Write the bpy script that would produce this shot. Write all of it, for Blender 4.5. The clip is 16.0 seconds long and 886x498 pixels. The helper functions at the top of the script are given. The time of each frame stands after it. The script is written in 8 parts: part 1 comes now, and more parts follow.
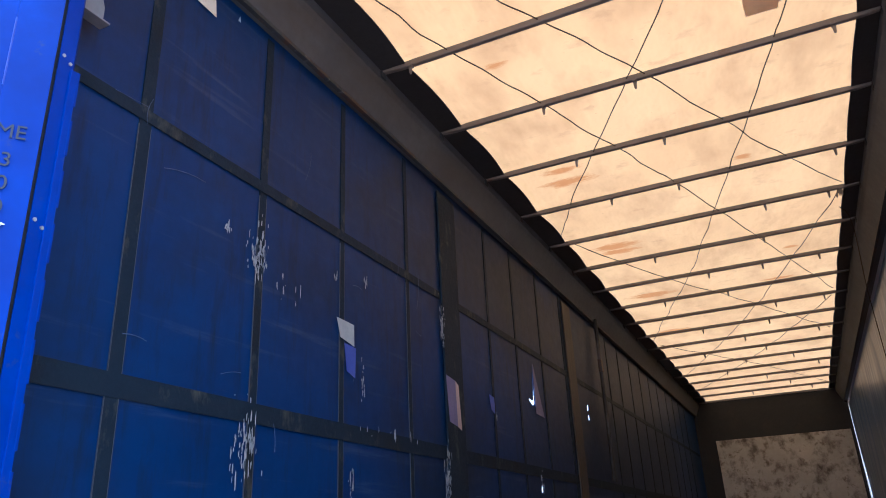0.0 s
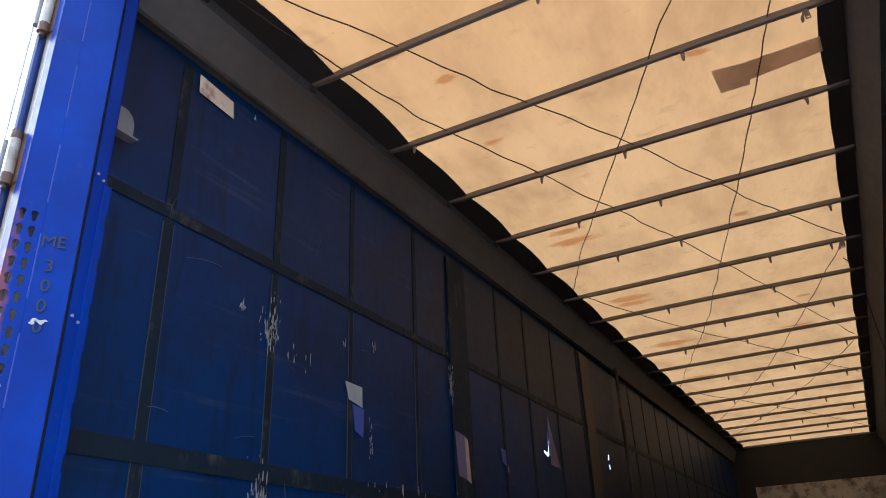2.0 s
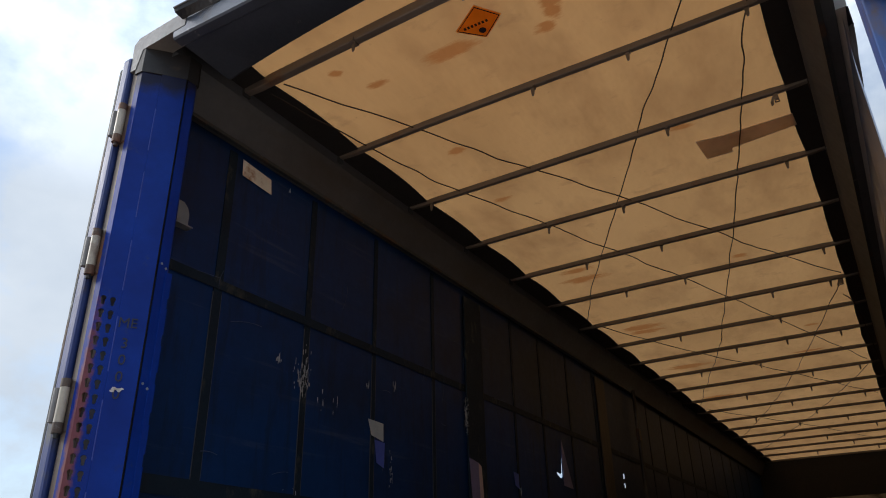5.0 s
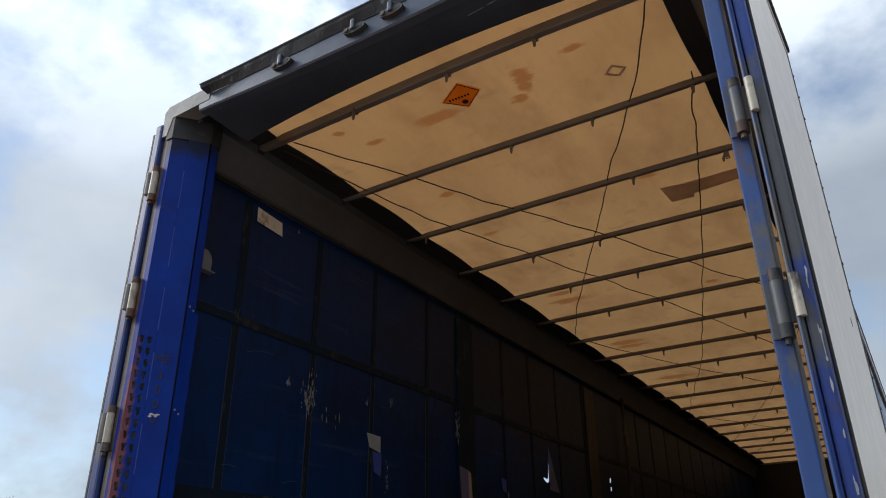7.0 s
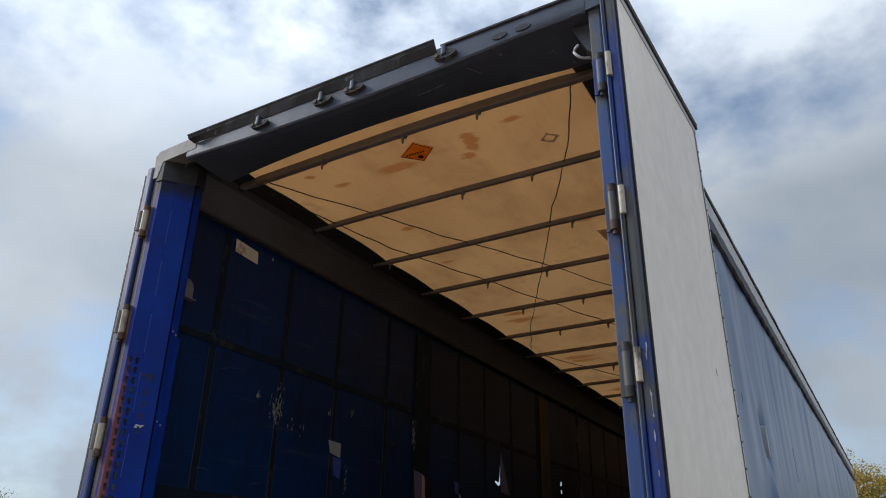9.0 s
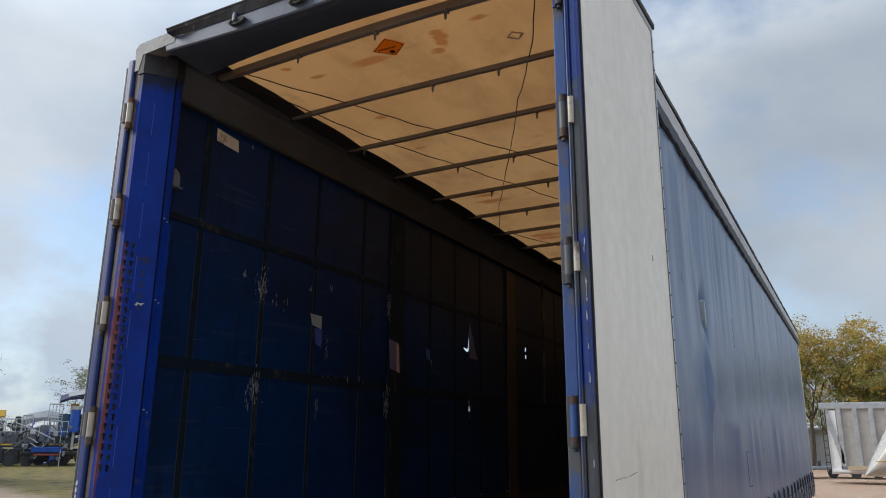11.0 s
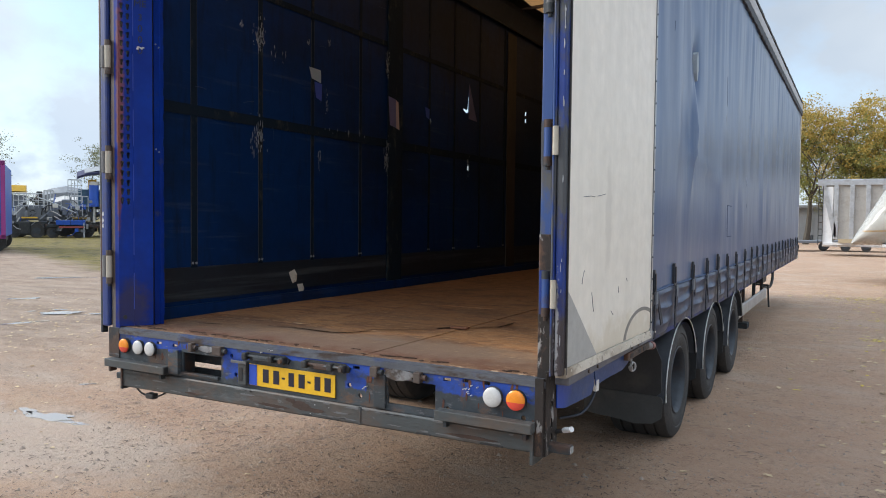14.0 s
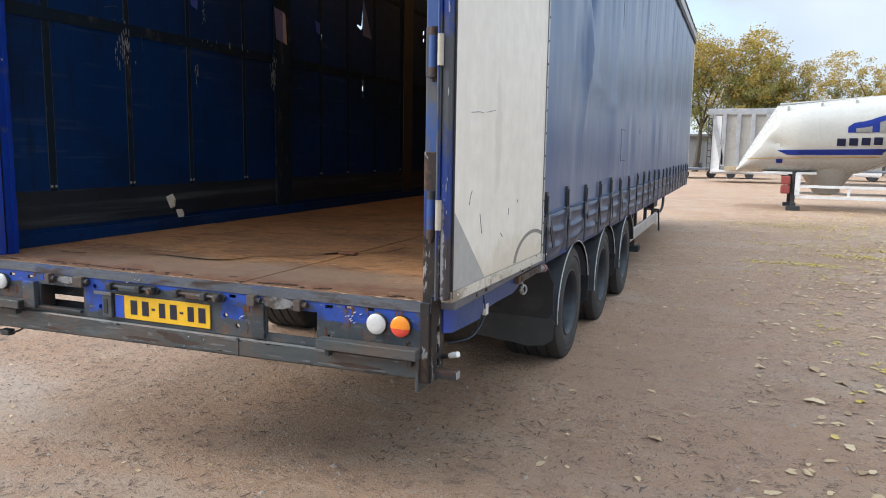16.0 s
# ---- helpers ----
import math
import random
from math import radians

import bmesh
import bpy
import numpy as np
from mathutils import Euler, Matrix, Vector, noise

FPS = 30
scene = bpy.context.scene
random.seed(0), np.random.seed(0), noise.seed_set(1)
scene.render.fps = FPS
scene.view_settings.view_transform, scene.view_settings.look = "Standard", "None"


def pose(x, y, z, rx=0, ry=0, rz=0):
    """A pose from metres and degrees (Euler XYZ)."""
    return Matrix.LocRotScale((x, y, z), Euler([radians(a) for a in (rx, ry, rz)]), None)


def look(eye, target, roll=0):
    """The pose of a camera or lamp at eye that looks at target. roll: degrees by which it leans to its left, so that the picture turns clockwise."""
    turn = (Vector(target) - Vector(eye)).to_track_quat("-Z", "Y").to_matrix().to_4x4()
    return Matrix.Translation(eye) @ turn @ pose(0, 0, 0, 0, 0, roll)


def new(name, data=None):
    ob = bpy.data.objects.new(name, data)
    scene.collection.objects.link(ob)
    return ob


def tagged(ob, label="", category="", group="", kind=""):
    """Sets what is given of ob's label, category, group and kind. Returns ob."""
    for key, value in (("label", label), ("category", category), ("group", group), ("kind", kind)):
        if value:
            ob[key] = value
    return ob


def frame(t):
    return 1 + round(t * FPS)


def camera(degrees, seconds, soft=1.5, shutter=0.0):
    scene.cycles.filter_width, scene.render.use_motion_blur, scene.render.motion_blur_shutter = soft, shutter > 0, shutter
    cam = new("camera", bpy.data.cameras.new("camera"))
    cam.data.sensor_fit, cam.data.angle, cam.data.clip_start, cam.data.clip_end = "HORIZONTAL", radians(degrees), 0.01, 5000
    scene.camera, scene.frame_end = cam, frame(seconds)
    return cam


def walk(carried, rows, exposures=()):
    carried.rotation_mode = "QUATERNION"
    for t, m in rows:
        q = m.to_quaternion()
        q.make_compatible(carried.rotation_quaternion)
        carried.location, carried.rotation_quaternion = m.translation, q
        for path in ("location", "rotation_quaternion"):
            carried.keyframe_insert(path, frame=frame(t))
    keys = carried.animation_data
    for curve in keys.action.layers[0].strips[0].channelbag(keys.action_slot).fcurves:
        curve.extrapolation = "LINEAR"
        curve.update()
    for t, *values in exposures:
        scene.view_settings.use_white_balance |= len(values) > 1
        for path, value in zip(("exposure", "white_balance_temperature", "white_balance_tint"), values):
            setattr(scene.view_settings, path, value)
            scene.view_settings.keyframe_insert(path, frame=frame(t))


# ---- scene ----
cam = camera(62.1, 16.0, 1.0)
PATH = [
    (0, (0.392, -0.873, 1.723), (-0.377, 0.815, 2.472), -2.7),
    (0.5, (0.458, -0.898, 1.727), (-0.333, 0.745, 2.547), -2.4),
    (1, (0.537, -0.949, 1.722), (-0.257, 0.686, 2.555), -2.2),
    (1.5, (0.633, -1.009, 1.717), (-0.178, 0.61, 2.566), -2.1),
    (2, (0.706, -1.067, 1.713), (-0.136, 0.531, 2.571), -2.6),
    (2.5, (0.745, -1.145, 1.729), (-0.158, 0.417, 2.59), -2.3),
    (3, (0.821, -1.255, 1.751), (-0.115, 0.289, 2.61), -2.1),
    (3.5, (0.871, -1.354, 1.767), (-0.07, 0.186, 2.629), -1.8),
    (4, (0.939, -1.395, 1.765), (0.016, 0.154, 2.631), -1.6),
    (6.5, (1.37, -1.723, 1.76), (0.415, -0.188, 2.617), -0.5),
    (7, (1.477, -1.862, 1.755), (0.517, -0.328, 2.608), -0.5),
    (7.5, (1.583, -1.934, 1.763), (0.612, -0.406, 2.613), -0.2),
    (8, (1.712, -2.022, 1.762), (0.74, -0.495, 2.612), -0.2),
    (8.5, (1.86, -2.126, 1.754), (0.902, -0.588, 2.601), 0.5),
    (8.7, (1.894, -2.183, 1.754), (0.952, -0.635, 2.6), 0.6),
    (11, (2.144, -2.549, 1.736), (1.212, -0.854, 2.243), 0.4),
    (11.5, (2.208, -2.612, 1.723), (1.255, -0.886, 2.061), 0.4),
    (12, (2.286, -2.681, 1.67), (1.329, -0.952, 1.976), 0.5),
    (12.5, (2.322, -2.705, 1.621), (1.357, -0.975, 1.903), 0.6),
    (13, (2.315, -2.694, 1.58), (1.344, -0.963, 1.828), 0.6),
    (13.5, (2.315, -2.688, 1.53), (1.334, -0.947, 1.625), 0.6),
    (14, (2.315, -2.67, 1.511), (1.336, -0.927, 1.432), 0.6),
    (14.5, (2.317, -2.649, 1.499), (1.348, -0.913, 1.281), 0.6),
    (15, (2.328, -2.634, 1.5), (1.397, -0.882, 1.247), 0.6),
    (15.5, (2.34, -2.587, 1.485), (1.556, -0.765, 1.231), 1.0),
    (16, (2.316, -2.484, 1.473), (1.58, -0.645, 1.202), 0.9),
]
walk(cam, [(t, look(eye, target, roll)) for t, eye, target, roll in PATH],
     [(0.0, 2.45, 4850, 13), (0.5, 1.95, 5000, 10), (1.0, 1.9, 5100, 10), (1.5, 1.9, 5150, 10), (2.0, 1.8, 5350, 10), (2.5, 0.65, 6100, 10), (3.0, -0.05, 6150, 10), (3.5, 0.05, 6200, 10), (4.0, 0.25, 6300, 10), (6.5, 0.22, 6300, 10), (7.0, 0.08, 6300, 10), (8.5, -0.1, 6350, 10), (11.0, 0.15, 6400, 10), (12.5, 0.25, 6400, 10), (14.5, 0.68, 6380, 10), (16.0, 0.78, 6380, 10)])

# ---- light ----
world = bpy.data.worlds.new("sky_world")
scene.world = world
world.use_nodes = True
wn, wl = world.node_tree.nodes, world.node_tree.links
wn.clear()
SUN_EL, SUN_AZ = 29.0, -112.0            # veiled sun on the trailer's left side
w_out = wn.new("ShaderNodeOutputWorld")
w_bg = wn.new("ShaderNodeBackground")
w_sky = wn.new("ShaderNodeTexSky")
w_sky.sky_type, w_sky.sun_disc = "NISHITA", False
w_sky.dust_density = 0.4
w_sky.sun_elevation, w_sky.sun_rotation = radians(SUN_EL), radians(SUN_AZ)
w_tc = wn.new("ShaderNodeTexCoord")
w_map = wn.new("ShaderNodeMapping")
w_map.inputs["Location"].default_value = (0.35, 0.1, 0.0)
w_map.inputs["Scale"].default_value = (1.0, 1.0, 1.5)
w_n1 = wn.new("ShaderNodeTexNoise")
w_n1.inputs["Scale"].default_value, w_n1.inputs["Detail"].default_value, w_n1.inputs["Roughness"].default_value = 3.2, 9.0, 0.55
w_n2 = wn.new("ShaderNodeTexNoise")
w_n2.inputs["Scale"].default_value, w_n2.inputs["Detail"].default_value = 2.6, 8.0
w_r1 = wn.new("ShaderNodeValToRGB")     # where the cloud cover opens
w_r1.color_ramp.elements[0].position, w_r1.color_ramp.elements[1].position = 0.32, 0.52
w_r2 = wn.new("ShaderNodeValToRGB")     # grey and white parts of the cloud
w_r2.color_ramp.elements[0].position, w_r2.color_ramp.elements[0].color = 0.36, (5.5, 6.4, 7.6, 1)
w_r2.color_ramp.elements[1].position, w_r2.color_ramp.elements[1].color = 0.72, (9.2, 9.8, 10.3, 1)
w_mix = wn.new("ShaderNodeMix")
w_mix.data_type = "RGBA"
wl.new(w_tc.outputs["Generated"], w_map.inputs["Vector"])
wl.new(w_map.outputs["Vector"], w_n1.inputs["Vector"])
wl.new(w_map.outputs["Vector"], w_n2.inputs["Vector"])
wl.new(w_n1.outputs["Fac"], w_r1.inputs["Fac"])
wl.new(w_n2.outputs["Fac"], w_r2.inputs["Fac"])
w_sep = wn.new("ShaderNodeSeparateXYZ")
wl.new(w_tc.outputs["Generated"], w_sep.inputs[0])
w_hor = wn.new("ShaderNodeMapRange")    # haze closes the sky towards the horizon
w_hor.inputs["From Min"].default_value, w_hor.inputs["From Max"].default_value = 0.22, 0.02
w_hor.inputs["To Max"].default_value = 0.88
wl.new(w_sep.outputs["Z"], w_hor.inputs["Value"])
w_max = wn.new("ShaderNodeMath")
w_max.operation = "MAXIMUM"
wl.new(w_r1.outputs["Color"], w_max.inputs[0])
wl.new(w_hor.outputs["Result"], w_max.inputs[1])
w_zen = wn.new("ShaderNodeMapRange")    # overcast sky is brighter overhead
w_zen.inputs["From Min"].default_value, w_zen.inputs["From Max"].default_value = 0.45, 1.0
w_zen.inputs["To Min"].default_value, w_zen.inputs["To Max"].default_value = 0.82, 3.0
wl.new(w_sep.outputs["Z"], w_zen.inputs["Value"])
w_dot = wn.new("ShaderNodeVectorMath")
w_dot.operation = "DOT_PRODUCT"
w_dot.inputs[1].default_value = (math.sin(radians(SUN_AZ)) * math.cos(radians(SUN_EL)), math.cos(radians(SUN_AZ)) * math.cos(radians(SUN_EL)), math.sin(radians(SUN_EL)))
wl.new(w_tc.outputs["Generated"], w_dot.inputs[0])
w_glow = wn.new("ShaderNodeMapRange")   # cloud glows round the hidden sun
w_glow.inputs["From Min"].default_value, w_glow.inputs["From Max"].default_value = -0.1, 1.0
w_glow.inputs["To Min"].default_value, w_glow.inputs["To Max"].default_value = 0.76, 1.08
wl.new(w_dot.outputs["Value"], w_glow.inputs["Value"])
w_mul = wn.new("ShaderNodeMath")
w_mul.operation = "MULTIPLY"
wl.new(w_zen.outputs["Result"], w_mul.inputs[0])
wl.new(w_glow.outputs["Result"], w_mul.inputs[1])
w_cl = wn.new("ShaderNodeVectorMath")
w_cl.operation = "SCALE"
wl.new(w_r2.outputs["Color"], w_cl.inputs[0])
wl.new(w_mul.outputs["Value"], w_cl.inputs["Scale"])
wl.new(w_max.outputs["Value"], w_mix.inputs["Factor"])
w_gap = wn.new("ShaderNodeVectorMath")   # thin veil brightens the open blue
w_gap.operation = "SCALE"
w_gap.inputs["Scale"].default_value = 1.7
wl.new(w_sky.outputs["Color"], w_gap.inputs[0])
wl.new(w_gap.outputs["Vector"], w_mix.inputs["A"])
w_low = wn.new("ShaderNodeMapRange")    # thin blue air low over the yard
w_low.inputs["From Min"].default_value, w_low.inputs["From Max"].default_value = 0.30, 0.05
w_low.inputs["To Max"].default_value = 0.75
wl.new(w_sep.outputs["Z"], w_low.inputs["Value"])
w_tint = wn.new("ShaderNodeMix")
w_tint.data_type = "RGBA"
w_tint.inputs["B"].default_value = (4.5, 5.4, 6.4, 1)
wl.new(w_low.outputs["Result"], w_tint.inputs["Factor"])
wl.new(w_cl.outputs["Vector"], w_tint.inputs["A"])
wl.new(w_tint.outputs["Result"], w_mix.inputs["B"])
wl.new(w_mix.outputs["Result"], w_bg.inputs["Color"])
w_bg.inputs["Strength"].default_value = 0.097
wl.new(w_bg.outputs["Background"], w_out.inputs["Surface"])

sun = new("sun", bpy.data.lights.new("sun", "SUN"))
sun.data.energy, sun.data.angle, sun.data.color = 1.95, radians(20), (1.0, 0.95, 0.88)
sun.matrix_world = look((0, 0, 0), (-math.sin(radians(SUN_AZ)) * math.cos(radians(SUN_EL)), -math.cos(radians(SUN_AZ)) * math.cos(radians(SUN_EL)), -math.sin(radians(SUN_EL))))


# ---- materials ----
def node_mat(name):
    m = bpy.data.materials.new(name)
    m.use_nodes = True
    nt = m.node_tree
    return m, nt, nt.nodes, nt.links, nt.nodes["Principled BSDF"]


def noise_node(nt, vec, scale, detail=5.0, rough=0.6, stretch=None):
    n = nt.nodes.new("ShaderNodeTexNoise")
    n.inputs["Scale"].default_value, n.inputs["Detail"].default_value, n.inputs["Roughness"].default_value = scale, detail, rough
    if stretch:
        mp = nt.nodes.new("ShaderNodeMapping")
        mp.inputs["Scale"].default_value = stretch
        nt.links.new(vec, mp.inputs["Vector"])
        vec = mp.outputs["Vector"]
    nt.links.new(vec, n.inputs["Vector"])
    return n.outputs["Fac"]


def ramp(nt, fac, p0, p1, c0=(0, 0, 0, 1), c1=(1, 1, 1, 1)):
    r = nt.nodes.new("ShaderNodeValToRGB")
    r.color_ramp.elements[0].position, r.color_ramp.elements[1].position = p0, p1
    r.color_ramp.elements[0].color, r.color_ramp.elements[1].color = c0, c1
    nt.links.new(fac, r.inputs["Fac"])
    return r.outputs["Color"]


def mixc(nt, fac, a, b):
    m = nt.nodes.new("ShaderNodeMix")
    m.data_type = "RGBA"
    for key, v in (("Factor", fac), ("A", a), ("B", b)):
        if isinstance(v, (tuple, list)):
            m.inputs[key].default_value = (*v, 1) if len(v) == 3 else v
        elif isinstance(v, float):
            m.inputs[key].default_value = v
        else:
            nt.links.new(v, m.inputs[key])
    return m.outputs["Result"]


def surf(name, c1, c2, scale=6.0, rough=(0.4, 0.6), metal=0.0, bump=0.0, bscale=None, wear=None, dirt=None, stretch=None, coat=0.0, var=0.0):
    """c1, c2: two shades; wear: (colour, scale, low, high, stretch); dirt: the same, laid over the rest."""
    m, nt, nodes, links, p = node_mat(name)
    tc = nodes.new("ShaderNodeTexCoord").outputs["Object"]
    f = noise_node(nt, tc, scale, 6.0, 0.62, stretch)
    col = mixc(nt, ramp(nt, f, 0.3, 0.7), c1, c2)
    fine = noise_node(nt, tc, scale * 9, 4.0, 0.6, stretch)
    col = mixc(nt, ramp(nt, fine, 0.35, 0.75, (0, 0, 0, 1), (0.35, 0.35, 0.35, 1)), col, tuple(x * 0.62 for x in c1))
    if var:
        oi = nodes.new("ShaderNodeObjectInfo")
        hs = nodes.new("ShaderNodeHueSaturation")
        mr = nodes.new("ShaderNodeMapRange")
        mr.inputs["To Min"].default_value, mr.inputs["To Max"].default_value = 1 - var, 1 + var
        links.new(oi.outputs["Random"], mr.inputs["Value"])
        links.new(mr.outputs["Result"], hs.inputs["Value"])
        links.new(col, hs.inputs["Color"])
        col = hs.outputs["Color"]
    for lay in (wear, dirt):
        if lay:
            fac = ramp(nt, noise_node(nt, tc, lay[1], 8.0, 0.65, lay[4] if len(lay) > 4 else None), lay[2], lay[3])
            col = mixc(nt, fac, col, lay[0])
    links.new(col, p.inputs["Base Color"])
    rr = nodes.new("ShaderNodeMapRange")
    rr.inputs["To Min"].default_value, rr.inputs["To Max"].default_value = rough
    links.new(fine, rr.inputs["Value"])
    links.new(rr.outputs["Result"], p.inputs["Roughness"])
    p.inputs["Metallic"].default_value = metal
    p.inputs["Coat Weight"].default_value = coat
    if bump:
        b = nodes.new("ShaderNodeBump")
        b.inputs["Strength"].default_value, b.inputs["Distance"].default_value = min(1.0, bump), 0.01
        links.new(noise_node(nt, tc, bscale or scale * 5, 6.0, 0.65, stretch), b.inputs["Height"])
        links.new(b.outputs["Normal"], p.inputs["Normal"])
    return m


def colour_zone(m, centre, size, colour, scale=5.0, wobble=0.8, edge=(1.0, 0.55), most=0.85):
    """Lays a ragged zone of colour (stains, painted light and shade) over a material, at a place and of a size in
    metres.
    """
    nt = m.node_tree
    p = nt.nodes["Principled BSDF"]
    old = p.inputs["Base Color"].links[0].from_socket
    pos = nt.nodes.new("ShaderNodeNewGeometry").outputs["Position"]
    mp = nt.nodes.new("ShaderNodeMapping")
    mp.vector_type = "TEXTURE"
    mp.inputs["Location"].default_value, mp.inputs["Scale"].default_value = centre, size
    nt.links.new(pos, mp.inputs["Vector"])
    ln = nt.nodes.new("ShaderNodeVectorMath")
    ln.operation = "LENGTH"
    nt.links.new(mp.outputs["Vector"], ln.inputs[0])
    ad = nt.nodes.new("ShaderNodeMath")
    ad.operation = "MULTIPLY_ADD"
    ad.inputs[1].default_value = wobble * 2
    nt.links.new(noise_node(nt, pos, scale, 8.0, 0.66), ad.inputs[0])
    nt.links.new(ln.outputs["Value"], ad.inputs[2])
    mr = nt.nodes.new("ShaderNodeMapRange")
    mr.inputs["From Min"].default_value, mr.inputs["From Max"].default_value, mr.inputs["To Max"].default_value = edge[0] + wobble, edge[1] + wobble, most
    nt.links.new(ad.outputs["Value"], mr.inputs["Value"])
    nt.links.new(mixc(nt, mr.outputs["Result"], old, colour), p.inputs["Base Color"])


def fleck(m, colour, scale, low, high, stretch=None, most=1.0):
    """Lays a fine, broken grain of another colour over a material."""
    nt = m.node_tree
    p = nt.nodes["Principled BSDF"]
    old = p.inputs["Base Color"].links[0].from_socket
    pos = nt.nodes.new("ShaderNodeNewGeometry").outputs["Position"]
    fac = ramp(nt, noise_node(nt, pos, scale, 9.0, 0.72, stretch), low, high, (0, 0, 0, 1), (most, most, most, 1))
    nt.links.new(mixc(nt, fac, old, colour), p.inputs["Base Color"])


BLUE = (0.0008, 0.033, 0.285)
M_blue = surf("blue_paint", BLUE, (0.0005, 0.016, 0.175), 3.0, (0.5, 0.65), bump=0.05, wear=((0.03, 0.045, 0.14), 9.0, 0.62, 0.72), dirt=((0.02, 0.02, 0.05), 2.2, 0.60, 0.9, (1, 1, 0.25)))
M_blue.node_tree.nodes["Principled BSDF"].inputs["Specular IOR Level"].default_value = 0.18
colour_zone(M_blue, (-1.215, -0.015, 2.25), (0.026, 0.034, 0.55), (0.21, 0.066, 0.022), 30.0, 0.7, most=0.75)
colour_zone(M_blue, (-1.218, -0.018, 1.75), (0.018, 0.024, 0.40), (0.16, 0.055, 0.028), 30.0, 0.7, most=0.75)
# shade under the header, put into the paint at the post's top
colour_zone(M_blue, (-1.17, 0.05, 3.80), (0.2, 0.3, 0.14), (0.012, 0.013, 0.022), 8.0, 0.5, most=0.9)
colour_zone(M_blue, (-1.17, 0.03, 1.02), (0.10, 0.12, 0.16), (0.045, 0.036, 0.045), 14.0, 0.8, most=0.6)
M_blue_worn = surf("worn_blue_paint", (0.002, 0.034, 0.24), (0.002, 0.022, 0.15), 4.0, (0.4, 0.65), bump=0.2, wear=((0.05, 0.055, 0.062), 4.2, 0.50, 0.58, (1, 1, 0.5)), dirt=((0.05, 0.034, 0.026), 5.0, 0.60, 0.72))
colour_zone(M_blue_worn, (1.34, -0.05, 0.98), (0.2, 0.2, 0.30), (0.035, 0.026, 0.022), 14.0, 0.6, most=0.95)
colour_zone(M_blue_worn, (1.338, -0.058, 1.10), (0.010, 0.05, 0.22), (0.26, 0.26, 0.27), 60.0, 1.4, most=0.9)
M_post = surf("pale_blue_paint_rubbed_to_steel", (0.030, 0.085, 0.26), (0.012, 0.045, 0.19), 3.0, (0.4, 0.6), bump=0.2, stretch=(1, 1, 0.4), wear=((0.085, 0.088, 0.09), 3.4, 0.51, 0.58, (1, 1, 0.45)), dirt=((0.075, 0.048, 0.035), 5.0, 0.56, 0.68, (1, 1, 0.6)))
M_steel_dark = surf("grimy_dark_steel", (0.042, 0.053, 0.06), (0.008, 0.010, 0.013), 3.0, (0.5, 0.75), 0.1, 0.4, wear=((0.06, 0.034, 0.024), 3.2, 0.52, 0.58), dirt=((0.11, 0.12, 0.125), 14.0, 0.60, 0.68, (0.4, 1, 2)))
M_bumper = surf("scraped_rusty_bumper_steel", (0.072, 0.082, 0.084), (0.040, 0.047, 0.049), 3.0, (0.42, 0.65), 0.1, 0.35, bscale=30.0, stretch=(0.6, 1, 1.6), wear=((0.090, 0.066, 0.050), 3.2, 0.50, 0.66, (0.7, 1, 1.1)), dirt=((0.15, 0.155, 0.155), 19.0, 0.63, 0.70, (0.7, 1, 1.3)))
fleck(M_bumper, (0.020, 0.018, 0.017), 11.0, 0.58, 0.68, (0.6, 1, 1.4), 0.8)
fleck(M_bumper, (0.085, 0.052, 0.036), 4.5, 0.52, 0.62, (0.6, 1, 1.3), 0.75)
fleck(M_bumper, (0.115, 0.135, 0.15), 6.0, 0.57, 0.70, (0.5, 1, 2.0), 0.5)
M_cap = surf("dented_grey_cap_steel", (0.22, 0.22, 0.22), (0.15, 0.15, 0.155), 7.0, (0.5, 0.7), 0.3, 0.2, dirt=((0.08, 0.07, 0.06), 4.0, 0.5, 0.75))
M_strip = surf("stained_beige_hinge_strip", (0.19, 0.17, 0.15), (0.12, 0.10, 0.085), 5.0, (0.5, 0.7), 0.2, 0.1, stretch=(1, 1, 0.2), dirt=((0.10, 0.06, 0.04), 3.0, 0.45, 0.7, (1, 1, 0.5)))
for z in (3.535, 2.96, 2.385, 1.81, 1.235):
    colour_zone(M_strip, (-1.25, 0.0, z - 0.02), (0.06, 0.06, 0.10), (0.15, 0.065, 0.030), 16.0, 0.6, most=0.7)
M_sill = surf("worn_grey_sill_steel", (0.135, 0.145, 0.165), (0.060, 0.066, 0.080), 6.0, (0.4, 0.65), 0.25, 0.5, bscale=30.0, stretch=(0.6, 1, 1), wear=((0.030, 0.058, 0.16), 4.0, 0.55, 0.66, (0.6, 1, 1)), dirt=((0.050, 0.036, 0.030), 7.0, 0.54, 0.64, (0.7, 1.5, 2)))
M_edge = surf("faded_blue_edge_paint", (0.020, 0.045, 0.19), (0.013, 0.030, 0.14), 3.0, (0.4, 0.6), bump=0.1, stretch=(1, 1, 0.3), wear=((0.07, 0.075, 0.09), 8.0, 0.60, 0.70, (1, 1, 0.4)), dirt=((0.05, 0.036, 0.03), 5.0, 0.62, 0.76))
M_lip = surf("dark_bent_sheet_steel", (0.026, 0.030, 0.040), (0.014, 0.016, 0.02), 6.0, (0.35, 0.55), 0.2, 0.3, wear=((0.07, 0.05, 0.04), 5.0, 0.60, 0.70), dirt=((0.15, 0.155, 0.17), 12.0, 0.64, 0.70))
# rusty steel whose black base stands for the shade below the header
M_head_shade = surf("shade_black_rusty_steel", (0.014, 0.014, 0.016), (0.008, 0.008, 0.009), 5.0, (0.55, 0.75), 0.0, 0.2, wear=((0.05, 0.032, 0.024), 9.0, 0.60, 0.70))
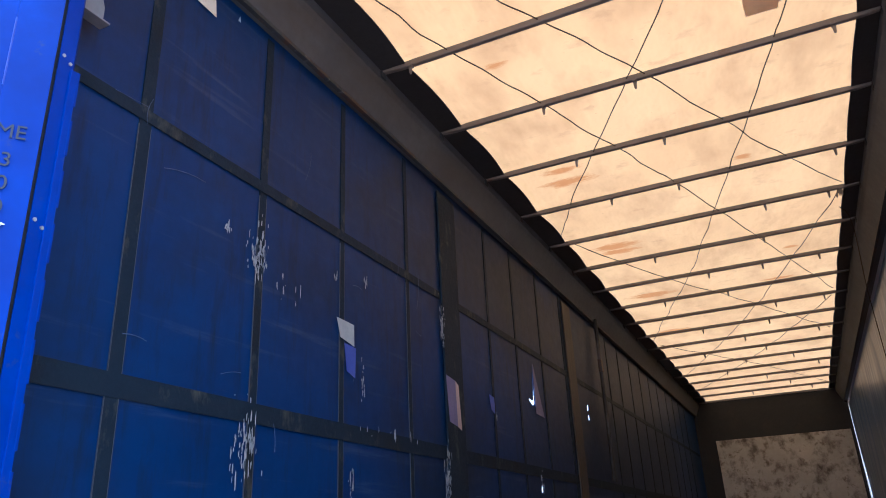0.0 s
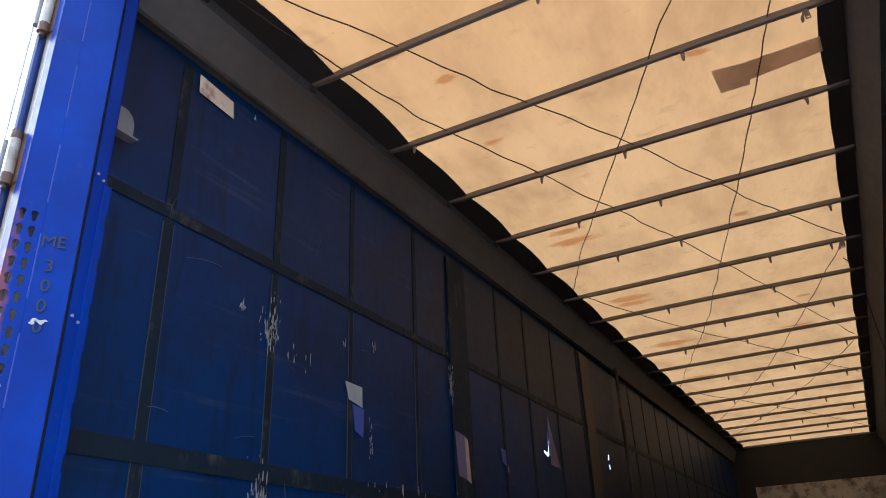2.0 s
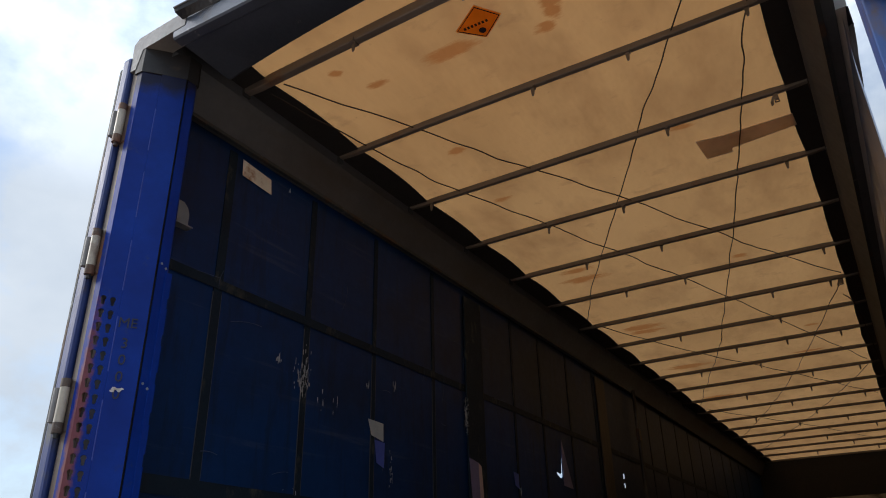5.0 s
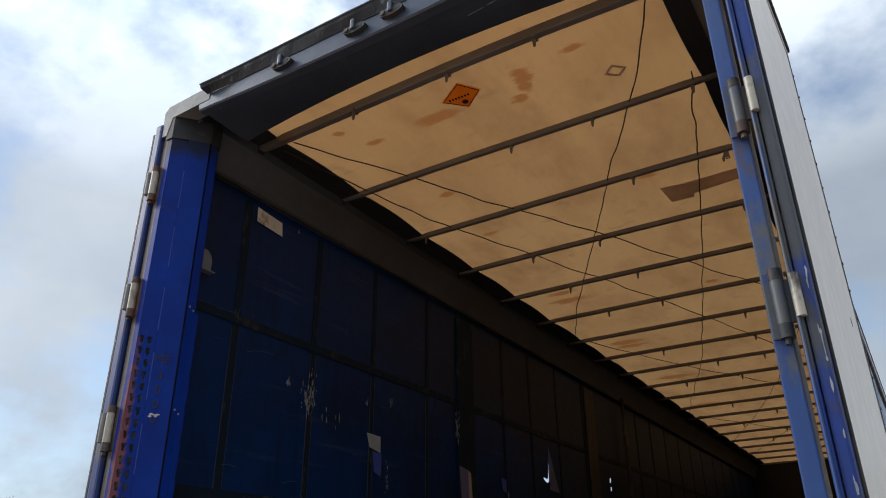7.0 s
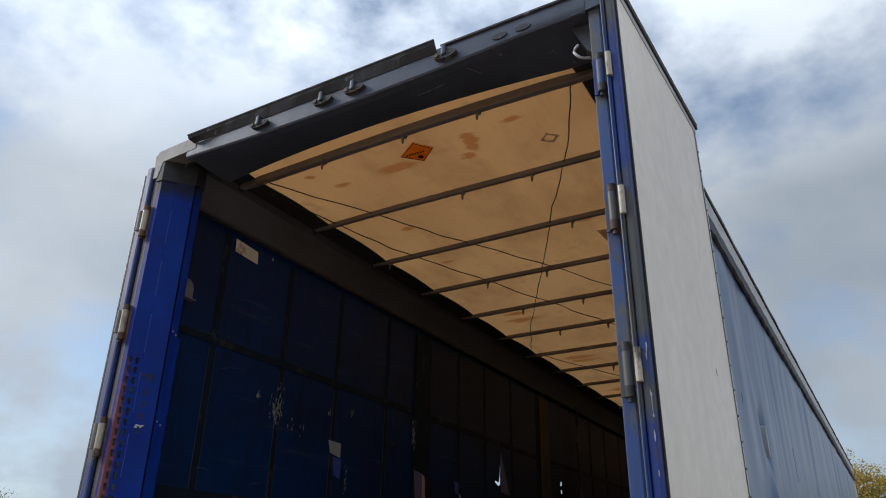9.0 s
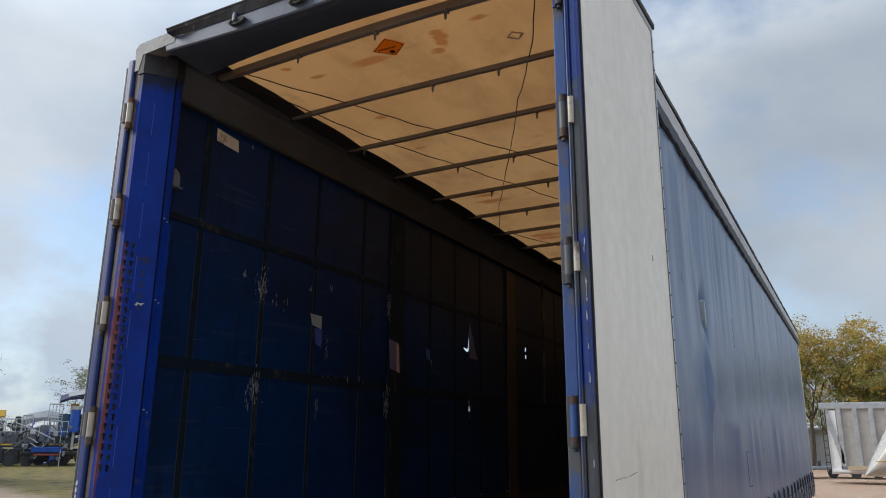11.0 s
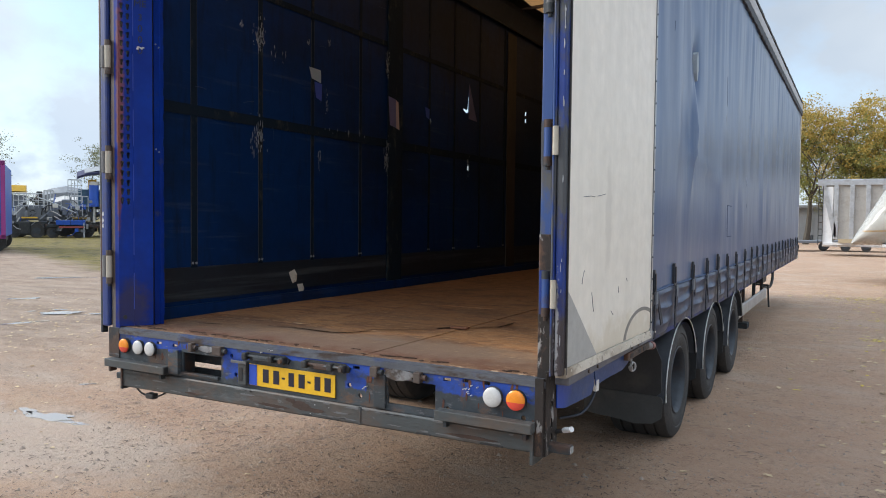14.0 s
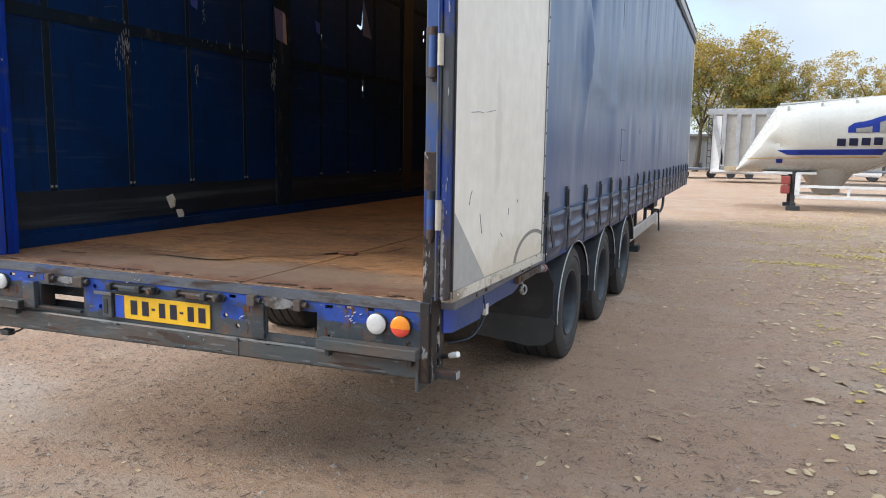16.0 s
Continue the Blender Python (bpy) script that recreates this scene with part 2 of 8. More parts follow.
M_under = surf("grey_under_rail_steel", (0.17, 0.18, 0.21), (0.10, 0.105, 0.125), 5.0, (0.45, 0.65), 0.2, 0.2, stretch=(1, 0.4, 1), dirt=((0.06, 0.055, 0.05), 6.0, 0.52, 0.68, (1, 0.5, 1.5)))
M_oval = surf("scraped_grey_plate", (0.26, 0.265, 0.27), (0.15, 0.15, 0.155), 14.0, (0.45, 0.65), 0.25, 0.3, wear=((0.055, 0.045, 0.04), 16.0, 0.50, 0.60), dirt=((0.10, 0.07, 0.05), 10.0, 0.55, 0.68))
M_foot = surf("blackened_rusty_steel", (0.02, 0.013, 0.010), (0.007, 0.0055, 0.005), 6.0, (0.6, 0.8), 0.0, 0.35, wear=((0.10, 0.05, 0.028), 8.0, 0.53, 0.62, (1, 1, 0.5)), dirt=((0.26, 0.25, 0.24), 22.0, 0.585, 0.62, (1, 1, 0.35)))
M_hinge_pale = surf("worn_cream_hinge_paint", (0.46, 0.43, 0.36), (0.34, 0.31, 0.25), 8.0, (0.35, 0.55), 0.1, 0.1, wear=((0.07, 0.06, 0.05), 9.0, 0.56, 0.64, (1, 1, 0.4)), dirt=((0.16, 0.12, 0.09), 6.0, 0.55, 0.7))
M_steel_rust = surf("rusty_steel", (0.12, 0.095, 0.08), (0.06, 0.046, 0.04), 8.0, (0.55, 0.8), 0.3, 0.35, wear=((0.16, 0.07, 0.035), 6.0, 0.5, 0.66), dirt=((0.22, 0.21, 0.20), 14.0, 0.6, 0.7))
M_galv = surf("weathered_galvanised_steel", (0.42, 0.43, 0.44), (0.30, 0.31, 0.32), 10.0, (0.4, 0.6), 0.6, 0.1, dirt=((0.2, 0.15, 0.11), 4.0, 0.55, 0.8))
M_alu = surf("dull_aluminium", (0.55, 0.56, 0.57), (0.42, 0.43, 0.44), 5.0, (0.35, 0.55), 0.75, 0.05, dirt=((0.25, 0.23, 0.2), 3.0, 0.5, 0.85))
M_rail = surf("pale_weathered_rail", (0.50, 0.51, 0.53), (0.40, 0.41, 0.43), 3.0, (0.4, 0.6), 0.1, 0.05, stretch=(1, 0.2, 1), dirt=((0.27, 0.26, 0.25), 3.0, 0.5, 0.8, (1, 0.3, 1)))
M_cantrail = surf("dusty_cantrail_aluminium", (0.095, 0.108, 0.128), (0.064, 0.073, 0.088), 2.5, (0.5, 0.7), 0.35, 0.1, dirt=((0.07, 0.06, 0.05), 3.0, 0.45, 0.8, (1, 0.25, 1)))
M_header = surf("grey_header_steel", (0.072, 0.090, 0.128), (0.052, 0.064, 0.090), 5.0, (0.35, 0.55), 0.3, 0.15, dirt=((0.08, 0.062, 0.052), 4.0, 0.6, 0.75), wear=((0.3, 0.3, 0.31), 9.0, 0.66, 0.72))
M_bow = surf("grey_bow_steel", (0.20, 0.175, 0.155), (0.135, 0.115, 0.10), 5.0, (0.45, 0.65), 0.2, 0.15, wear=((0.16, 0.09, 0.055), 6.0, 0.6, 0.72), stretch=(0.3, 1, 1))
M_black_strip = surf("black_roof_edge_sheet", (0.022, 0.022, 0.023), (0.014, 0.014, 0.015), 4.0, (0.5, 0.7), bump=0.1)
M_rubber = surf("black_rubber", (0.028, 0.028, 0.029), (0.018, 0.018, 0.019), 9.0, (0.6, 0.85), bump=0.15, dirt=((0.11, 0.095, 0.08), 3.5, 0.5, 0.8))
M_flap_rubber = surf("dusty_flap_rubber", (0.052, 0.055, 0.054), (0.036, 0.038, 0.038), 7.0, (0.6, 0.8), bump=0.15, dirt=((0.09, 0.08, 0.07), 3.0, 0.52, 0.75))
M_tyre = surf("dusty_tyre_rubber", (0.040, 0.039, 0.038), (0.026, 0.026, 0.026), 14.0, (0.65, 0.85), bump=0.25, dirt=((0.085, 0.072, 0.062), 4.0, 0.5, 0.8))
M_plastic = surf("black_plastic", (0.018, 0.021, 0.024), (0.011, 0.013, 0.015), 8.0, (0.45, 0.65), bump=0.08, dirt=((0.06, 0.055, 0.048), 3.0, 0.5, 0.8))
M_guard = surf("dusty_black_mudguard_plastic", (0.15, 0.165, 0.185), (0.11, 0.122, 0.138), 5.0, (0.3, 0.45), bump=0.08, dirt=((0.07, 0.065, 0.06), 3.0, 0.5, 0.8))
M_stitch = surf("dark_blue_grey_seam", (0.045, 0.08, 0.16), (0.035, 0.065, 0.13), 8.0, (0.6, 0.8))
M_rim = surf("dark_grey_rim_steel", (0.045, 0.055, 0.068), (0.020, 0.025, 0.032), 6.0, (0.4, 0.65), 0.2, 0.2, dirt=((0.05, 0.035, 0.028), 5.0, 0.52, 0.7))
M_valance = surf("faded_blue_valance", (0.012, 0.058, 0.20), (0.008, 0.036, 0.13), 5.0, (0.35, 0.5), bump=0.1, dirt=((0.085, 0.095, 0.12), 6.0, 0.54, 0.74, (1, 0.5, 1)))
# light on the valance's rear end, painted as a brighter blue
colour_zone(M_valance, (1.30, 0.04, 0.82), (0.2, 0.20, 0.3), (0.0005, 0.045, 0.33), 7.0, 0.5, most=0.95)
M_door = surf("off_white_door_panel", (0.80, 0.765, 0.685), (0.745, 0.71, 0.63), 1.3, (0.33, 0.46), bump=0.02, dirt=((0.66, 0.635, 0.565), 2.2, 0.48, 0.78, (1.2, 3.0, 0.25)), wear=((0.60, 0.555, 0.46), 2.1, 0.60, 0.80, (1, 1, 0.8)))
colour_zone(M_door, (1.38, 0.75, 0.95), (1.0, 0.75, 0.16), (0.52, 0.455, 0.33), 9.0, 0.9, most=0.5)
colour_zone(M_door, (1.38, 0.45, 1.55), (1.0, 0.05, 0.30), (0.55, 0.52, 0.46), 9.0, 0.9, most=0.45)
M_door_low = surf("grimy_off_white_door_edge", (0.62, 0.58, 0.50), (0.48, 0.44, 0.37), 4.0, (0.45, 0.65), bump=0.1, wear=((0.24, 0.20, 0.15), 6.0, 0.50, 0.62, (1, 0.6, 1)), dirt=((0.10, 0.08, 0.06), 14.0, 0.57, 0.66))
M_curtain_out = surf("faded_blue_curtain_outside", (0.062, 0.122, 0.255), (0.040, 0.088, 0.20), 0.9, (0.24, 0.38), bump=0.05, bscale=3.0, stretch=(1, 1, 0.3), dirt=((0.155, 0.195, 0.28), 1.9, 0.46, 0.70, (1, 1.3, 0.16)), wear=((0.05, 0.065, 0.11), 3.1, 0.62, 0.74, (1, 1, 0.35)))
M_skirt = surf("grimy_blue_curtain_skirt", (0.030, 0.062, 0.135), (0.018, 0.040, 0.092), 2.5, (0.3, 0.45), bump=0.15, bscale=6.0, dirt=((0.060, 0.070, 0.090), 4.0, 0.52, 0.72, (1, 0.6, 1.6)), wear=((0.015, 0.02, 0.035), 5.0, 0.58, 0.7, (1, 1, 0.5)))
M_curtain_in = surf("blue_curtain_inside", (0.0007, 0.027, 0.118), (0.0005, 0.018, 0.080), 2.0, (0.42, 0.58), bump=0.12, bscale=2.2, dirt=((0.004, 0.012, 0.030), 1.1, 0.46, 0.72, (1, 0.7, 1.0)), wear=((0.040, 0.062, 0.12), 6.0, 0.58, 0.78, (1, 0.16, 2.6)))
M_curtain_in.node_tree.nodes["Principled BSDF"].inputs["Specular IOR Level"].default_value = 0.2
# darker, greyer zones high on the curtain and deep in the load space
colour_zone(M_curtain_in, (-1.26, 3.6, 3.35), (1.0, 1.9, 0.55), (0.007, 0.014, 0.028), 2.6, 0.7, most=0.65)
colour_zone(M_curtain_in, (-1.26, 7.2, 2.6), (1.0, 3.6, 1.7), (0.008, 0.013, 0.024), 2.0, 0.6, most=0.6)
fleck(M_curtain_in, (0.004, 0.009, 0.022), 5.0, 0.52, 0.68, (1, 2.5, 0.35), 0.6)
M_strap_in = surf("grimy_webbing_strap", (0.010, 0.020, 0.034), (0.006, 0.014, 0.026), 9.0, (0.5, 0.7), bump=0.2, wear=((0.070, 0.074, 0.062), 11.0, 0.56, 0.74, (1, 1, 0.5)), dirt=((0.010, 0.012, 0.014), 3.0, 0.52, 0.72))
M_strap_in.node_tree.nodes["Principled BSDF"].inputs["Specular IOR Level"].default_value = 0.12
M_seam = surf("pale_worn_seam", (0.045, 0.055, 0.075), (0.028, 0.036, 0.05), 12.0, (0.5, 0.7))
M_slat = surf("dusty_brown_timber_slat", (0.050, 0.036, 0.025), (0.026, 0.019, 0.014), 4.0, (0.5, 0.7), bump=0.2, stretch=(1, 2, 0.2), dirt=((0.02, 0.016, 0.013), 2.0, 0.5, 0.7))
M_strap_out = surf("black_curtain_strap", (0.020, 0.026, 0.042), (0.013, 0.016, 0.026), 12.0, (0.5, 0.7), bump=0.15)
M_buckle = surf("dark_grey_buckle_plastic", (0.036, 0.040, 0.050), (0.020, 0.023, 0.030), 14.0, (0.35, 0.55), bump=0.1, dirt=((0.12, 0.115, 0.11), 8.0, 0.56, 0.72))
M_tag = surf("grey_webbing_end", (0.20, 0.215, 0.24), (0.13, 0.14, 0.16), 14.0, (0.6, 0.8))
M_ply = surf("worn_plywood_floor", (0.37, 0.188, 0.080), (0.26, 0.127, 0.056), 1.1, (0.5, 0.75), bump=0.3, bscale=34.0, stretch=(1.6, 0.9, 1), wear=((0.345, 0.19, 0.09), 2.4, 0.55, 0.75, (1.0, 0.8, 1)), dirt=((0.082, 0.050, 0.034), 2.1, 0.50, 0.74, (1.0, 1.3, 1)), var=0.10)
colour_zone(M_ply, (0.0, 0.0, 0.9), (3.0, 0.42, 1.0), (0.095, 0.058, 0.040), 5.0, 0.75, most=0.65)
colour_zone(M_ply, (0.55, 0.35, 0.9), (0.45, 0.30, 1.0), (0.10, 0.058, 0.038), 6.0, 0.7, most=0.7)
colour_zone(M_ply, (-0.75, 0.55, 0.9), (0.40, 0.22, 1.0), (0.11, 0.064, 0.040), 6.0, 0.7, most=0.6)
colour_zone(M_ply, (-0.35, 0.45, 0.9), (0.10, 0.04, 1.0), (0.42, 0.36, 0.28), 20.0, 0.7, most=0.5)
colour_zone(M_ply, (0.25, 0.40, 0.9), (0.14, 0.035, 1.0), (0.16, 0.18, 0.24), 20.0, 0.6, most=0.5)
fleck(M_ply, (0.15, 0.078, 0.044), 13.0, 0.47, 0.60, (0.6, 1.6, 1), 0.7)
fleck(M_ply, (0.105, 0.040, 0.024), 6.0, 0.55, 0.63, (0.7, 1.3, 1), 0.75)
fleck(M_ply, (0.50, 0.35, 0.22), 30.0, 0.565, 0.63, (0.45, 2.0, 1), 0.7)
fleck(M_ply, (0.05, 0.028, 0.020), 42.0, 0.58, 0.63, (0.6, 1.6, 1), 0.8)
colour_zone(M_ply, (0.1, 0.16, 0.9), (1.5, 0.16, 1.0), (0.105, 0.038, 0.024), 11.0, 0.95, most=0.75)
colour_zone(M_ply, (0.2, 0.30, 0.9), (1.6, 0.26, 1.0), (0.20, 0.145, 0.105), 7.0, 0.9, most=0.6)
M_crack = surf("splintered_dark_wood", (0.05, 0.024, 0.014), (0.022, 0.012, 0.008), 20.0, (0.7, 0.9))
M_bulk_dark = surf("black_bulkhead_steel", (0.010, 0.011, 0.012), (0.006, 0.006, 0.007), 3.0, (0.55, 0.75), bump=0.1, dirt=((0.018, 0.014, 0.011), 3.0, 0.5, 0.7))
M_bulkhead = surf("dirty_white_bulkhead", (0.5, 0.48, 0.42), (0.36, 0.34, 0.29), 2.5, (0.5, 0.7), dirt=((0.09, 0.075, 0.055), 4.0, 0.50, 0.66, (1, 1, 0.8)), wear=((0.16, 0.13, 0.09), 9.0, 0.55, 0.68))
M_paper = surf("torn_white_paper", (0.72, 0.70, 0.64), (0.60, 0.57, 0.5), 9.0, (0.6, 0.8), dirt=((0.30, 0.16, 0.09), 7.0, 0.52, 0.64))
M_flake = surf("bare_white_scuff", (0.62, 0.63, 0.64), (0.5, 0.51, 0.53), 20.0, (0.6, 0.8))
M_patch = surf("pale_repair_patch", (0.36, 0.41, 0.44), (0.28, 0.33, 0.37), 8.0, (0.4, 0.6))
M_flap = surf("bright_blue_patch", (0.05, 0.09, 0.42), (0.03, 0.06, 0.3), 8.0, (0.4, 0.6))
M_scuff = surf("dull_grey_scuff", (0.36, 0.38, 0.40), (0.24, 0.26, 0.29), 20.0, (0.6, 0.8))
M_rust_film = surf("thin_orange_rust_film", (0.13, 0.045, 0.02), (0.06, 0.022, 0.016), 18.0, (0.7, 0.9), bump=0.2)
M_rust_dull = surf("dull_brown_rust", (0.070, 0.040, 0.028), (0.040, 0.024, 0.018), 9.0, (0.7, 0.9), bump=0.3, dirt=((0.10, 0.055, 0.034), 14.0, 0.55, 0.68))
M_scrape = surf("bare_scraped_steel", (0.17, 0.175, 0.18), (0.11, 0.112, 0.115), 20.0, (0.45, 0.65), 0.3)
M_scratch = surf("pale_blue_scratch", (0.06, 0.09, 0.16), (0.04, 0.06, 0.11), 20.0, (0.6, 0.8))
M_chip = surf("torn_brown_wood", (0.22, 0.09, 0.045), (0.10, 0.045, 0.025), 30.0, (0.7, 0.9), bump=0.4)
M_purple = surf("purple_grey_patch", (0.16, 0.15, 0.30), (0.11, 0.10, 0.2), 8.0, (0.4, 0.6))
M_pink = surf("pale_pink_edge", (0.5, 0.38, 0.35), (0.4, 0.3, 0.28), 8.0, (0.5, 0.7))
M_cord = surf("dark_brown_cord", (0.055, 0.033, 0.02), (0.032, 0.02, 0.013), 20.0, (0.6, 0.8))
M_ink = surf("black_marker_ink", (0.008, 0.010, 0.03), (0.006, 0.008, 0.022), 20.0, (0.4, 0.5))
M_white = surf("white_paint", (0.78, 0.78, 0.77), (0.7, 0.7, 0.69), 4.0, (0.3, 0.5), dirt=((0.5, 0.48, 0.44), 3.0, 0.55, 0.8))
M_yellow = surf("yellow_plate_sheet", (0.78, 0.46, 0.02), (0.72, 0.42, 0.02), 5.0, (0.3, 0.4))
M_eublue = surf("plate_blue_band", (0.02, 0.08, 0.5), (0.02, 0.07, 0.42), 6.0, (0.3, 0.4))
M_lamp_white = surf("milky_white_lamp_lens", (0.60, 0.60, 0.58), (0.50, 0.50, 0.48), 14.0, (0.15, 0.3))
M_lamp_orange = surf("orange_lamp_lens", (0.85, 0.30, 0.02), (0.75, 0.22, 0.02), 14.0, (0.15, 0.3))
M_lamp_red = surf("red_lamp_lens", (0.75, 0.085, 0.05), (0.6, 0.06, 0.04), 14.0, (0.15, 0.3))
M_white_tip = surf("white_plastic_tip", (0.7, 0.7, 0.68), (0.55, 0.55, 0.53), 20.0, (0.4, 0.6))
M_tank = surf("white_tank_paint", (0.47, 0.46, 0.42), (0.42, 0.41, 0.37), 1.0, (0.2, 0.35), dirt=((0.5, 0.485, 0.44), 1.4, 0.55, 0.8))
M_tank_blue = surf("royal_blue_stripe", (0.02, 0.055, 0.42), (0.02, 0.05, 0.36), 3.0, (0.25, 0.4))
M_tip = surf("bare_grey_tipper_body", (0.46, 0.44, 0.40), (0.38, 0.36, 0.33), 1.6, (0.45, 0.65), 0.2, dirt=((0.3, 0.27, 0.23), 2.0, 0.5, 0.75))
M_red = surf("dull_red_box", (0.30, 0.06, 0.05), (0.22, 0.045, 0.04), 5.0, (0.4, 0.6))
M_tip_red = surf("faded_red_pin", (0.26, 0.12, 0.10), (0.18, 0.085, 0.07), 9.0, (0.5, 0.7))
M_sheet_grey = surf("grey_cover_sheet", (0.30, 0.31, 0.32), (0.22, 0.23, 0.24), 1.5, (0.6, 0.8))
M_sheet_pale = surf("pale_cover_sheet", (0.62, 0.60, 0.56), (0.5, 0.48, 0.45), 1.5, (0.6, 0.8))
M_mach_blue = surf("machine_blue_paint", (0.02, 0.10, 0.5), (0.02, 0.08, 0.4), 3.0, (0.35, 0.5))
M_mach_grey = surf("machine_grey_paint", (0.20, 0.22, 0.25), (0.12, 0.13, 0.15), 3.0, (0.45, 0.65), 0.2)
M_mach_yel = surf("machine_yellow_sheet", (0.75, 0.45, 0.05), (0.65, 0.38, 0.04), 3.0, (0.5, 0.7))
M_navy = surf("navy_canopy_cloth", (0.02, 0.024, 0.08), (0.015, 0.018, 0.06), 3.0, (0.6, 0.8))
M_magenta = surf("magenta_vehicle_frame", (0.30, 0.04, 0.22), (0.25, 0.03, 0.18), 3.0, (0.4, 0.6))
M_wall = surf("pale_grey_wall_cladding", (0.30, 0.31, 0.32), (0.25, 0.26, 0.27), 1.0, (0.6, 0.8))
M_bark = surf("grey_brown_bark", (0.10, 0.085, 0.065), (0.06, 0.05, 0.04), 6.0, (0.8, 0.95), bump=0.4)


def leaf_mat(name, a, b, c, thin=0.45):
    m, nt, nodes, links, p = node_mat(name)
    g = nodes.new("ShaderNodeNewGeometry").outputs["Random Per Island"]
    col = mixc(nt, ramp(nt, g, 0.25, 0.6), a, b)
    col = mixc(nt, ramp(nt, g, 0.72, 0.9), col, c)
    links.new(col, p.inputs["Base Color"])
    p.inputs["Roughness"].default_value = 0.65
    tr = nodes.new("ShaderNodeBsdfTranslucent")
    links.new(col, tr.inputs["Color"])
    mx = nodes.new("ShaderNodeMixShader")
    mx.inputs["Fac"].default_value = thin
    links.new(p.outputs["BSDF"], mx.inputs[1])
    links.new(tr.outputs["BSDF"], mx.inputs[2])
    links.new(mx.outputs["Shader"], nodes["Material Output"].inputs["Surface"])
    return m


M_leaf_gold = leaf_mat("golden_autumn_foliage", (0.40, 0.305, 0.075), (0.50, 0.33, 0.07), (0.27, 0.25, 0.07), 0.35)
M_leaf_green = leaf_mat("green_autumn_foliage", (0.22, 0.235, 0.07), (0.32, 0.29, 0.075), (0.14, 0.155, 0.055), 0.35)
M_leaf_pale = leaf_mat("pale_green_foliage", (0.16, 0.18, 0.09), (0.22, 0.21, 0.11), (0.12, 0.13, 0.07))
M_litter = leaf_mat("fallen_leaf", (0.34, 0.23, 0.13), (0.52, 0.39, 0.23), (0.64, 0.50, 0.31), 0.08)
M_litter_gold = leaf_mat("fallen_yellow_leaf", (0.55, 0.40, 0.06), (0.55, 0.42, 0.16), (0.48, 0.36, 0.18), 0.08)
M_twig = surf("dark_twig", (0.16, 0.115, 0.085), (0.075, 0.052, 0.04), 3.0, (0.8, 0.95))

# translucent roof sheet with rust stains of their own shape
M_tarp, nt, nodes, links, p = node_mat("translucent_tan_roof_sheet")
pos = nodes.new("ShaderNodeNewGeometry").outputs["Position"]
tan = mixc(nt, ramp(nt, noise_node(nt, pos, 0.9, 4.0, 0.5), 0.32, 0.7), (0.63, 0.345, 0.138), (0.54, 0.285, 0.110))
tan = mixc(nt, ramp(nt, noise_node(nt, pos, 2.4, 5.0, 0.55, (1.5, 0.7, 1)), 0.46, 0.80), tan, (0.41, 0.208, 0.082))
tan = mixc(nt, ramp(nt, noise_node(nt, pos, 6.0, 6.0, 0.6, (0.8, 1.3, 1)), 0.60, 0.84), tan, (0.38, 0.195, 0.082))
tan = mixc(nt, ramp(nt, noise_node(nt, pos, 30.0, 5.0, 0.6), 0.66, 0.76), tan, (0.46, 0.24, 0.10))
wob = nodes.new("ShaderNodeTexNoise")
wob.inputs["Scale"].default_value, wob.inputs["Detail"].default_value, wob.inputs["Roughness"].default_value = 1.0, 7.0, 0.65
streak = nodes.new("ShaderNodeMapping")
streak.inputs["Scale"].default_value = (9.0, 26.0, 1.0)
links.new(pos, streak.inputs["Vector"])
links.new(streak.outputs["Vector"], wob.inputs["Vector"])
STAINS = [(0.318, 0.715, 0.045, 0.055), (0.295, 0.78, 0.03, 0.05), (0.235, 0.86, 0.045, 0.03), (-0.195, 0.775, 0.11, 0.04), (-0.582, 1.478, 0.05, 0.03), (-0.721, 1.205, 0.05, 0.025), (0.503, 1.932, 0.06, 0.025),
          (-0.675, 3.37, 0.11, 0.035), (-0.66, 3.54, 0.14, 0.05), (-0.67, 4.90, 0.17, 0.06), (-0.66, 5.03, 0.13, 0.05), (-0.65, 6.42, 0.19, 0.07), (-0.68, 8.0, 0.17, 0.08),
          (0.428, 3.79, 0.05, 0.03), (-0.622, 2.095, 0.06, 0.022), (0.665, 5.72, 0.05, 0.03), (0.53, 6.58, 0.12, 0.03), (0.595, 0.65, 0.05, 0.02), (-0.72, 0.62, 0.03, 0.02), (-0.60, 0.78, 0.05, 0.02)]
stain = None
for sx, sy, rx, ry in STAINS:
    mp = nodes.new("ShaderNodeMapping")
    mp.vector_type = "TEXTURE"
    mp.inputs["Location"].default_value, mp.inputs["Scale"].default_value = (sx, sy, 3.97), (rx, ry, 1.0)
    links.new(pos, mp.inputs["Vector"])
    ln = nodes.new("ShaderNodeVectorMath")
    ln.operation = "LENGTH"
    links.new(mp.outputs["Vector"], ln.inputs[0])
    if stain is None:
        stain = ln.outputs["Value"]
    else:
        mn = nodes.new("ShaderNodeMath")
        mn.operation = "MINIMUM"
        links.new(stain, mn.inputs[0])
        links.new(ln.outputs["Value"], mn.inputs[1])
        stain = mn.outputs["Value"]
sm = nodes.new("ShaderNodeMath")
sm.operation = "MULTIPLY_ADD"
sm.inputs[1].default_value = 2.6
links.new(wob.outputs["Fac"], sm.inputs[0])
links.new(stain, sm.inputs[2])
st = nodes.new("ShaderNodeMapRange")
st.inputs["From Min"].default_value, st.inputs["From Max"].default_value = 2.68, 1.95
links.new(sm.outputs["Value"], st.inputs["Value"])
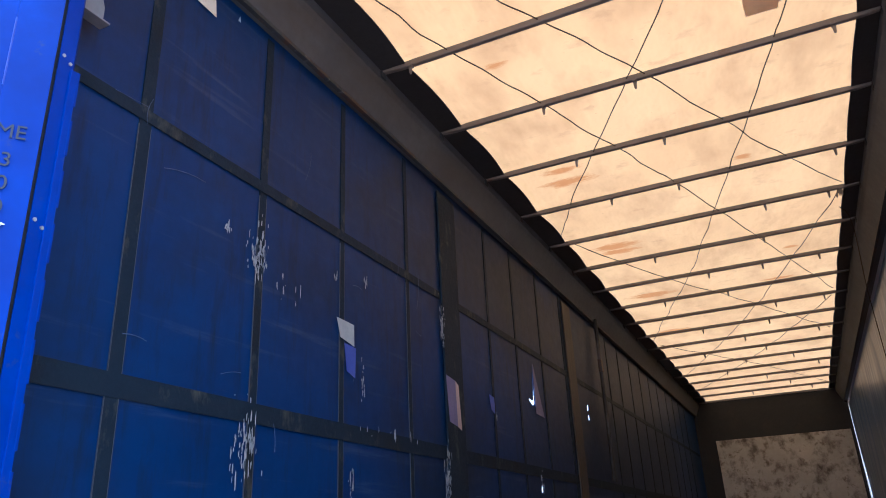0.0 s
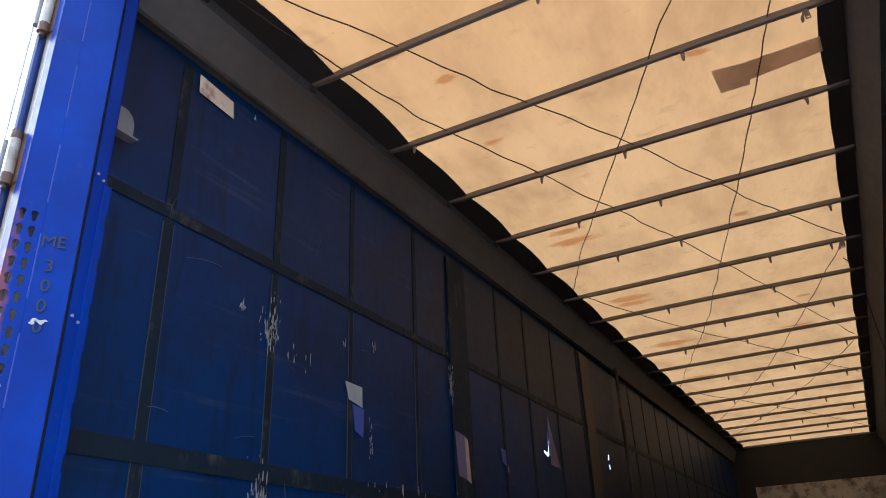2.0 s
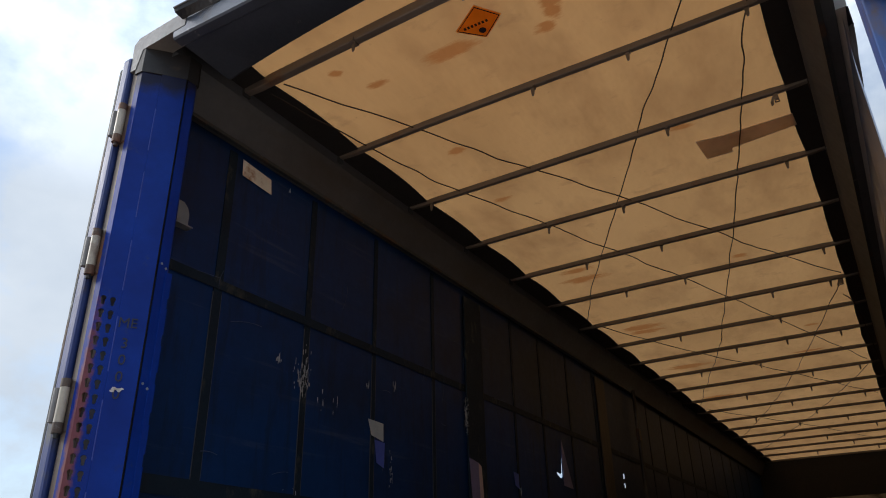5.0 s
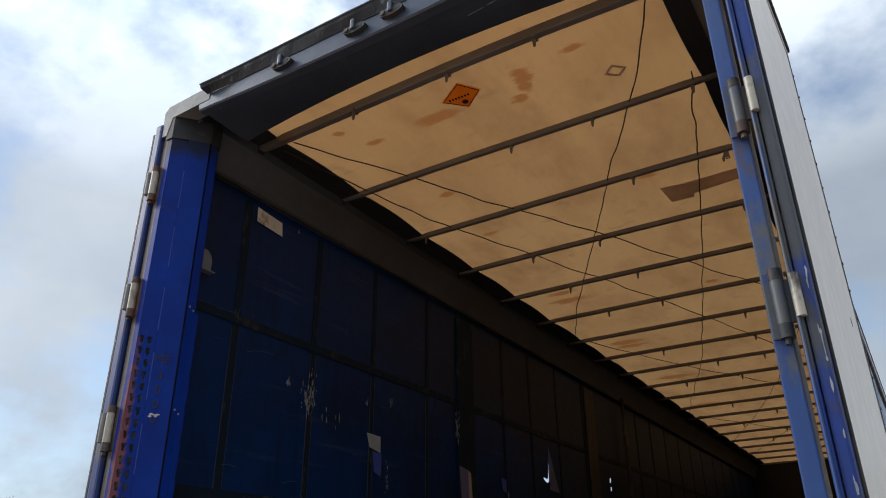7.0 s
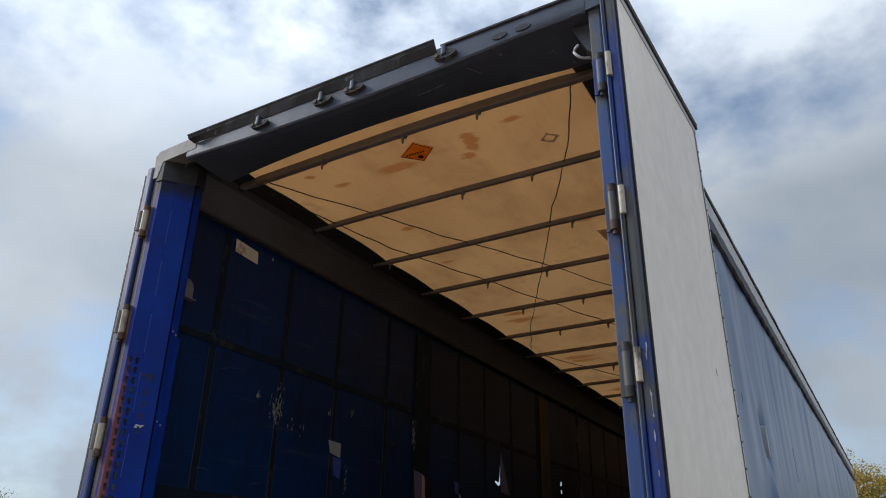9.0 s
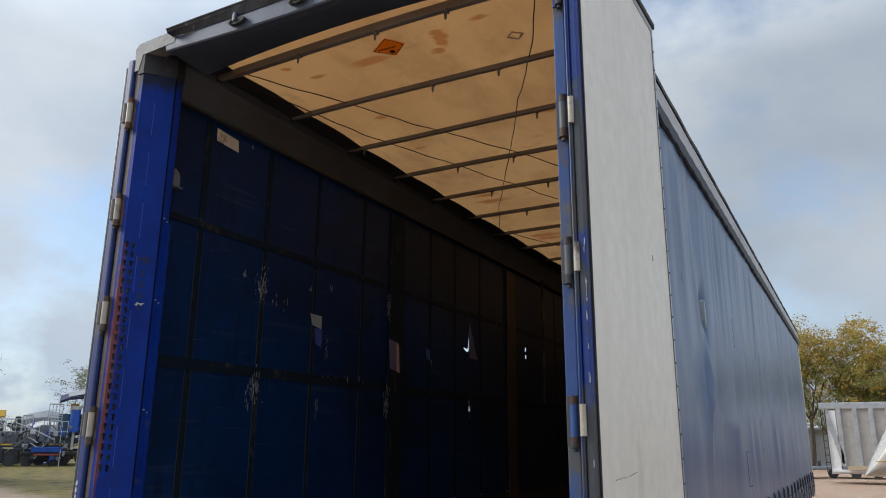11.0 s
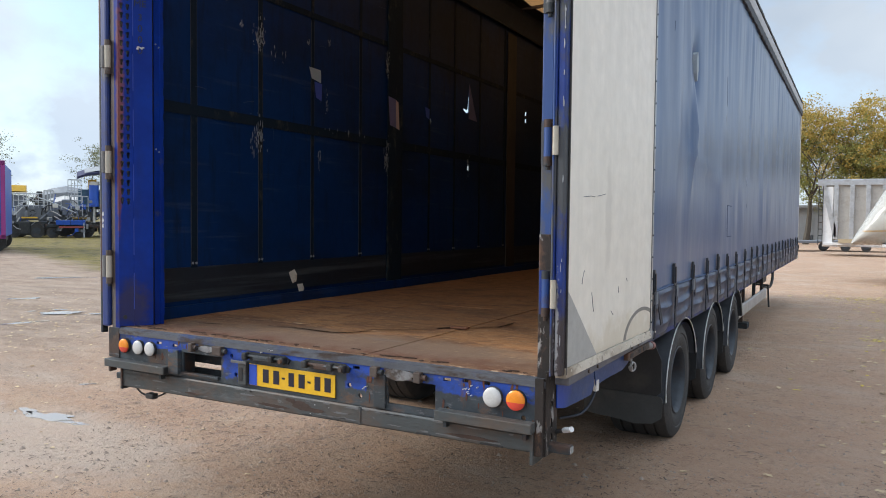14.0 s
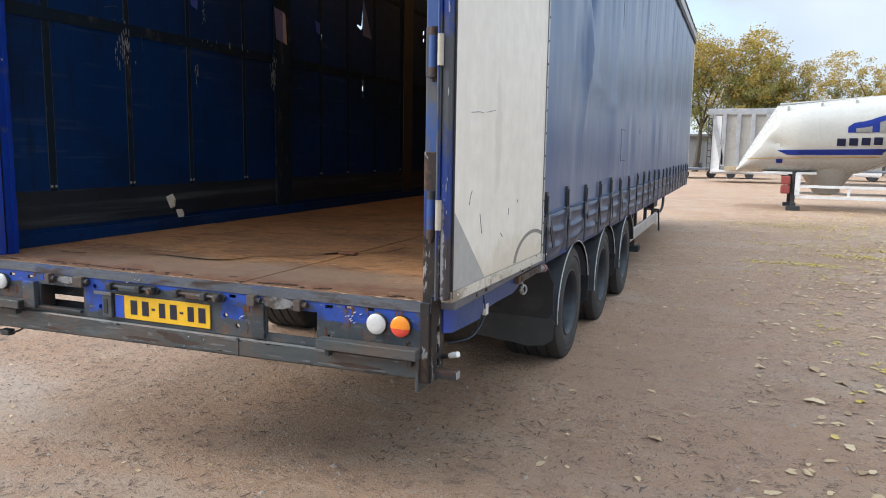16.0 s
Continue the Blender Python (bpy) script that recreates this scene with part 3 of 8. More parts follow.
tan = mixc(nt, st.outputs["Result"], tan, (0.42, 0.165, 0.05))
dif, trl, mx = nodes.new("ShaderNodeBsdfDiffuse"), nodes.new("ShaderNodeBsdfTranslucent"), nodes.new("ShaderNodeMixShader")
links.new(tan, dif.inputs["Color"])
links.new(tan, trl.inputs["Color"])
mx.inputs["Fac"].default_value = 0.28
links.new(dif.outputs["BSDF"], mx.inputs[1])
links.new(trl.outputs["BSDF"], mx.inputs[2])
bp = nodes.new("ShaderNodeBump")
bp.inputs["Strength"].default_value, bp.inputs["Distance"].default_value = 1.0, 0.05
links.new(noise_node(nt, pos, 2.2, 4.0, 0.5, (1.3, 0.6, 1)), bp.inputs["Height"])
links.new(bp.outputs["Normal"], dif.inputs["Normal"])
links.new(bp.outputs["Normal"], trl.inputs["Normal"])
links.new(mx.outputs["Shader"], nodes["Material Output"].inputs["Surface"])



def thin_sheet(name, c1, c2, share):
    """Cloth or film that lets light through."""
    m, nt, nodes, links, p = node_mat(name)
    pos = nodes.new("ShaderNodeNewGeometry").outputs["Position"]
    col = mixc(nt, ramp(nt, noise_node(nt, pos, 9.0, 6.0, 0.6), 0.35, 0.65), c1, c2)
    d, t, x = nodes.new("ShaderNodeBsdfDiffuse"), nodes.new("ShaderNodeBsdfTranslucent"), nodes.new("ShaderNodeMixShader")
    links.new(col, d.inputs["Color"])
    links.new(col, t.inputs["Color"])
    x.inputs["Fac"].default_value = share
    links.new(d.outputs["BSDF"], x.inputs[1])
    links.new(t.outputs["BSDF"], x.inputs[2])
    links.new(x.outputs["Shader"], nodes["Material Output"].inputs["Surface"])
    return m


M_tape = thin_sheet("grey_brown_tape", (0.74, 0.64, 0.55), (0.62, 0.53, 0.45), 0.7)
M_diamond = thin_sheet("faded_orange_sticker", (0.95, 0.56, 0.10), (0.85, 0.44, 0.07), 0.85)

# rear cross member: dark grimy steel with the blue paint left in patches
M_fascia, nt, nodes, links, p = node_mat("blue_paint_worn_to_grimy_steel")
pos = nodes.new("ShaderNodeNewGeometry").outputs["Position"]
steel = mixc(nt, ramp(nt, noise_node(nt, pos, 5.0, 7.0, 0.65), 0.35, 0.65), (0.052, 0.068, 0.078), (0.020, 0.027, 0.034))
steel = mixc(nt, ramp(nt, noise_node(nt, pos, 4.0, 8.0, 0.7, (1, 1, 2)), 0.54, 0.62), steel, (0.10, 0.058, 0.036))
steel = mixc(nt, ramp(nt, noise_node(nt, pos, 16.0, 8.0, 0.7, (0.5, 1, 2)), 0.62, 0.70), steel, (0.12, 0.13, 0.14))
left_paint = None
for sx, sz, rx, rz in ((-0.99, 0.862, 0.26, 0.045), (-0.655, 0.862, 0.05, 0.03), (0.44, 0.855, 0.10, 0.04), (0.06, 0.858, 0.34, 0.012), (-0.355, 0.80, 0.07, 0.085), (0.395, 0.82, 0.055, 0.06), (1.0, 0.842, 0.27, 0.044), (-0.27, 0.85, 0.12, 0.03), (1.27, 0.85, 0.02, 0.05)):
    mp = nodes.new("ShaderNodeMapping")
    mp.vector_type = "TEXTURE"
    mp.inputs["Location"].default_value, mp.inputs["Scale"].default_value = (sx, -0.03, sz), (rx, 1.0, rz)
    links.new(pos, mp.inputs["Vector"])
    ab = nodes.new("ShaderNodeVectorMath")
    ab.operation = "ABSOLUTE"
    links.new(mp.outputs["Vector"], ab.inputs[0])
    sp = nodes.new("ShaderNodeSeparateXYZ")
    links.new(ab.outputs["Vector"], sp.inputs[0])
    mm = nodes.new("ShaderNodeMath")
    mm.operation = "MAXIMUM"
    links.new(sp.outputs["X"], mm.inputs[0])
    links.new(sp.outputs["Z"], mm.inputs[1])
    if left_paint is None:
        left_paint = mm.outputs["Value"]
    else:
        mn = nodes.new("ShaderNodeMath")
        mn.operation = "MINIMUM"
        links.new(left_paint, mn.inputs[0])
        links.new(mm.outputs["Value"], mn.inputs[1])
        left_paint = mn.outputs["Value"]
ad = nodes.new("ShaderNodeMath")
ad.operation = "MULTIPLY_ADD"
ad.inputs[1].default_value = 1.6
links.new(noise_node(nt, pos, 14.0, 8.0, 0.7), ad.inputs[0])
links.new(left_paint, ad.inputs[2])
pt = nodes.new("ShaderNodeMapRange")
pt.inputs["From Min"].default_value, pt.inputs["From Max"].default_value = 1.85, 1.70
links.new(ad.outputs["Value"], pt.inputs["Value"])
col = mixc(nt, pt.outputs["Result"], steel, mixc(nt, ramp(nt, noise_node(nt, pos, 9.0, 7.0, 0.7), 0.45, 0.65), (0.004, 0.05, 0.33), (0.010, 0.035, 0.16)))
links.new(col, p.inputs["Base Color"])
p.inputs["Roughness"].default_value = 0.55
bq = nodes.new("ShaderNodeBump")
bq.inputs["Strength"].default_value, bq.inputs["Distance"].default_value = 0.4, 0.006
links.new(noise_node(nt, pos, 22.0, 7.0, 0.65), bq.inputs["Height"])
links.new(bq.outputs["Normal"], p.inputs["Normal"])

# bare yard ground: trodden dirt and fine gravel, mossy where the grass strip lies
M_ground, nt, nodes, links, p = node_mat("trodden_dirt_and_gravel")
pos = nodes.new("ShaderNodeNewGeometry").outputs["Position"]
col = mixc(nt, ramp(nt, noise_node(nt, pos, 0.35, 8.0, 0.6), 0.34, 0.68), (0.465, 0.300, 0.195), (0.36, 0.218, 0.138))
col = mixc(nt, ramp(nt, noise_node(nt, pos, 2.4, 8.0, 0.66), 0.45, 0.72), col, (0.46, 0.325, 0.222))
col = mixc(nt, ramp(nt, noise_node(nt, pos, 1.1, 8.0, 0.7), 0.60, 0.72), col, (0.27, 0.19, 0.145))
col = mixc(nt, ramp(nt, noise_node(nt, pos, 7.0, 9.0, 0.74), 0.55, 0.66), col, (0.24, 0.16, 0.115))
col = mixc(nt, ramp(nt, noise_node(nt, pos, 11.0, 9.0, 0.74, (1, 1.3, 1)), 0.56, 0.70), col, (0.50, 0.385, 0.285))
col = mixc(nt, ramp(nt, noise_node(nt, pos, 0.7, 9.0, 0.68, (0.7, 1.6, 1)), 0.50, 0.66), col, (0.455, 0.345, 0.26))
col = mixc(nt, ramp(nt, noise_node(nt, pos, 3.6, 9.0, 0.75, (0.8, 1.4, 1)), 0.57, 0.66), col, (0.27, 0.19, 0.14))
vo = nodes.new("ShaderNodeTexVoronoi")
vo.inputs["Scale"].default_value = 38.0
links.new(pos, vo.inputs["Vector"])
col = mixc(nt, ramp(nt, vo.outputs["Distance"], 0.05, 0.22, (0.55, 0.55, 0.55, 1), (0, 0, 0, 1)), col, (0.41, 0.32, 0.245))
v2 = nodes.new("ShaderNodeTexVoronoi")
v2.inputs["Scale"].default_value = 85.0
links.new(pos, v2.inputs["Vector"])
col = mixc(nt, ramp(nt, v2.outputs["Distance"], 0.06, 0.16, (0.6, 0.6, 0.6, 1), (0, 0, 0, 1)), col, (0.16, 0.11, 0.08))
col = mixc(nt, ramp(nt, noise_node(nt, pos, 55.0, 6.0, 0.75), 0.58, 0.66), col, (0.50, 0.365, 0.26))
col = mixc(nt, ramp(nt, noise_node(nt, pos, 24.0, 7.0, 0.74), 0.57, 0.64), col, (0.17, 0.118, 0.086))
col = mixc(nt, ramp(nt, noise_node(nt, pos, 130.0, 4.0, 0.7), 0.56, 0.66), col, (0.14, 0.10, 0.078))
col = mixc(nt, ramp(nt, noise_node(nt, pos, 95.0, 4.0, 0.7, (1, 1.2, 1)), 0.60, 0.68), col, (0.56, 0.45, 0.36))
sx = nodes.new("ShaderNodeSeparateXYZ")
links.new(pos, sx.inputs[0])
gm = nodes.new("ShaderNodeMath")
gm.operation = "MULTIPLY_ADD"                       # distance out to the yard's mossy strip
gm.inputs[1].default_value = 0.364
links.new(sx.outputs["X"], gm.inputs[0])
gy = nodes.new("ShaderNodeMath")
gy.operation = "MULTIPLY"
gy.inputs[1].default_value = 0.931
links.new(sx.outputs["Y"], gy.inputs[0])
links.new(gy.outputs["Value"], gm.inputs[2])
gn = nodes.new("ShaderNodeMath")
gn.operation = "MULTIPLY_ADD"
gn.inputs[1].default_value = 3.0
links.new(noise_node(nt, pos, 0.5, 5.0, 0.65), gn.inputs[0])
links.new(gm.outputs["Value"], gn.inputs[2])
ga = nodes.new("ShaderNodeMapRange")
ga.inputs["From Min"].default_value, ga.inputs["From Max"].default_value = 5.0, 6.2
links.new(gn.outputs["Value"], ga.inputs["Value"])
side = nodes.new("ShaderNodeMapRange")
side.inputs["From Min"].default_value, side.inputs["From Max"].default_value = -5.0, -9.0
links.new(sx.outputs["X"], side.inputs["Value"])
both = nodes.new("ShaderNodeMath")
both.operation = "MULTIPLY"
links.new(ga.outputs["Result"], both.inputs[0])
links.new(side.outputs["Result"], both.inputs[1])
moss = mixc(nt, ramp(nt, noise_node(nt, pos, 0.9, 7.0, 0.7), 0.40, 0.62), (0.145, 0.115, 0.014), (0.17, 0.125, 0.05))
moss = mixc(nt, ramp(nt, noise_node(nt, pos, 1.5, 8.0, 0.7, (0.5, 1.5, 1)), 0.50, 0.60), moss, (0.045, 0.042, 0.012))
mud = nodes.new("ShaderNodeMapRange")               # wetter, greyer mud towards that side
mud.inputs["From Min"].default_value, mud.inputs["From Max"].default_value, mud.inputs["To Max"].default_value = -3.0, -7.0, 0.7
links.new(sx.outputs["X"], mud.inputs["Value"])
col = mixc(nt, mud.outputs["Result"], col, mixc(nt, ramp(nt, noise_node(nt, pos, 1.4, 9.0, 0.72, (0.6, 1.6, 1)), 0.40, 0.62), (0.31, 0.245, 0.19), (0.15, 0.112, 0.082)))
col = mixc(nt, both.outputs["Value"], col, moss)
links.new(col, p.inputs["Base Color"])
wet = nodes.new("ShaderNodeMapRange")
wet.inputs["To Min"].default_value, wet.inputs["To Max"].default_value = 0.62, 0.95
links.new(noise_node(nt, pos, 0.6, 5.0, 0.6), wet.inputs["Value"])
links.new(wet.outputs["Result"], p.inputs["Roughness"])
p.inputs["Specular IOR Level"].default_value = 0.3
b1 = nodes.new("ShaderNodeBump")
b1.inputs["Strength"].default_value, b1.inputs["Distance"].default_value = 1.0, 0.03
links.new(noise_node(nt, pos, 17.0, 8.0, 0.7), b1.inputs["Height"])
b2 = nodes.new("ShaderNodeBump")
b2.inputs["Strength"].default_value, b2.inputs["Distance"].default_value = 1.0, 0.010
links.new(noise_node(nt, pos, 62.0, 6.0, 0.7, (1, 1.4, 1)), b2.inputs["Height"])
links.new(b1.outputs["Normal"], b2.inputs["Normal"])
links.new(b2.outputs["Normal"], p.inputs["Normal"])

# browner ground beside and behind the trailer, paler grey to its left
colour_zone(M_ground, (2.1, 2.0, 0.0), (1.1, 5.5, 1.0), (0.36, 0.225, 0.15), 1.6, 0.7, most=0.4)
colour_zone(M_ground, (0.8, -1.4, 0.0), (2.2, 0.9, 1.0), (0.37, 0.24, 0.165), 1.8, 0.8, most=0.4)
colour_zone(M_ground, (-2.6, 0.3, 0.0), (1.6, 0.8, 1.0), (0.47, 0.385, 0.315), 2.4, 0.8, most=0.6)

M_water, nt, nodes, links, p = node_mat("muddy_puddle_water")
p.inputs["Base Color"].default_value = (0.30, 0.26, 0.215, 1)
p.inputs["Roughness"].default_value = 0.16
p.inputs["Specular IOR Level"].default_value = 0.75
wv = nodes.new("ShaderNodeBump")
wv.inputs["Strength"].default_value, wv.inputs["Distance"].default_value = 0.05, 0.01
links.new(noise_node(nt, nodes.new("ShaderNodeNewGeometry").outputs["Position"], 9.0, 3.0), wv.inputs["Height"])
links.new(wv.outputs["Normal"], p.inputs["Normal"])


fleck(M_fascia, (0.024, 0.033, 0.042), 12.0, 0.54, 0.61, (0.6, 1, 1.4), 0.8)
fleck(M_fascia, (0.15, 0.155, 0.16), 26.0, 0.59, 0.65, (0.6, 1, 1.5), 0.7)
fleck(M_fascia, (0.085, 0.045, 0.028), 9.0, 0.58, 0.66, (1, 1, 0.6), 0.7)
fleck(M_steel_dark, (0.10, 0.066, 0.046), 24.0, 0.57, 0.65, None, 0.6)

# ---- building helpers ----
def to_mesh(name, bm, material, smooth=False):
    bmesh.ops.recalc_face_normals(bm, faces=bm.faces)
    me = bpy.data.meshes.new(name)
    bm.to_mesh(me)
    bm.free()
    for m in (material if isinstance(material, (list, tuple)) else [material]):
        me.materials.append(m)
    if smooth:
        for f in me.polygons:
            f.use_smooth = True
        me.set_sharp_from_angle(angle=radians(35))
    return me


def part(name, bm, material, parent, label="", smooth=False):
    ob = new(name, bm if isinstance(bm, bpy.types.Mesh) else to_mesh(name, bm, material, smooth))
    ob.parent = parent
    return tagged(ob, label)


def empty_thing(name, label, category, at=(0, 0, 0), turn=0.0, group="", kind=""):
    ob = new(name)
    ob.empty_display_size = 0.2
    ob.matrix_world = pose(*at, 0, 0, turn)
    return tagged(ob, label, category, group, kind)


def B():
    return bmesh.new()


def box(bm, x0, x1, y0, y1, z0, z1, bev=0.0, mat=0, m=None):
    vs = bmesh.ops.create_cube(bm, size=1.0)["verts"]
    for v in vs:
        v.co = Vector(((x0 + x1) / 2 + v.co.x * (x1 - x0), (y0 + y1) / 2 + v.co.y * (y1 - y0), (z0 + z1) / 2 + v.co.z * (z1 - z0)))
        if m is not None:
            v.co = m @ v.co
    fs = {f for v in vs for f in v.link_faces}
    for f in fs:
        f.material_index = mat
    if bev:
        es = list({e for v in vs for e in v.link_edges})
        bmesh.ops.bevel(bm, geom=es, offset=bev, segments=2, profile=0.6, affect="EDGES", clamp_overlap=True)
    return bm


def cyl(bm, p0, p1, r, seg=16, r2=None, mat=0):
    p0, p1 = Vector(p0), Vector(p1)
    q = (p1 - p0).to_track_quat("Z", "Y").to_matrix().to_4x4()
    d = (p1 - p0).length
    res = bmesh.ops.create_cone(bm, cap_ends=True, segments=seg, radius1=r, radius2=r if r2 is None else r2, depth=d)
    bmesh.ops.transform(bm, matrix=Matrix.Translation((p0 + p1) / 2) @ q, verts=res["verts"])
    for f in {f for v in res["verts"] for f in v.link_faces}:
        f.material_index = mat
    return bm


def extrude_poly(bm, pts, a, b, axis="y", mat=0):
    """A prism: pts are the two other coordinates, in the order x, y, z without the axis."""
    def place(p, t):
        return {"x": (t, p[0], p[1]), "y": (p[0], t, p[1]), "z": (p[0], p[1], t)}[axis]
    v0 = [bm.verts.new(place(p, a)) for p in pts]
    v1 = [bm.verts.new(place(p, b)) for p in pts]
    n = len(pts)
    fs = [bm.faces.new(v0), bm.faces.new(list(reversed(v1)))]
    for i in range(n):
        fs.append(bm.faces.new((v0[i], v1[i], v1[(i + 1) % n], v0[(i + 1) % n])))
    for f in fs:
        f.material_index = mat
    return bm


def sheet(outline, holes, a, b, axis):
    """A plate with holes through it, from a to b along the axis."""
    bm = B()

    def place(p, t):
        return {"x": (t, p[0], p[1]), "y": (p[0], t, p[1]), "z": (p[0], p[1], t)}[axis]
    edges = []
    for ring in [outline] + holes:
        vs = [bm.verts.new(place(q, a)) for q in ring]
        edges += [bm.edges.new((vs[i], vs[(i + 1) % len(vs)])) for i in range(len(vs))]
    bmesh.ops.triangle_fill(bm, use_beauty=True, use_dissolve=False, edges=edges)
    res = bmesh.ops.extrude_face_region(bm, geom=list(bm.faces))
    d = {"x": (b - a, 0, 0), "y": (0, b - a, 0), "z": (0, 0, b - a)}[axis]
    bmesh.ops.translate(bm, vec=d, verts=[v for v in res["geom"] if isinstance(v, bmesh.types.BMVert)])
    return bm


def rect(a0, a1, b0, b1):
    return [(a0, b0), (a1, b0), (a1, b1), (a0, b1)]


def tube(bm, pts, r, seg=6, mat=0):
    """A round cord along points."""
    pts = [Vector(q) for q in pts]
    rings = []
    for i, q in enumerate(pts):
        t = (pts[min(i + 1, len(pts) - 1)] - pts[max(i - 1, 0)]).normalized()
        u = t.cross(Vector((0, 0, 1)))
        u = u.normalized() if u.length > 0.05 else Vector((1, 0, 0))
        w = t.cross(u).normalized()
        rings.append([bm.verts.new(q + r * (math.cos(k * math.tau / seg) * u + math.sin(k * math.tau / seg) * w)) for k in range(seg)])
    for r0, r1 in zip(rings, rings[1:]):
        for k in range(seg):
            bm.faces.new((r0[k], r0[(k + 1) % seg], r1[(k + 1) % seg], r1[k])).material_index = mat
    bm.faces.new(rings[0])
    bm.faces.new(list(reversed(rings[-1])))
    return bm


def lathe(bm, profile, seg=48, axis="x", mat=0):
    """Turns (along, radius) round the axis."""
    rings = []
    for a, r in profile:
        ring = []
        for k in range(seg):
            c, s = math.cos(k * math.tau / seg) * r, math.sin(k * math.tau / seg) * r
            ring.append(bm.verts.new((a, c, s) if axis == "x" else (c, s, a)))
        rings.append(ring)
    for r0, r1 in zip(rings, rings[1:]):
        for k in range(seg):
            bm.faces.new((r0[k], r0[(k + 1) % seg], r1[(k + 1) % seg], r1[k])).material_index = mat
    return bm


def smooth_path(pts, steps=6):
    """A soft curve through points."""
    pts = [Vector(q) for q in pts]
    out = []
    for i in range(len(pts) - 1):
        p0, p1, p2, p3 = pts[max(i - 1, 0)], pts[i], pts[i + 1], pts[min(i + 2, len(pts) - 1)]
        for k in range(steps):
            t = k / steps
            out.append(0.5 * (2 * p1 + (p2 - p0) * t + (2 * p0 - 5 * p1 + 4 * p2 - p3) * t * t + (3 * p1 - p0 - 3 * p2 + p3) * t ** 3))
    out.append(pts[-1])
    return out


def lettering(name, words, size, m, parent, material):
    cu = bpy.data.curves.new(name, "FONT")
    cu.body, cu.size, cu.extrude, cu.align_x = words, size, 0.0006, "CENTER"
    tmp = bpy.data.objects.new(name, cu)
    me = bpy.data.meshes.new_from_object(tmp)
    bpy.data.objects.remove(tmp)
    me.materials.clear()
    me.materials.append(material)
    me.transform(m)
    return part(name, me, material, parent)


def blob(cx, cy, rx, ry, n=14, rough=0.3, rnd=random):
    return [(cx + rx * (1 + rough * rnd.uniform(-1, 1)) * math.cos(k * math.tau / n), cy + ry * (1 + rough * rnd.uniform(-1, 1)) * math.sin(k * math.tau / n)) for k in range(n)]


# ---- ground ----
GZ = -0.02
PUDDLES = [(-3.05, 0.72, 0.40, 0.11, -0.15), (-3.35, 0.74, 0.22, 0.06, 0.3), (-8.7, 4.5, 0.48, 0.26, -0.6), (-8.05, 4.8, 0.3, 0.10, -0.6), (-11.1, 5.4, 0.45, 0.14, -1.0), (-8.1, 3.5, 0.32, 0.08, -1.3), (-3.83, 1.5, 0.22, 0.035, -1.1), (-11.9, 7.3, 0.5, 0.09, -0.9), (-15, 8.6, 0.9, 0.2, -0.9), (3.2, 30.0, 2.6, 0.5, 0.0)]


def ground_z(x, y):
    d = math.hypot(x, y - 4)
    z = 0.018 * noise.noise(Vector((x * 0.55, y * 0.55, 1.0))) + 0.007 * noise.noise(Vector((x * 2.3, y * 2.3, 5.0)))
    if 0.6 < abs(x) < 1.4 and 1.8 < y < 5.8:
        z *= 0.2
    z = GZ + z * (1.0 if d < 30 else 30 / d) + 0.03 * math.exp(-((y - 3.4) / 2.2) ** 2 - (x / 2.0) ** 2)
    for px, py, rx, ry, a in PUDDLES:
        c, s = math.cos(a), math.sin(a)
        u, v = ((x - px) * c - (y - py) * s) / (rx * 1.35), ((x - px) * s + (y - py) * c) / (ry * 1.35)
        q = u * u + v * v
        if q < 1:
            z -= 0.022 * (1 - q)
    return z


def axis_steps(lo, hi, fine0, fine1, step):
    """Fine steps in the middle, growing ones towards the horizon."""
    mid = list(np.arange(fine0, fine1 + step / 2, step))
    out, a, s = [], fine1, step
    while a < hi:
        s *= 1.28
        a += s
        out.append(min(a, hi))
    low, a, s = [], fine0, step
    while a > lo:
        s *= 1.28
        a -= s
        low.append(max(a, lo))
    return list(reversed(low)) + mid + out


gxs, gys = axis_steps(-2500, 2500, -14, 9, 0.14), axis_steps(-2500, 2500, -4, 16, 0.14)
gverts = [(x, y, ground_z(x, y)) for y in gys for x in gxs]
nx = len(gxs)
gfaces = [(j * nx + i, j * nx + i + 1, (j + 1) * nx + i + 1, (j + 1) * nx + i) for j in range(len(gys) - 1) for i in range(nx - 1)]
gme = bpy.data.meshes.new("ground")
gme.from_pydata(gverts, [], gfaces)
gme.materials.append(M_ground)
for f in gme.polygons:
    f.use_smooth = True
tagged(new("ground", gme), "trodden brown dirt yard with fine gravel and mossy grass", "ground", kind="structure")

rnd = random.Random(4)
for px, py, rx, ry, a in PUDDLES:
    bm = B()
    c, s = math.cos(a), math.sin(a)
    for i in range(14):                     # a broken patch of water: one pool and splashes round it
        ou, ov = (0.0, 0.0) if i == 0 else (rnd.gauss(0, 0.55) * rx, rnd.gauss(0, 0.6) * ry)
        k0 = 0.62 if i == 0 else rnd.uniform(0.08, 0.26)
        vs = []
        for k in range(30):
            g = k * math.tau / 30
            q = k0 * (1 + 0.75 * noise.noise(Vector((1.6 * math.cos(g) + i * 3, 1.6 * math.sin(g), px))))
            u, v = ou + rx * q * math.cos(g), ov + ry * q * 1.2 * math.sin(g)
            vs.append(bm.verts.new((px + u * c + v * s, py - u * s + v * c, GZ - 0.005 - i * 0.0002)))
        bm.faces.new(vs)
    tagged(new("puddle", to_mesh("puddle", bm, M_water)), "shallow muddy rain puddle on the dirt yard", "puddle", "puddles in the yard", "structure")

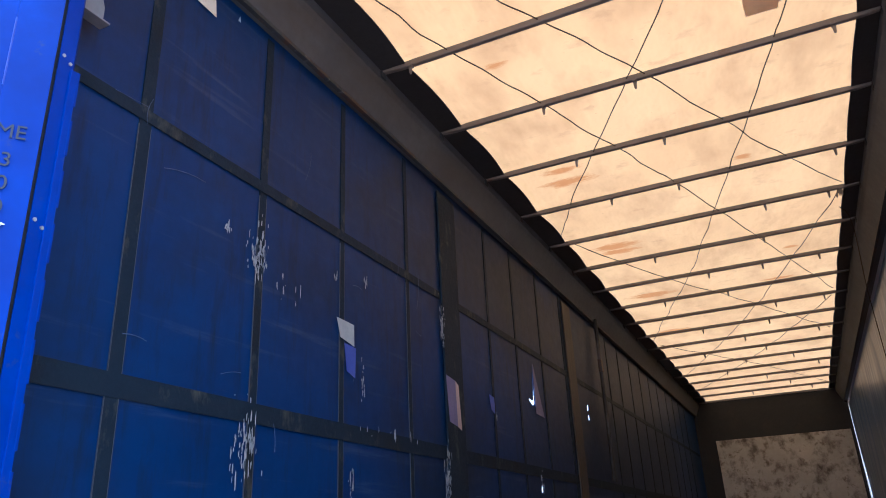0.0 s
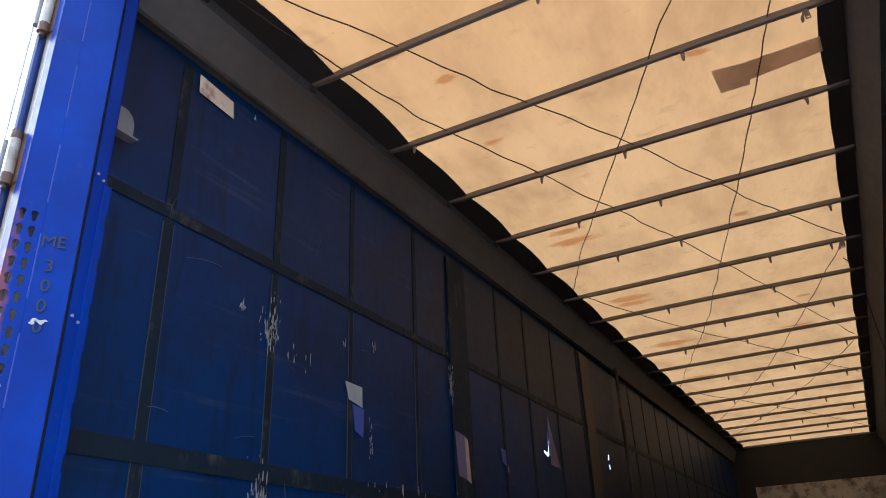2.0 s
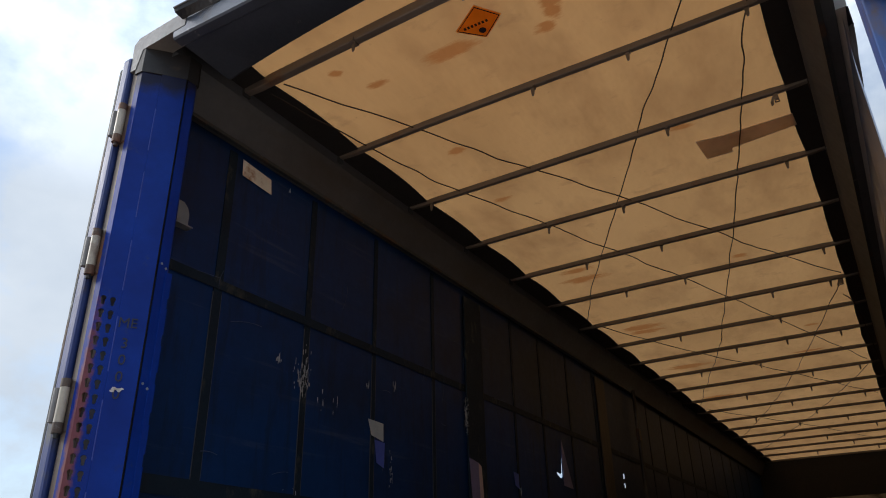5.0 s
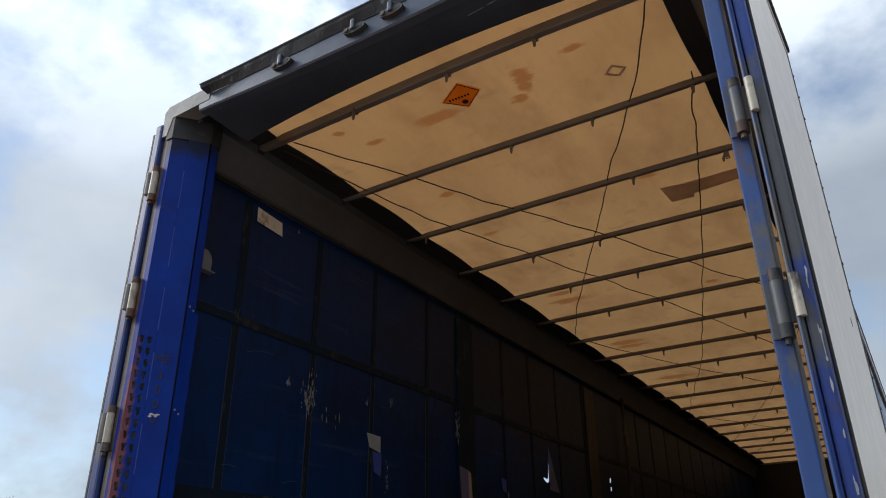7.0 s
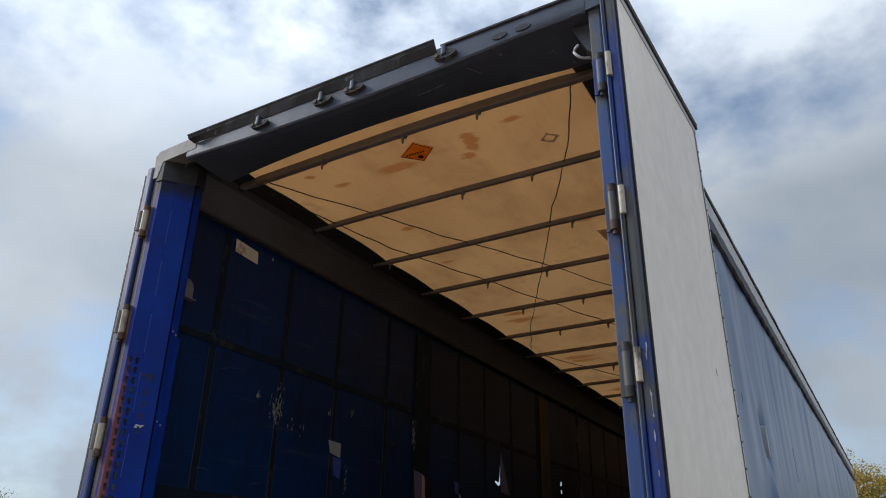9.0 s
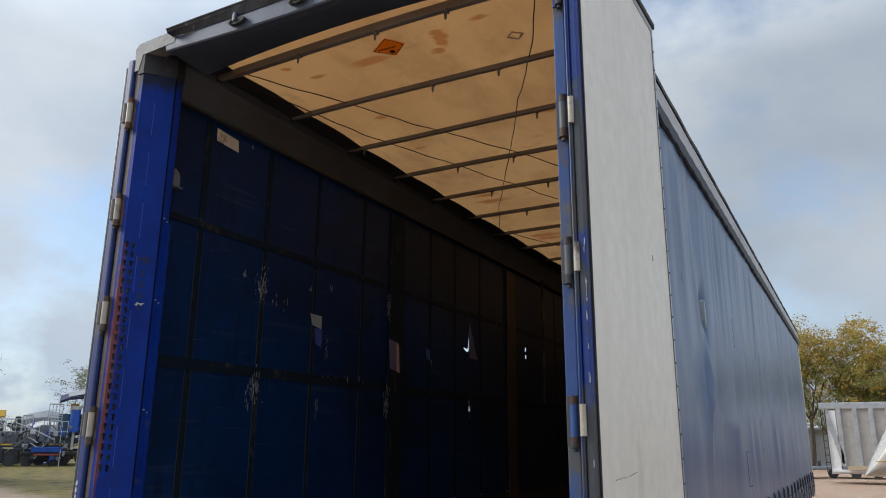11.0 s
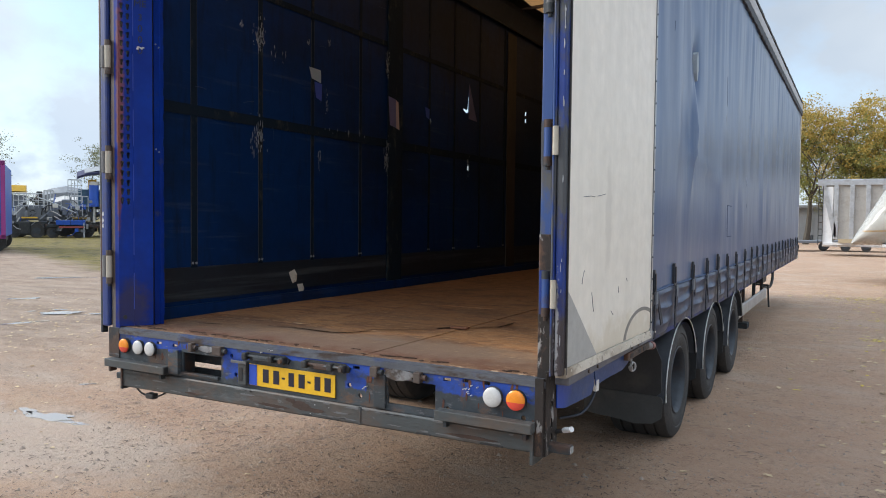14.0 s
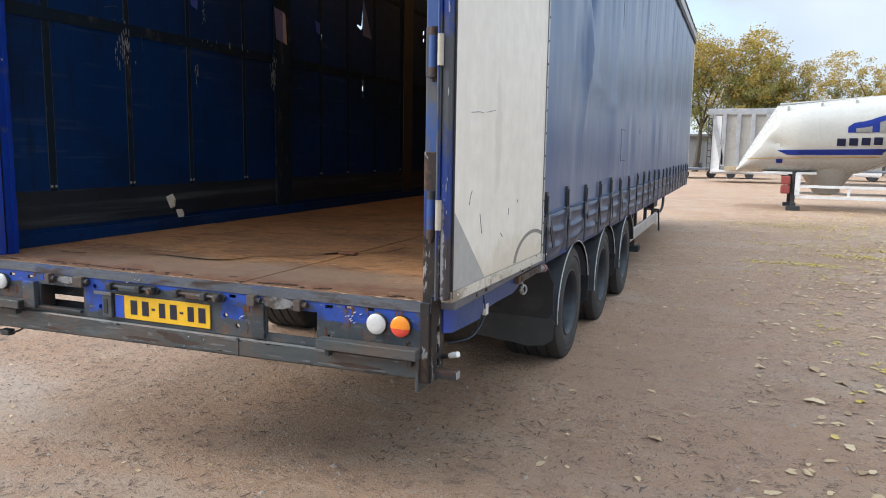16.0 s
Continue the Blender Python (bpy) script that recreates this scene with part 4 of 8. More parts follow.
# fallen leaves, thick on the open side of the yard, with dark bits of twig between them
def litter(name, spots, size, mat, label, category, thin=1.0):
    vs, fs = [], []
    for x, y, k in spots:
        s = rnd.uniform(*size) * k
        a, z = rnd.uniform(0, math.tau), ground_z(x, y) + 0.004
        n = len(vs)
        ca, sa = math.cos(a), math.sin(a)
        curl = rnd.uniform(0.0, 0.4) * s * (1.0 if thin == 1.0 else 0.15)
        for u, v, h in ((-1.0, 0, 0), (-0.35, 0.55, 1), (0.2, 0.42, 1.2), (0.5, 0.62, 0.4), (1.0, 0, 0.3), (0.45, -0.6, 1), (0.1, -0.4, 1), (-0.45, -0.6, 0.8)):
            j = rnd.uniform(0.75, 1.25)
            vs.append((x + s * j * (u * ca - v * thin * sa), y + s * j * (u * sa + v * thin * ca), z + h * curl))
        fs += [(n, n + 1, n + 2, n + 6, n + 7), (n + 2, n + 3, n + 4, n + 5, n + 6)]
    me = bpy.data.meshes.new(name)
    me.from_pydata(vs, [], fs)
    me.materials.append(mat)
    return tagged(new(name, me), label, category, kind="stuff")


rnd = random.Random(9)
spots = []
for i in range(15000):
    x, y = rnd.uniform(1.4, 13), rnd.uniform(-2.2, 26)
    if rnd.random() < min(0.95, 0.08 + 0.30 * max(0, x - 1.9)) and noise.noise(Vector((x * 0.8, y * 0.5, 3))) > -0.25:
        spots.append((x, y, 1.0))
for i in range(280):                        # bigger leaves lying singly
    spots.append((rnd.uniform(2.3, 6.5), rnd.uniform(-2.2, 8), 1.15))
for i in range(1500):
    spots.append((rnd.uniform(-14, 2.4), rnd.uniform(-2.4, 10), 0.5))
for i in range(100):                        # broad pale leaves on the bare dirt
    spots.append((rnd.uniform(2.6, 4.6), rnd.uniform(-1.6, 4.5), 1.4))
for i in range(1100):
    x = rnd.gauss(-8.0, 2.6)
    if x < -3.8:
        spots.append((x, rnd.gauss(4.2, 1.5), 0.85))
litter("fallen_leaves", spots, (0.014, 0.044), M_litter, "dry tan and brown leaves scattered on the ground", "leaves")
spots = []
for cx, cy, rx, ry, n in ((3.3, 8.45, 0.22, 0.10, 130), (4.15, 9.7, 0.40, 0.14, 200), (3.3, 14.4, 0.9, 0.5, 420), (4.6, 10.7, 0.5, 0.3, 150), (2.7, 8.45, 0.15, 0.08, 40), (3.0, 10.8, 0.3, 0.15, 50), (5.5, 12.5, 1.2, 1.0, 300), (6, 17, 2.2, 1.6, 500), (3.6, 9.5, 1.2, 2.5, 260)):
    spots += [(rnd.gauss(cx, rx), rnd.gauss(cy, ry), 1.0) for k in range(n)]
for i in range(2600):
    x, y = rnd.uniform(3.0, 11.0), rnd.uniform(1.5, 18)
    if noise.noise(Vector((x * 0.6, y * 0.4, 13))) > 0.0:
        spots.append((x, y, 0.8))
litter("fallen_leaves", spots, (0.018, 0.045), M_litter_gold, "drifts of yellow fallen leaves on the dirt", "leaves")
spots = []
for i in range(24000):
    r = rnd.random()
    x, y = (rnd.uniform(-3, 5), rnd.uniform(-2.4, 2.5)) if r < 0.45 else (rnd.uniform(-9, 9), rnd.uniform(-2.4, 12))
    if noise.noise(Vector((x * 1.3, y * 1.3, 8))) > -0.2:
        spots.append((x, y, 1.0 if rnd.random() < 0.8 else 1.8))
litter("twigs", spots, (0.005, 0.019), M_twig, "dark bits of twig and bark on the dirt", "twigs", 0.3)

# small stones and clods
bm_v, bm_f = [], []
for i in range(14000):
    x, y = (rnd.uniform(-9, 6), rnd.uniform(-2.3, 11)) if i % 2 == 0 else (rnd.uniform(-2.5, 6), rnd.uniform(-2.4, 4))
    s = rnd.uniform(0.004, 0.014) * (2.0 if rnd.random() < 0.04 else 1)
    z, n = ground_z(x, y), len(bm_v)
    for k in range(5):
        a = k * math.tau / 5 + rnd.uniform(-0.3, 0.3)
        bm_v.append((x + s * math.cos(a), y + s * math.sin(a) * 0.8, z - 0.002))
    bm_v.append((x + rnd.uniform(-0.3, 0.3) * s, y, z + s * rnd.uniform(0.4, 0.8)))
    bm_f += [(n + k, n + (k + 1) % 5, n + 5) for k in range(5)]
me = bpy.data.meshes.new("gravel")
me.from_pydata(bm_v, [], bm_f)
me.materials.append(surf("yard_stone", (0.36, 0.29, 0.235), (0.24, 0.18, 0.14), 2.0, (0.7, 0.9)))
tagged(new("gravel", me), "small loose stones and clods on the dirt", "gravel", kind="stuff")

# ---- the trailer ----
T = empty_thing("curtainsider_trailer", "blue curtain-sided semi-trailer with rear doors folded open", "trailer")
FLOOR, ROOF, LEN, XL, XR = 0.905, 3.975, 13.62, -1.26, 1.292

# floor of plywood boards
deck = part("floor", box(B(), -1.245, 1.245, 0.0, 13.5, FLOOR - 0.05, FLOOR - 0.021), M_steel_dark, T, "worn brown plywood load floor")
rnd = random.Random(3)
edges_y = [0.005, 0.62]
while edges_y[-1] < 13.3:
    edges_y.append(min(13.48, edges_y[-1] + 1.25))
for y0, y1 in zip(edges_y, edges_y[1:]):
    for x0, x1 in ((-1.24, -0.42), (-0.42, 0.41), (0.41, 1.24)):
        dz = rnd.uniform(-0.002, 0.002)
        bm = box(B(), x0 + 0.003, x1 - 0.003, y0 + 0.003, y1 - 0.003, FLOOR - 0.02, FLOOR + dz, 0.003)
        part("floor_board", bm, M_ply, deck)
for pts, wid in (([(-0.564, 0.436), (-0.33, 0.45), (-0.104, 0.434), (0.0, 0.50), (0.03, 0.62)], 0.010), ([(-0.013, 0.616), (0.15, 0.70), (0.27, 0.80)], 0.007), ([(0.392, 0.907), (0.48, 1.0), (0.565, 1.126), (0.566, 1.323)], 0.008), ([(-0.784, 1.182), (-0.75, 1.4), (-0.691, 1.565)], 0.007), ([(0.30, 0.86), (0.36, 0.93), (0.44, 0.93)], 0.026), ([(-0.95, 0.30), (-0.8, 0.33)], 0.012)):
    path = smooth_path([(x, y, 0) for x, y in pts], 5)
    bm = B()
    prev = None
    for i, q in enumerate(path):
        t = (path[min(i + 1, len(path) - 1)] - path[max(i - 1, 0)]).normalized()
        w = Vector((-t.y, t.x, 0)) * wid * (0.3 + 0.7 * math.sin(math.pi * (i + 0.4) / len(path))) * rnd.uniform(0.6, 1.2)
        a, b = bm.verts.new((q + w).to_tuple()[:2] + (FLOOR + 0.004,)), bm.verts.new((q - w).to_tuple()[:2] + (FLOOR + 0.004,))
        if prev:
            bm.faces.new((prev[0], a, b, prev[1]))
        prev = (a, b)
    bmesh.ops.solidify(bm, geom=bm.faces[:], thickness=0.002)
    part("floor_crack", bm, M_crack, deck, "splintered dark crack in the plywood")

rnd = random.Random(14)
bm = B()
for k in range(38):
    x = rnd.uniform(-1.2, 1.2)
    extrude_poly(bm, blob(x, 0.018 + abs(rnd.gauss(0, 0.035)), rnd.uniform(0.006, 0.045), rnd.uniform(0.002, 0.009), 11, 0.6, rnd), FLOOR + 0.001, FLOOR + 0.0035, "z")
tagged(part("edge_splinter", bm, M_crack, deck, "dark splintered wood along the floor edge"), kind="stuff")

# chassis
bm = B()
for s in (-1, 1):
    extrude_poly(bm, [(s * 0.44, 0.84), (s * 0.58, 0.84), (s * 0.58, 0.825), (s * 0.515, 0.825), (s * 0.515, 0.56), (s * 0.58, 0.56), (s * 0.58, 0.545), (s * 0.44, 0.545), (s * 0.44, 0.56), (s * 0.505, 0.56), (s * 0.505, 0.825), (s * 0.44, 0.825)][::s], 0.8, 12.9)
part("chassis_beams", bm, M_steel_dark, T, "dark steel chassis beams")
for k in range(22):
    part("cross_member", box(B(), -1.2, 1.2, 0.5 + k * 0.6, 0.56 + k * 0.6, 0.78, 0.853), M_steel_dark, T)
for s in (-1, 1):
    part("side_rail", box(B(), *sorted((s * 1.2, s * 1.255)), 0.06, 13.5, 0.79, 0.90, 0.006), M_blue_worn, T, "worn blue steel side rail")

# rear sill, fascia and bumper
bm = sheet(rect(-1.25, 1.285, 0.685, 0.872), [rect(-0.70, -0.43, 0.712, 0.815), rect(0.565, 0.803, 0.716, 0.824)] +
           [rect(x, x + 0.035, z, z + 0.014) for x, z in ((-0.90, 0.838), (-0.78, 0.835), (0.84, 0.845), (0.93, 0.85), (1.02, 0.852), (0.38, 0.845), (-0.06, 0.84))] +
           [blob(x, z, 0.011, 0.011, 8, 0.0) for x, z in ((-0.36, 0.83), (-0.33, 0.74), (0.33, 0.85), (0.36, 0.77), (0.42, 0.73), (0.86, 0.73), (1.2, 0.74))], -0.03, -0.018, "y")
fascia = part("rear_fascia", bm, M_fascia, T, "blue rear cross member with paint worn to grey steel")
bm = B()
extrude_poly(bm, [(-0.034, 0.868), (-0.034, 0.893), (0.0, 0.901), (0.006, 0.901), (0.006, 0.868)], -1.25, 1.29, "x")
part("rear_sill", bm, M_sill, T, "dented worn steel sill along the floor edge")
part("rear_frame_web", box(B(), -1.24, 1.24, 0.24, 0.25, 0.80, 0.853), M_steel_dark, T)
part("frame_box", box(B(), -0.98, -0.40, 0.10, 0.13, 0.55, 0.705, 0.006), M_steel_dark, T, "dark steel frame box behind the opening")
part("frame_rail", box(B(), -0.98, -0.40, 0.10, 0.13, 0.736, 0.80, 0.004), M_steel_dark, T, "dark steel frame rail behind the opening")
for x0, x1 in ((-0.425, -0.415), (-0.715, -0.705), (0.806, 0.816)):
    part("opening_cheek", box(B(), x0, x1, -0.016, 0.05, 0.70, 0.83), M_steel_dark, T)
part("opening_post", box(B(), -0.785, -0.712, -0.058, -0.031, 0.700, 0.826, 0.004), M_fascia, T)
part("opening_post", box(B(), 0.500, 0.560, -0.044, -0.031, 0.692, 0.838, 0.004), M_steel_dark, T)
part("opening_lip", box(B(), -0.71, -0.44, -0.045, -0.016, 0.700, 0.713, 0.003), M_steel_dark, T)
bm = B()
extrude_poly(bm, [(-0.036, 0.583), (-0.042, 0.59), (-0.042, 0.676), (-0.036, 0.683), (0.06, 0.683), (0.06, 0.668), (-0.022, 0.664), (-0.022, 0.598), (0.05, 0.594), (0.05, 0.583)], -1.16, 1.24, "x")
box(bm, 0.42, 0.432, -0.045, -0.036, 0.584, 0.682)
for v in bm.verts:                         # the beam's lower edge rises towards the bent end
    if v.co.z < 0.61:
        v.co.z += 0.012 * (v.co.x + 1.16)
bumper = part("bumper", bm, M_bumper, T, "scraped dark steel underrun bumper beam")
part("bumper_end_plate", box(B(), -1.172, -1.158, -0.05, 0.12, 0.57, 0.70, 0.003), M_steel_dark, T)
part("bumper_end_plate", box(B(), 1.236, 1.25, -0.05, 0.14, 0.565, 0.70, 0.003), M_bumper, T)
for x0, x1 in ((-1.255, -0.785), (0.83, 1.255)):
    bm = B()
    box(bm, x0, x1, -0.088, -0.036, 0.694, 0.735, 0.004)
    step = part("rear_step", bm, M_bumper, T, "dark hollow steel step bar under the lamps")
    e = x1 if x0 < 0 else x0
    part("tube_mouth", box(B(), *sorted((e, e + (0.002 if x0 < 0 else -0.002))), -0.082, -0.042, 0.70, 0.729), M_black_strip, step)
for x in (-1.235, -0.83, 0.87, 1.22):
    part("step_bracket", box(B(), x - 0.008, x + 0.008, -0.07, -0.03, 0.665, 0.70), M_steel_dark, T)
part("corner_plate", box(B(), -1.285, -1.20, -0.036, -0.030, 0.735, 0.90, 0.002), M_steel_dark, T)

# lamps
for x, r, mats in ((-1.147, 0.038, "tail"), (-1.034, 0.037, "white"), (-0.940, 0.037, "white"), (1.072, 0.040, "white"), (1.173, 0.040, "tail")):
    lamp = part("rear_lamp", cyl(B(), (x, -0.031, 0.809), (x, -0.045, 0.809), r + 0.002, 32), M_rubber, T, "round orange and red rear lamp" if mats == "tail" else "round milky white rear lamp", True)
    if mats == "white":
        bm = B()
        lathe(bm, [(0.0, r), (0.005, r * 0.98), (0.009, r * 0.85), (0.011, r * 0.5), (0.012, 0.0005)], 32, "z")
        bmesh.ops.transform(bm, matrix=pose(x, -0.045, 0.809, 90), verts=bm.verts)
        part("lens", bm, M_lamp_white, lamp, "", True)
    else:
        for half, mt, nm in ((0, M_lamp_orange, "orange_lens"), (1, M_lamp_red, "red_lens")):
            bm = B()
            lathe(bm, [(0.0, r), (0.005, r * 0.98), (0.009, r * 0.85), (0.011, r * 0.5), (0.012, 0.0005)], 32, "z")
            bmesh.ops.transform(bm, matrix=pose(x, -0.045, 0.809, 90), verts=bm.verts)
            bmesh.ops.bisect_plane(bm, geom=bm.verts[:] + bm.edges[:] + bm.faces[:], plane_co=(x, 0, 0.802), plane_no=(0, 0, 1 if half else -1), clear_outer=True)
            part(nm, bm, mt, lamp, "", True)

# number plate with bars for its characters, and the two plate lamps
bm = box(B(), -0.235, 0.285, -0.037, -0.032, 0.702, 0.806, 0.002)
plate = part("number_plate", bm, M_yellow, T, "yellow number plate with a blue band")
part("band", box(B(), -0.234, -0.185, -0.039, -0.0372, 0.704, 0.804), M_eublue, plate)
for k, (x, w) in enumerate(((-0.15, 0.05), (-0.085, 0.05), (-0.03, 0.025), (0.01, 0.045), (0.07, 0.05), (0.125, 0.025), (0.165, 0.045), (0.222, 0.05))):
    z0, z1 = (0.724, 0.788) if w > 0.03 else (0.752, 0.761)
    part("plate_bar", box(B(), x + w * 0.08, x + w * 0.80, -0.0386, -0.0372, z0, z1), M_ink, plate)
for x0, x1 in ((-0.27, 0.02), (0.10, 0.37)):
    bm = B()
    extrude_poly(bm, [(x0, 0.846), (x0 + 0.02, 0.862), (x1 - 0.03, 0.862), (x1, 0.848), (x1 - 0.01, 0.826), (x0 + 0.05, 0.822)], -0.042, -0.031)
    lampb = part("plate_lamp", bm, M_plastic, T, "black oblong number plate lamp on a bracket")
    part("lamp_window", box(B(), x0 + 0.08, x1 - 0.09, -0.062, -0.042, 0.828, 0.848, 0.004), M_steel_dark, lampb)
    part("lamp_rod", cyl(B(), (x0 + 0.03, -0.05, 0.846), (x1 - 0.03, -0.05, 0.846), 0.007, 8), M_steel_dark, lampb)
    for x in (x0 + 0.025, x1 - 0.03, x1 - 0.10):
        part("lug", box(B(), x - 0.014, x + 0.014, -0.068, -0.04, 0.826, 0.86, 0.006), M_plastic, lampb)
    part("bolt", cyl(B(), (x1 - 0.03, -0.066, 0.843), (x1 - 0.03, -0.078, 0.843), 0.010, 8), M_steel_rust, lampb)
part("side_bracket", box(B(), -0.298, -0.246, -0.05, -0.031, 0.70, 0.812, 0.004), M_bumper, T)
part("bracket_slot", box(B(), -0.290, -0.268, -0.0525, -0.0498, 0.718, 0.785, 0.002), M_black_strip, T)
part("bracket_tongue", box(B(), -0.34, -0.24, -0.056, -0.050, 0.802, 0.816, 0.002), M_scrape, T)
part("cable_loop", tube(B(), smooth_path([(-1.12, 0.0, 0.59), (-1.05, -0.01, 0.555), (-0.98, 0.0, 0.54), (-0.90, 0.0, 0.56), (-0.86, 0.01, 0.59)], 6), 0.005, 6), M_rubber, T)
part("rubber_plug", box(B(), -1.01, -0.95, -0.02, 0.02, 0.53, 0.56, 0.008), M_rubber, T)
rnd = random.Random(55)
bm = B()
for cx, cz, n, sp in ((0.965, 0.822, 9, 0.018), (0.45, 0.775, 3, 0.008), (0.20, 0.63, 3, 0.03), (-0.12, 0.86, 5, 0.05)):
    for k in range(n):
        extrude_poly(bm, blob(rnd.gauss(cx, sp), rnd.gauss(cz, sp * 0.7), 0.0022, 0.0022, 6, 0.4, rnd), -0.0445, -0.0435 if cz < 0.68 else -0.030)
tagged(part("paint_drop", bm, M_flake, T, "small white paint drops"), kind="stuff")
# bare scrapes along the bumper's edges, rust runs down the fascia
rnd = random.Random(63)
bm = B()
for k in range(46):
    x = rnd.uniform(-1.12, 1.2)
    z = rnd.choice((0.672, 0.672, 0.594, rnd.uniform(0.60, 0.67)))
    if z < 0.6:
        z += 0.006 + 0.012 * (x + 1.16)
    extrude_poly(bm, blob(x, z, rnd.uniform(0.006, 0.05), rnd.uniform(0.0015, 0.0045), 9, 0.5, rnd), -0.0432, -0.0415)
for cx, cz, rx, rz in ((0.09, 0.645, 0.055, 0.020), (0.15, 0.633, 0.08, 0.010), (-0.08, 0.622, 0.09, 0.007), (0.98, 0.632, 0.11, 0.007), (-0.62, 0.612, 0.05, 0.005), (0.03, 0.662, 0.03, 0.008)):
    bm2 = B()
    extrude_poly(bm2, blob(cx, cz, rx, rz, 22, 0.22, rnd), -0.0426 - 0.0004 * len(bumper.children), -0.0415)
    part("rust_patch", bm2, M_rust_dull, bumper, "brown rust patch on the beam")
for x, w in ((-0.60, 0.05), (-0.14, 0.09), (0.10, 0.06), (0.24, 0.07), (0.72, 0.07), (1.02, 0.10)):
    part("edge_gap", box(B(), x, x + w, -0.0445, -0.041, 0.587 + 0.012 * (x + 1.16), 0.594 + 0.012 * (x + 1.16), 0.001), M_black_strip, bumper)
tagged(part("bare_scrape", bm, M_scrape, bumper, "bare metal scrapes along the bumper"), kind="stuff")
bm = B()
for k in range(60):
    x = rnd.choice((rnd.uniform(-1.2, 1.25), rnd.gauss(-0.57, 0.16), rnd.gauss(0.65, 0.2)))
    z = rnd.uniform(0.70, 0.865)
    if not (-0.32 < x < 0.38 or -0.72 < x < -0.41 and z < 0.83 or 0.48 < x < 0.82 and z < 0.83):
        extrude_poly(bm, blob(x, z, rnd.uniform(0.002, 0.008), rnd.uniform(0.006, 0.026), 9, 0.5, rnd), -0.0312, -0.0295)
tagged(part("rust_run", bm, M_rust_film, fascia, "brown rust runs on the worn paint"), kind="stuff")
# lock keepers on the fascia
for x, w in ((-0.622, 0.026), (-0.435, 0.06), (0.508, 0.038), (0.728, 0.032)):
    keeper = part("lock_keeper", box(B(), x - w / 2, x + w / 2, -0.062, -0.03, 0.826, 0.872, 0.005), M_steel_rust, T, "worn steel door lock keeper")
    part("pin", cyl(B(), (x + w / 2 - 0.004, -0.045, 0.85), (x + w / 2 + 0.022, -0.045, 0.85), 0.012, 10), M_steel_dark, keeper)

for cx, rx, rz in ((0.62, 0.078, 0.024), (-0.53, 0.055, 0.016)):
    bm = B()
    extrude_poly(bm, blob(cx, 0.846, rx, rz, 26, 0.12, rnd), -0.0365, -0.0295)
    part("worn_plate", bm, M_oval, fascia, "scraped bare oval plate where a keeper sat")

# right corner under the post: bracket, protruding tube, bolts
part("corner_bracket", sheet(rect(-0.03, 0.09, 0.60, 0.93), [blob(0.03, z, 0.016, 0.022, 8, 0) for z in (0.66, 0.72, 0.79)], 1.286, 1.294, "x"), M_foot, T)
part("corner_bracket", box(B(), 1.250, 1.287, -0.040, -0.030, 0.60, 0.905, 0.003), M_foot, T)
part("marker_arm", box(B(), 1.25, 1.38, 0.0, 0.04, 0.612, 0.648, 0.006), M_steel_dark, T)
part("arm_tip", box(B(), 1.38, 1.384, 0.005, 0.035, 0.618, 0.642), M_galv, T)
part("marker_arm", box(B(), -1.30, -1.17, 0.02, 0.06, 0.60, 0.635, 0.006), M_steel_dark, T)
part("buffer_stem", cyl(B(), (1.28, 0.09, 0.668), (1.34, 0.056, 0.692), 0.009, 10), M_steel_dark, T)
part("white_buffer", cyl(B(), (1.335, 0.06, 0.69), (1.375, 0.036, 0.706), 0.011, 12), M_white_tip, T, "white plastic capped bolt")

# rear posts, with a column of keyholes in the open one
def keyhole(x, z):
    pts = [(x + 0.0095 * math.cos(a), z + 0.0095 * math.sin(a)) for a in [radians(d) for d in range(-50, 231, 40)]]
    return pts + [(x - 0.0045, z - 0.024), (x + 0.0045, z - 0.024)]


PZ = 3.835
holes = [keyhole(u, 1.607 + k * 0.0504 + dz) for k in range(24) for u, dz in ((0.018, 0.0), (0.050, -0.004))]
bm = sheet(rect(0.0, 0.075, 1.56, 2.84), holes, 0.0, 0.004, "y")
box(bm, 0.0, 0.075, 0.0, 0.004, FLOOR, 1.56)
box(bm, 0.0, 0.075, 0.0, 0.004, 2.84, PZ)
extrude_poly(bm, blob(0.03, 0.955, 0.011, 0.013, 10, 0), -0.001, 0.002, "y", 1)
bmesh.ops.transform(bm, matrix=pose(-1.218, -0.018, 0, 0, 0, 52.5), verts=bm.verts)
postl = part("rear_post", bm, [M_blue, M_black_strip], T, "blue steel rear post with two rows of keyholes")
bm = B()
extrude_poly(bm, [(-1.171, 0.040), (-1.166, 0.040), (-1.108, 0.118), (-1.116, 0.124)], FLOOR, PZ, "z")
part("post_panel", bm, M_blue, postl)
bm = B()
extrude_poly(bm, [(-1.112, 0.129), (-1.107, 0.128), (-1.108, 0.170), (-1.114, 0.178), (-1.25, 0.190), (-1.25, 0.180), (-1.122, 0.168)], FLOOR, PZ, "z")
part("post_panel", bm, M_blue, postl)
part("post_groove", box(B(), -1.136, -1.119, 0.108, 0.145, FLOOR, PZ), M_black_strip, postl)
part("post_back", box(B(), -1.25, -1.16, 0.075, 0.08, FLOOR, PZ), M_black_strip, postl)
# weld dashes; the highlight along them is painted as a lighter blue
for k in range(9):
    part("weld_seam", box(B(), -1.1685, -1.1655, 0.0375, 0.0405, 1.0 + k * 0.3, 1.2 + k * 0.3), M_flap, postl)
part("hinge_strip", box(B(), -1.285, -1.219, -0.012, 0.004, FLOOR - 0.02, 3.86, 0.002), M_strip, postl, "stained beige steel hinge strip")
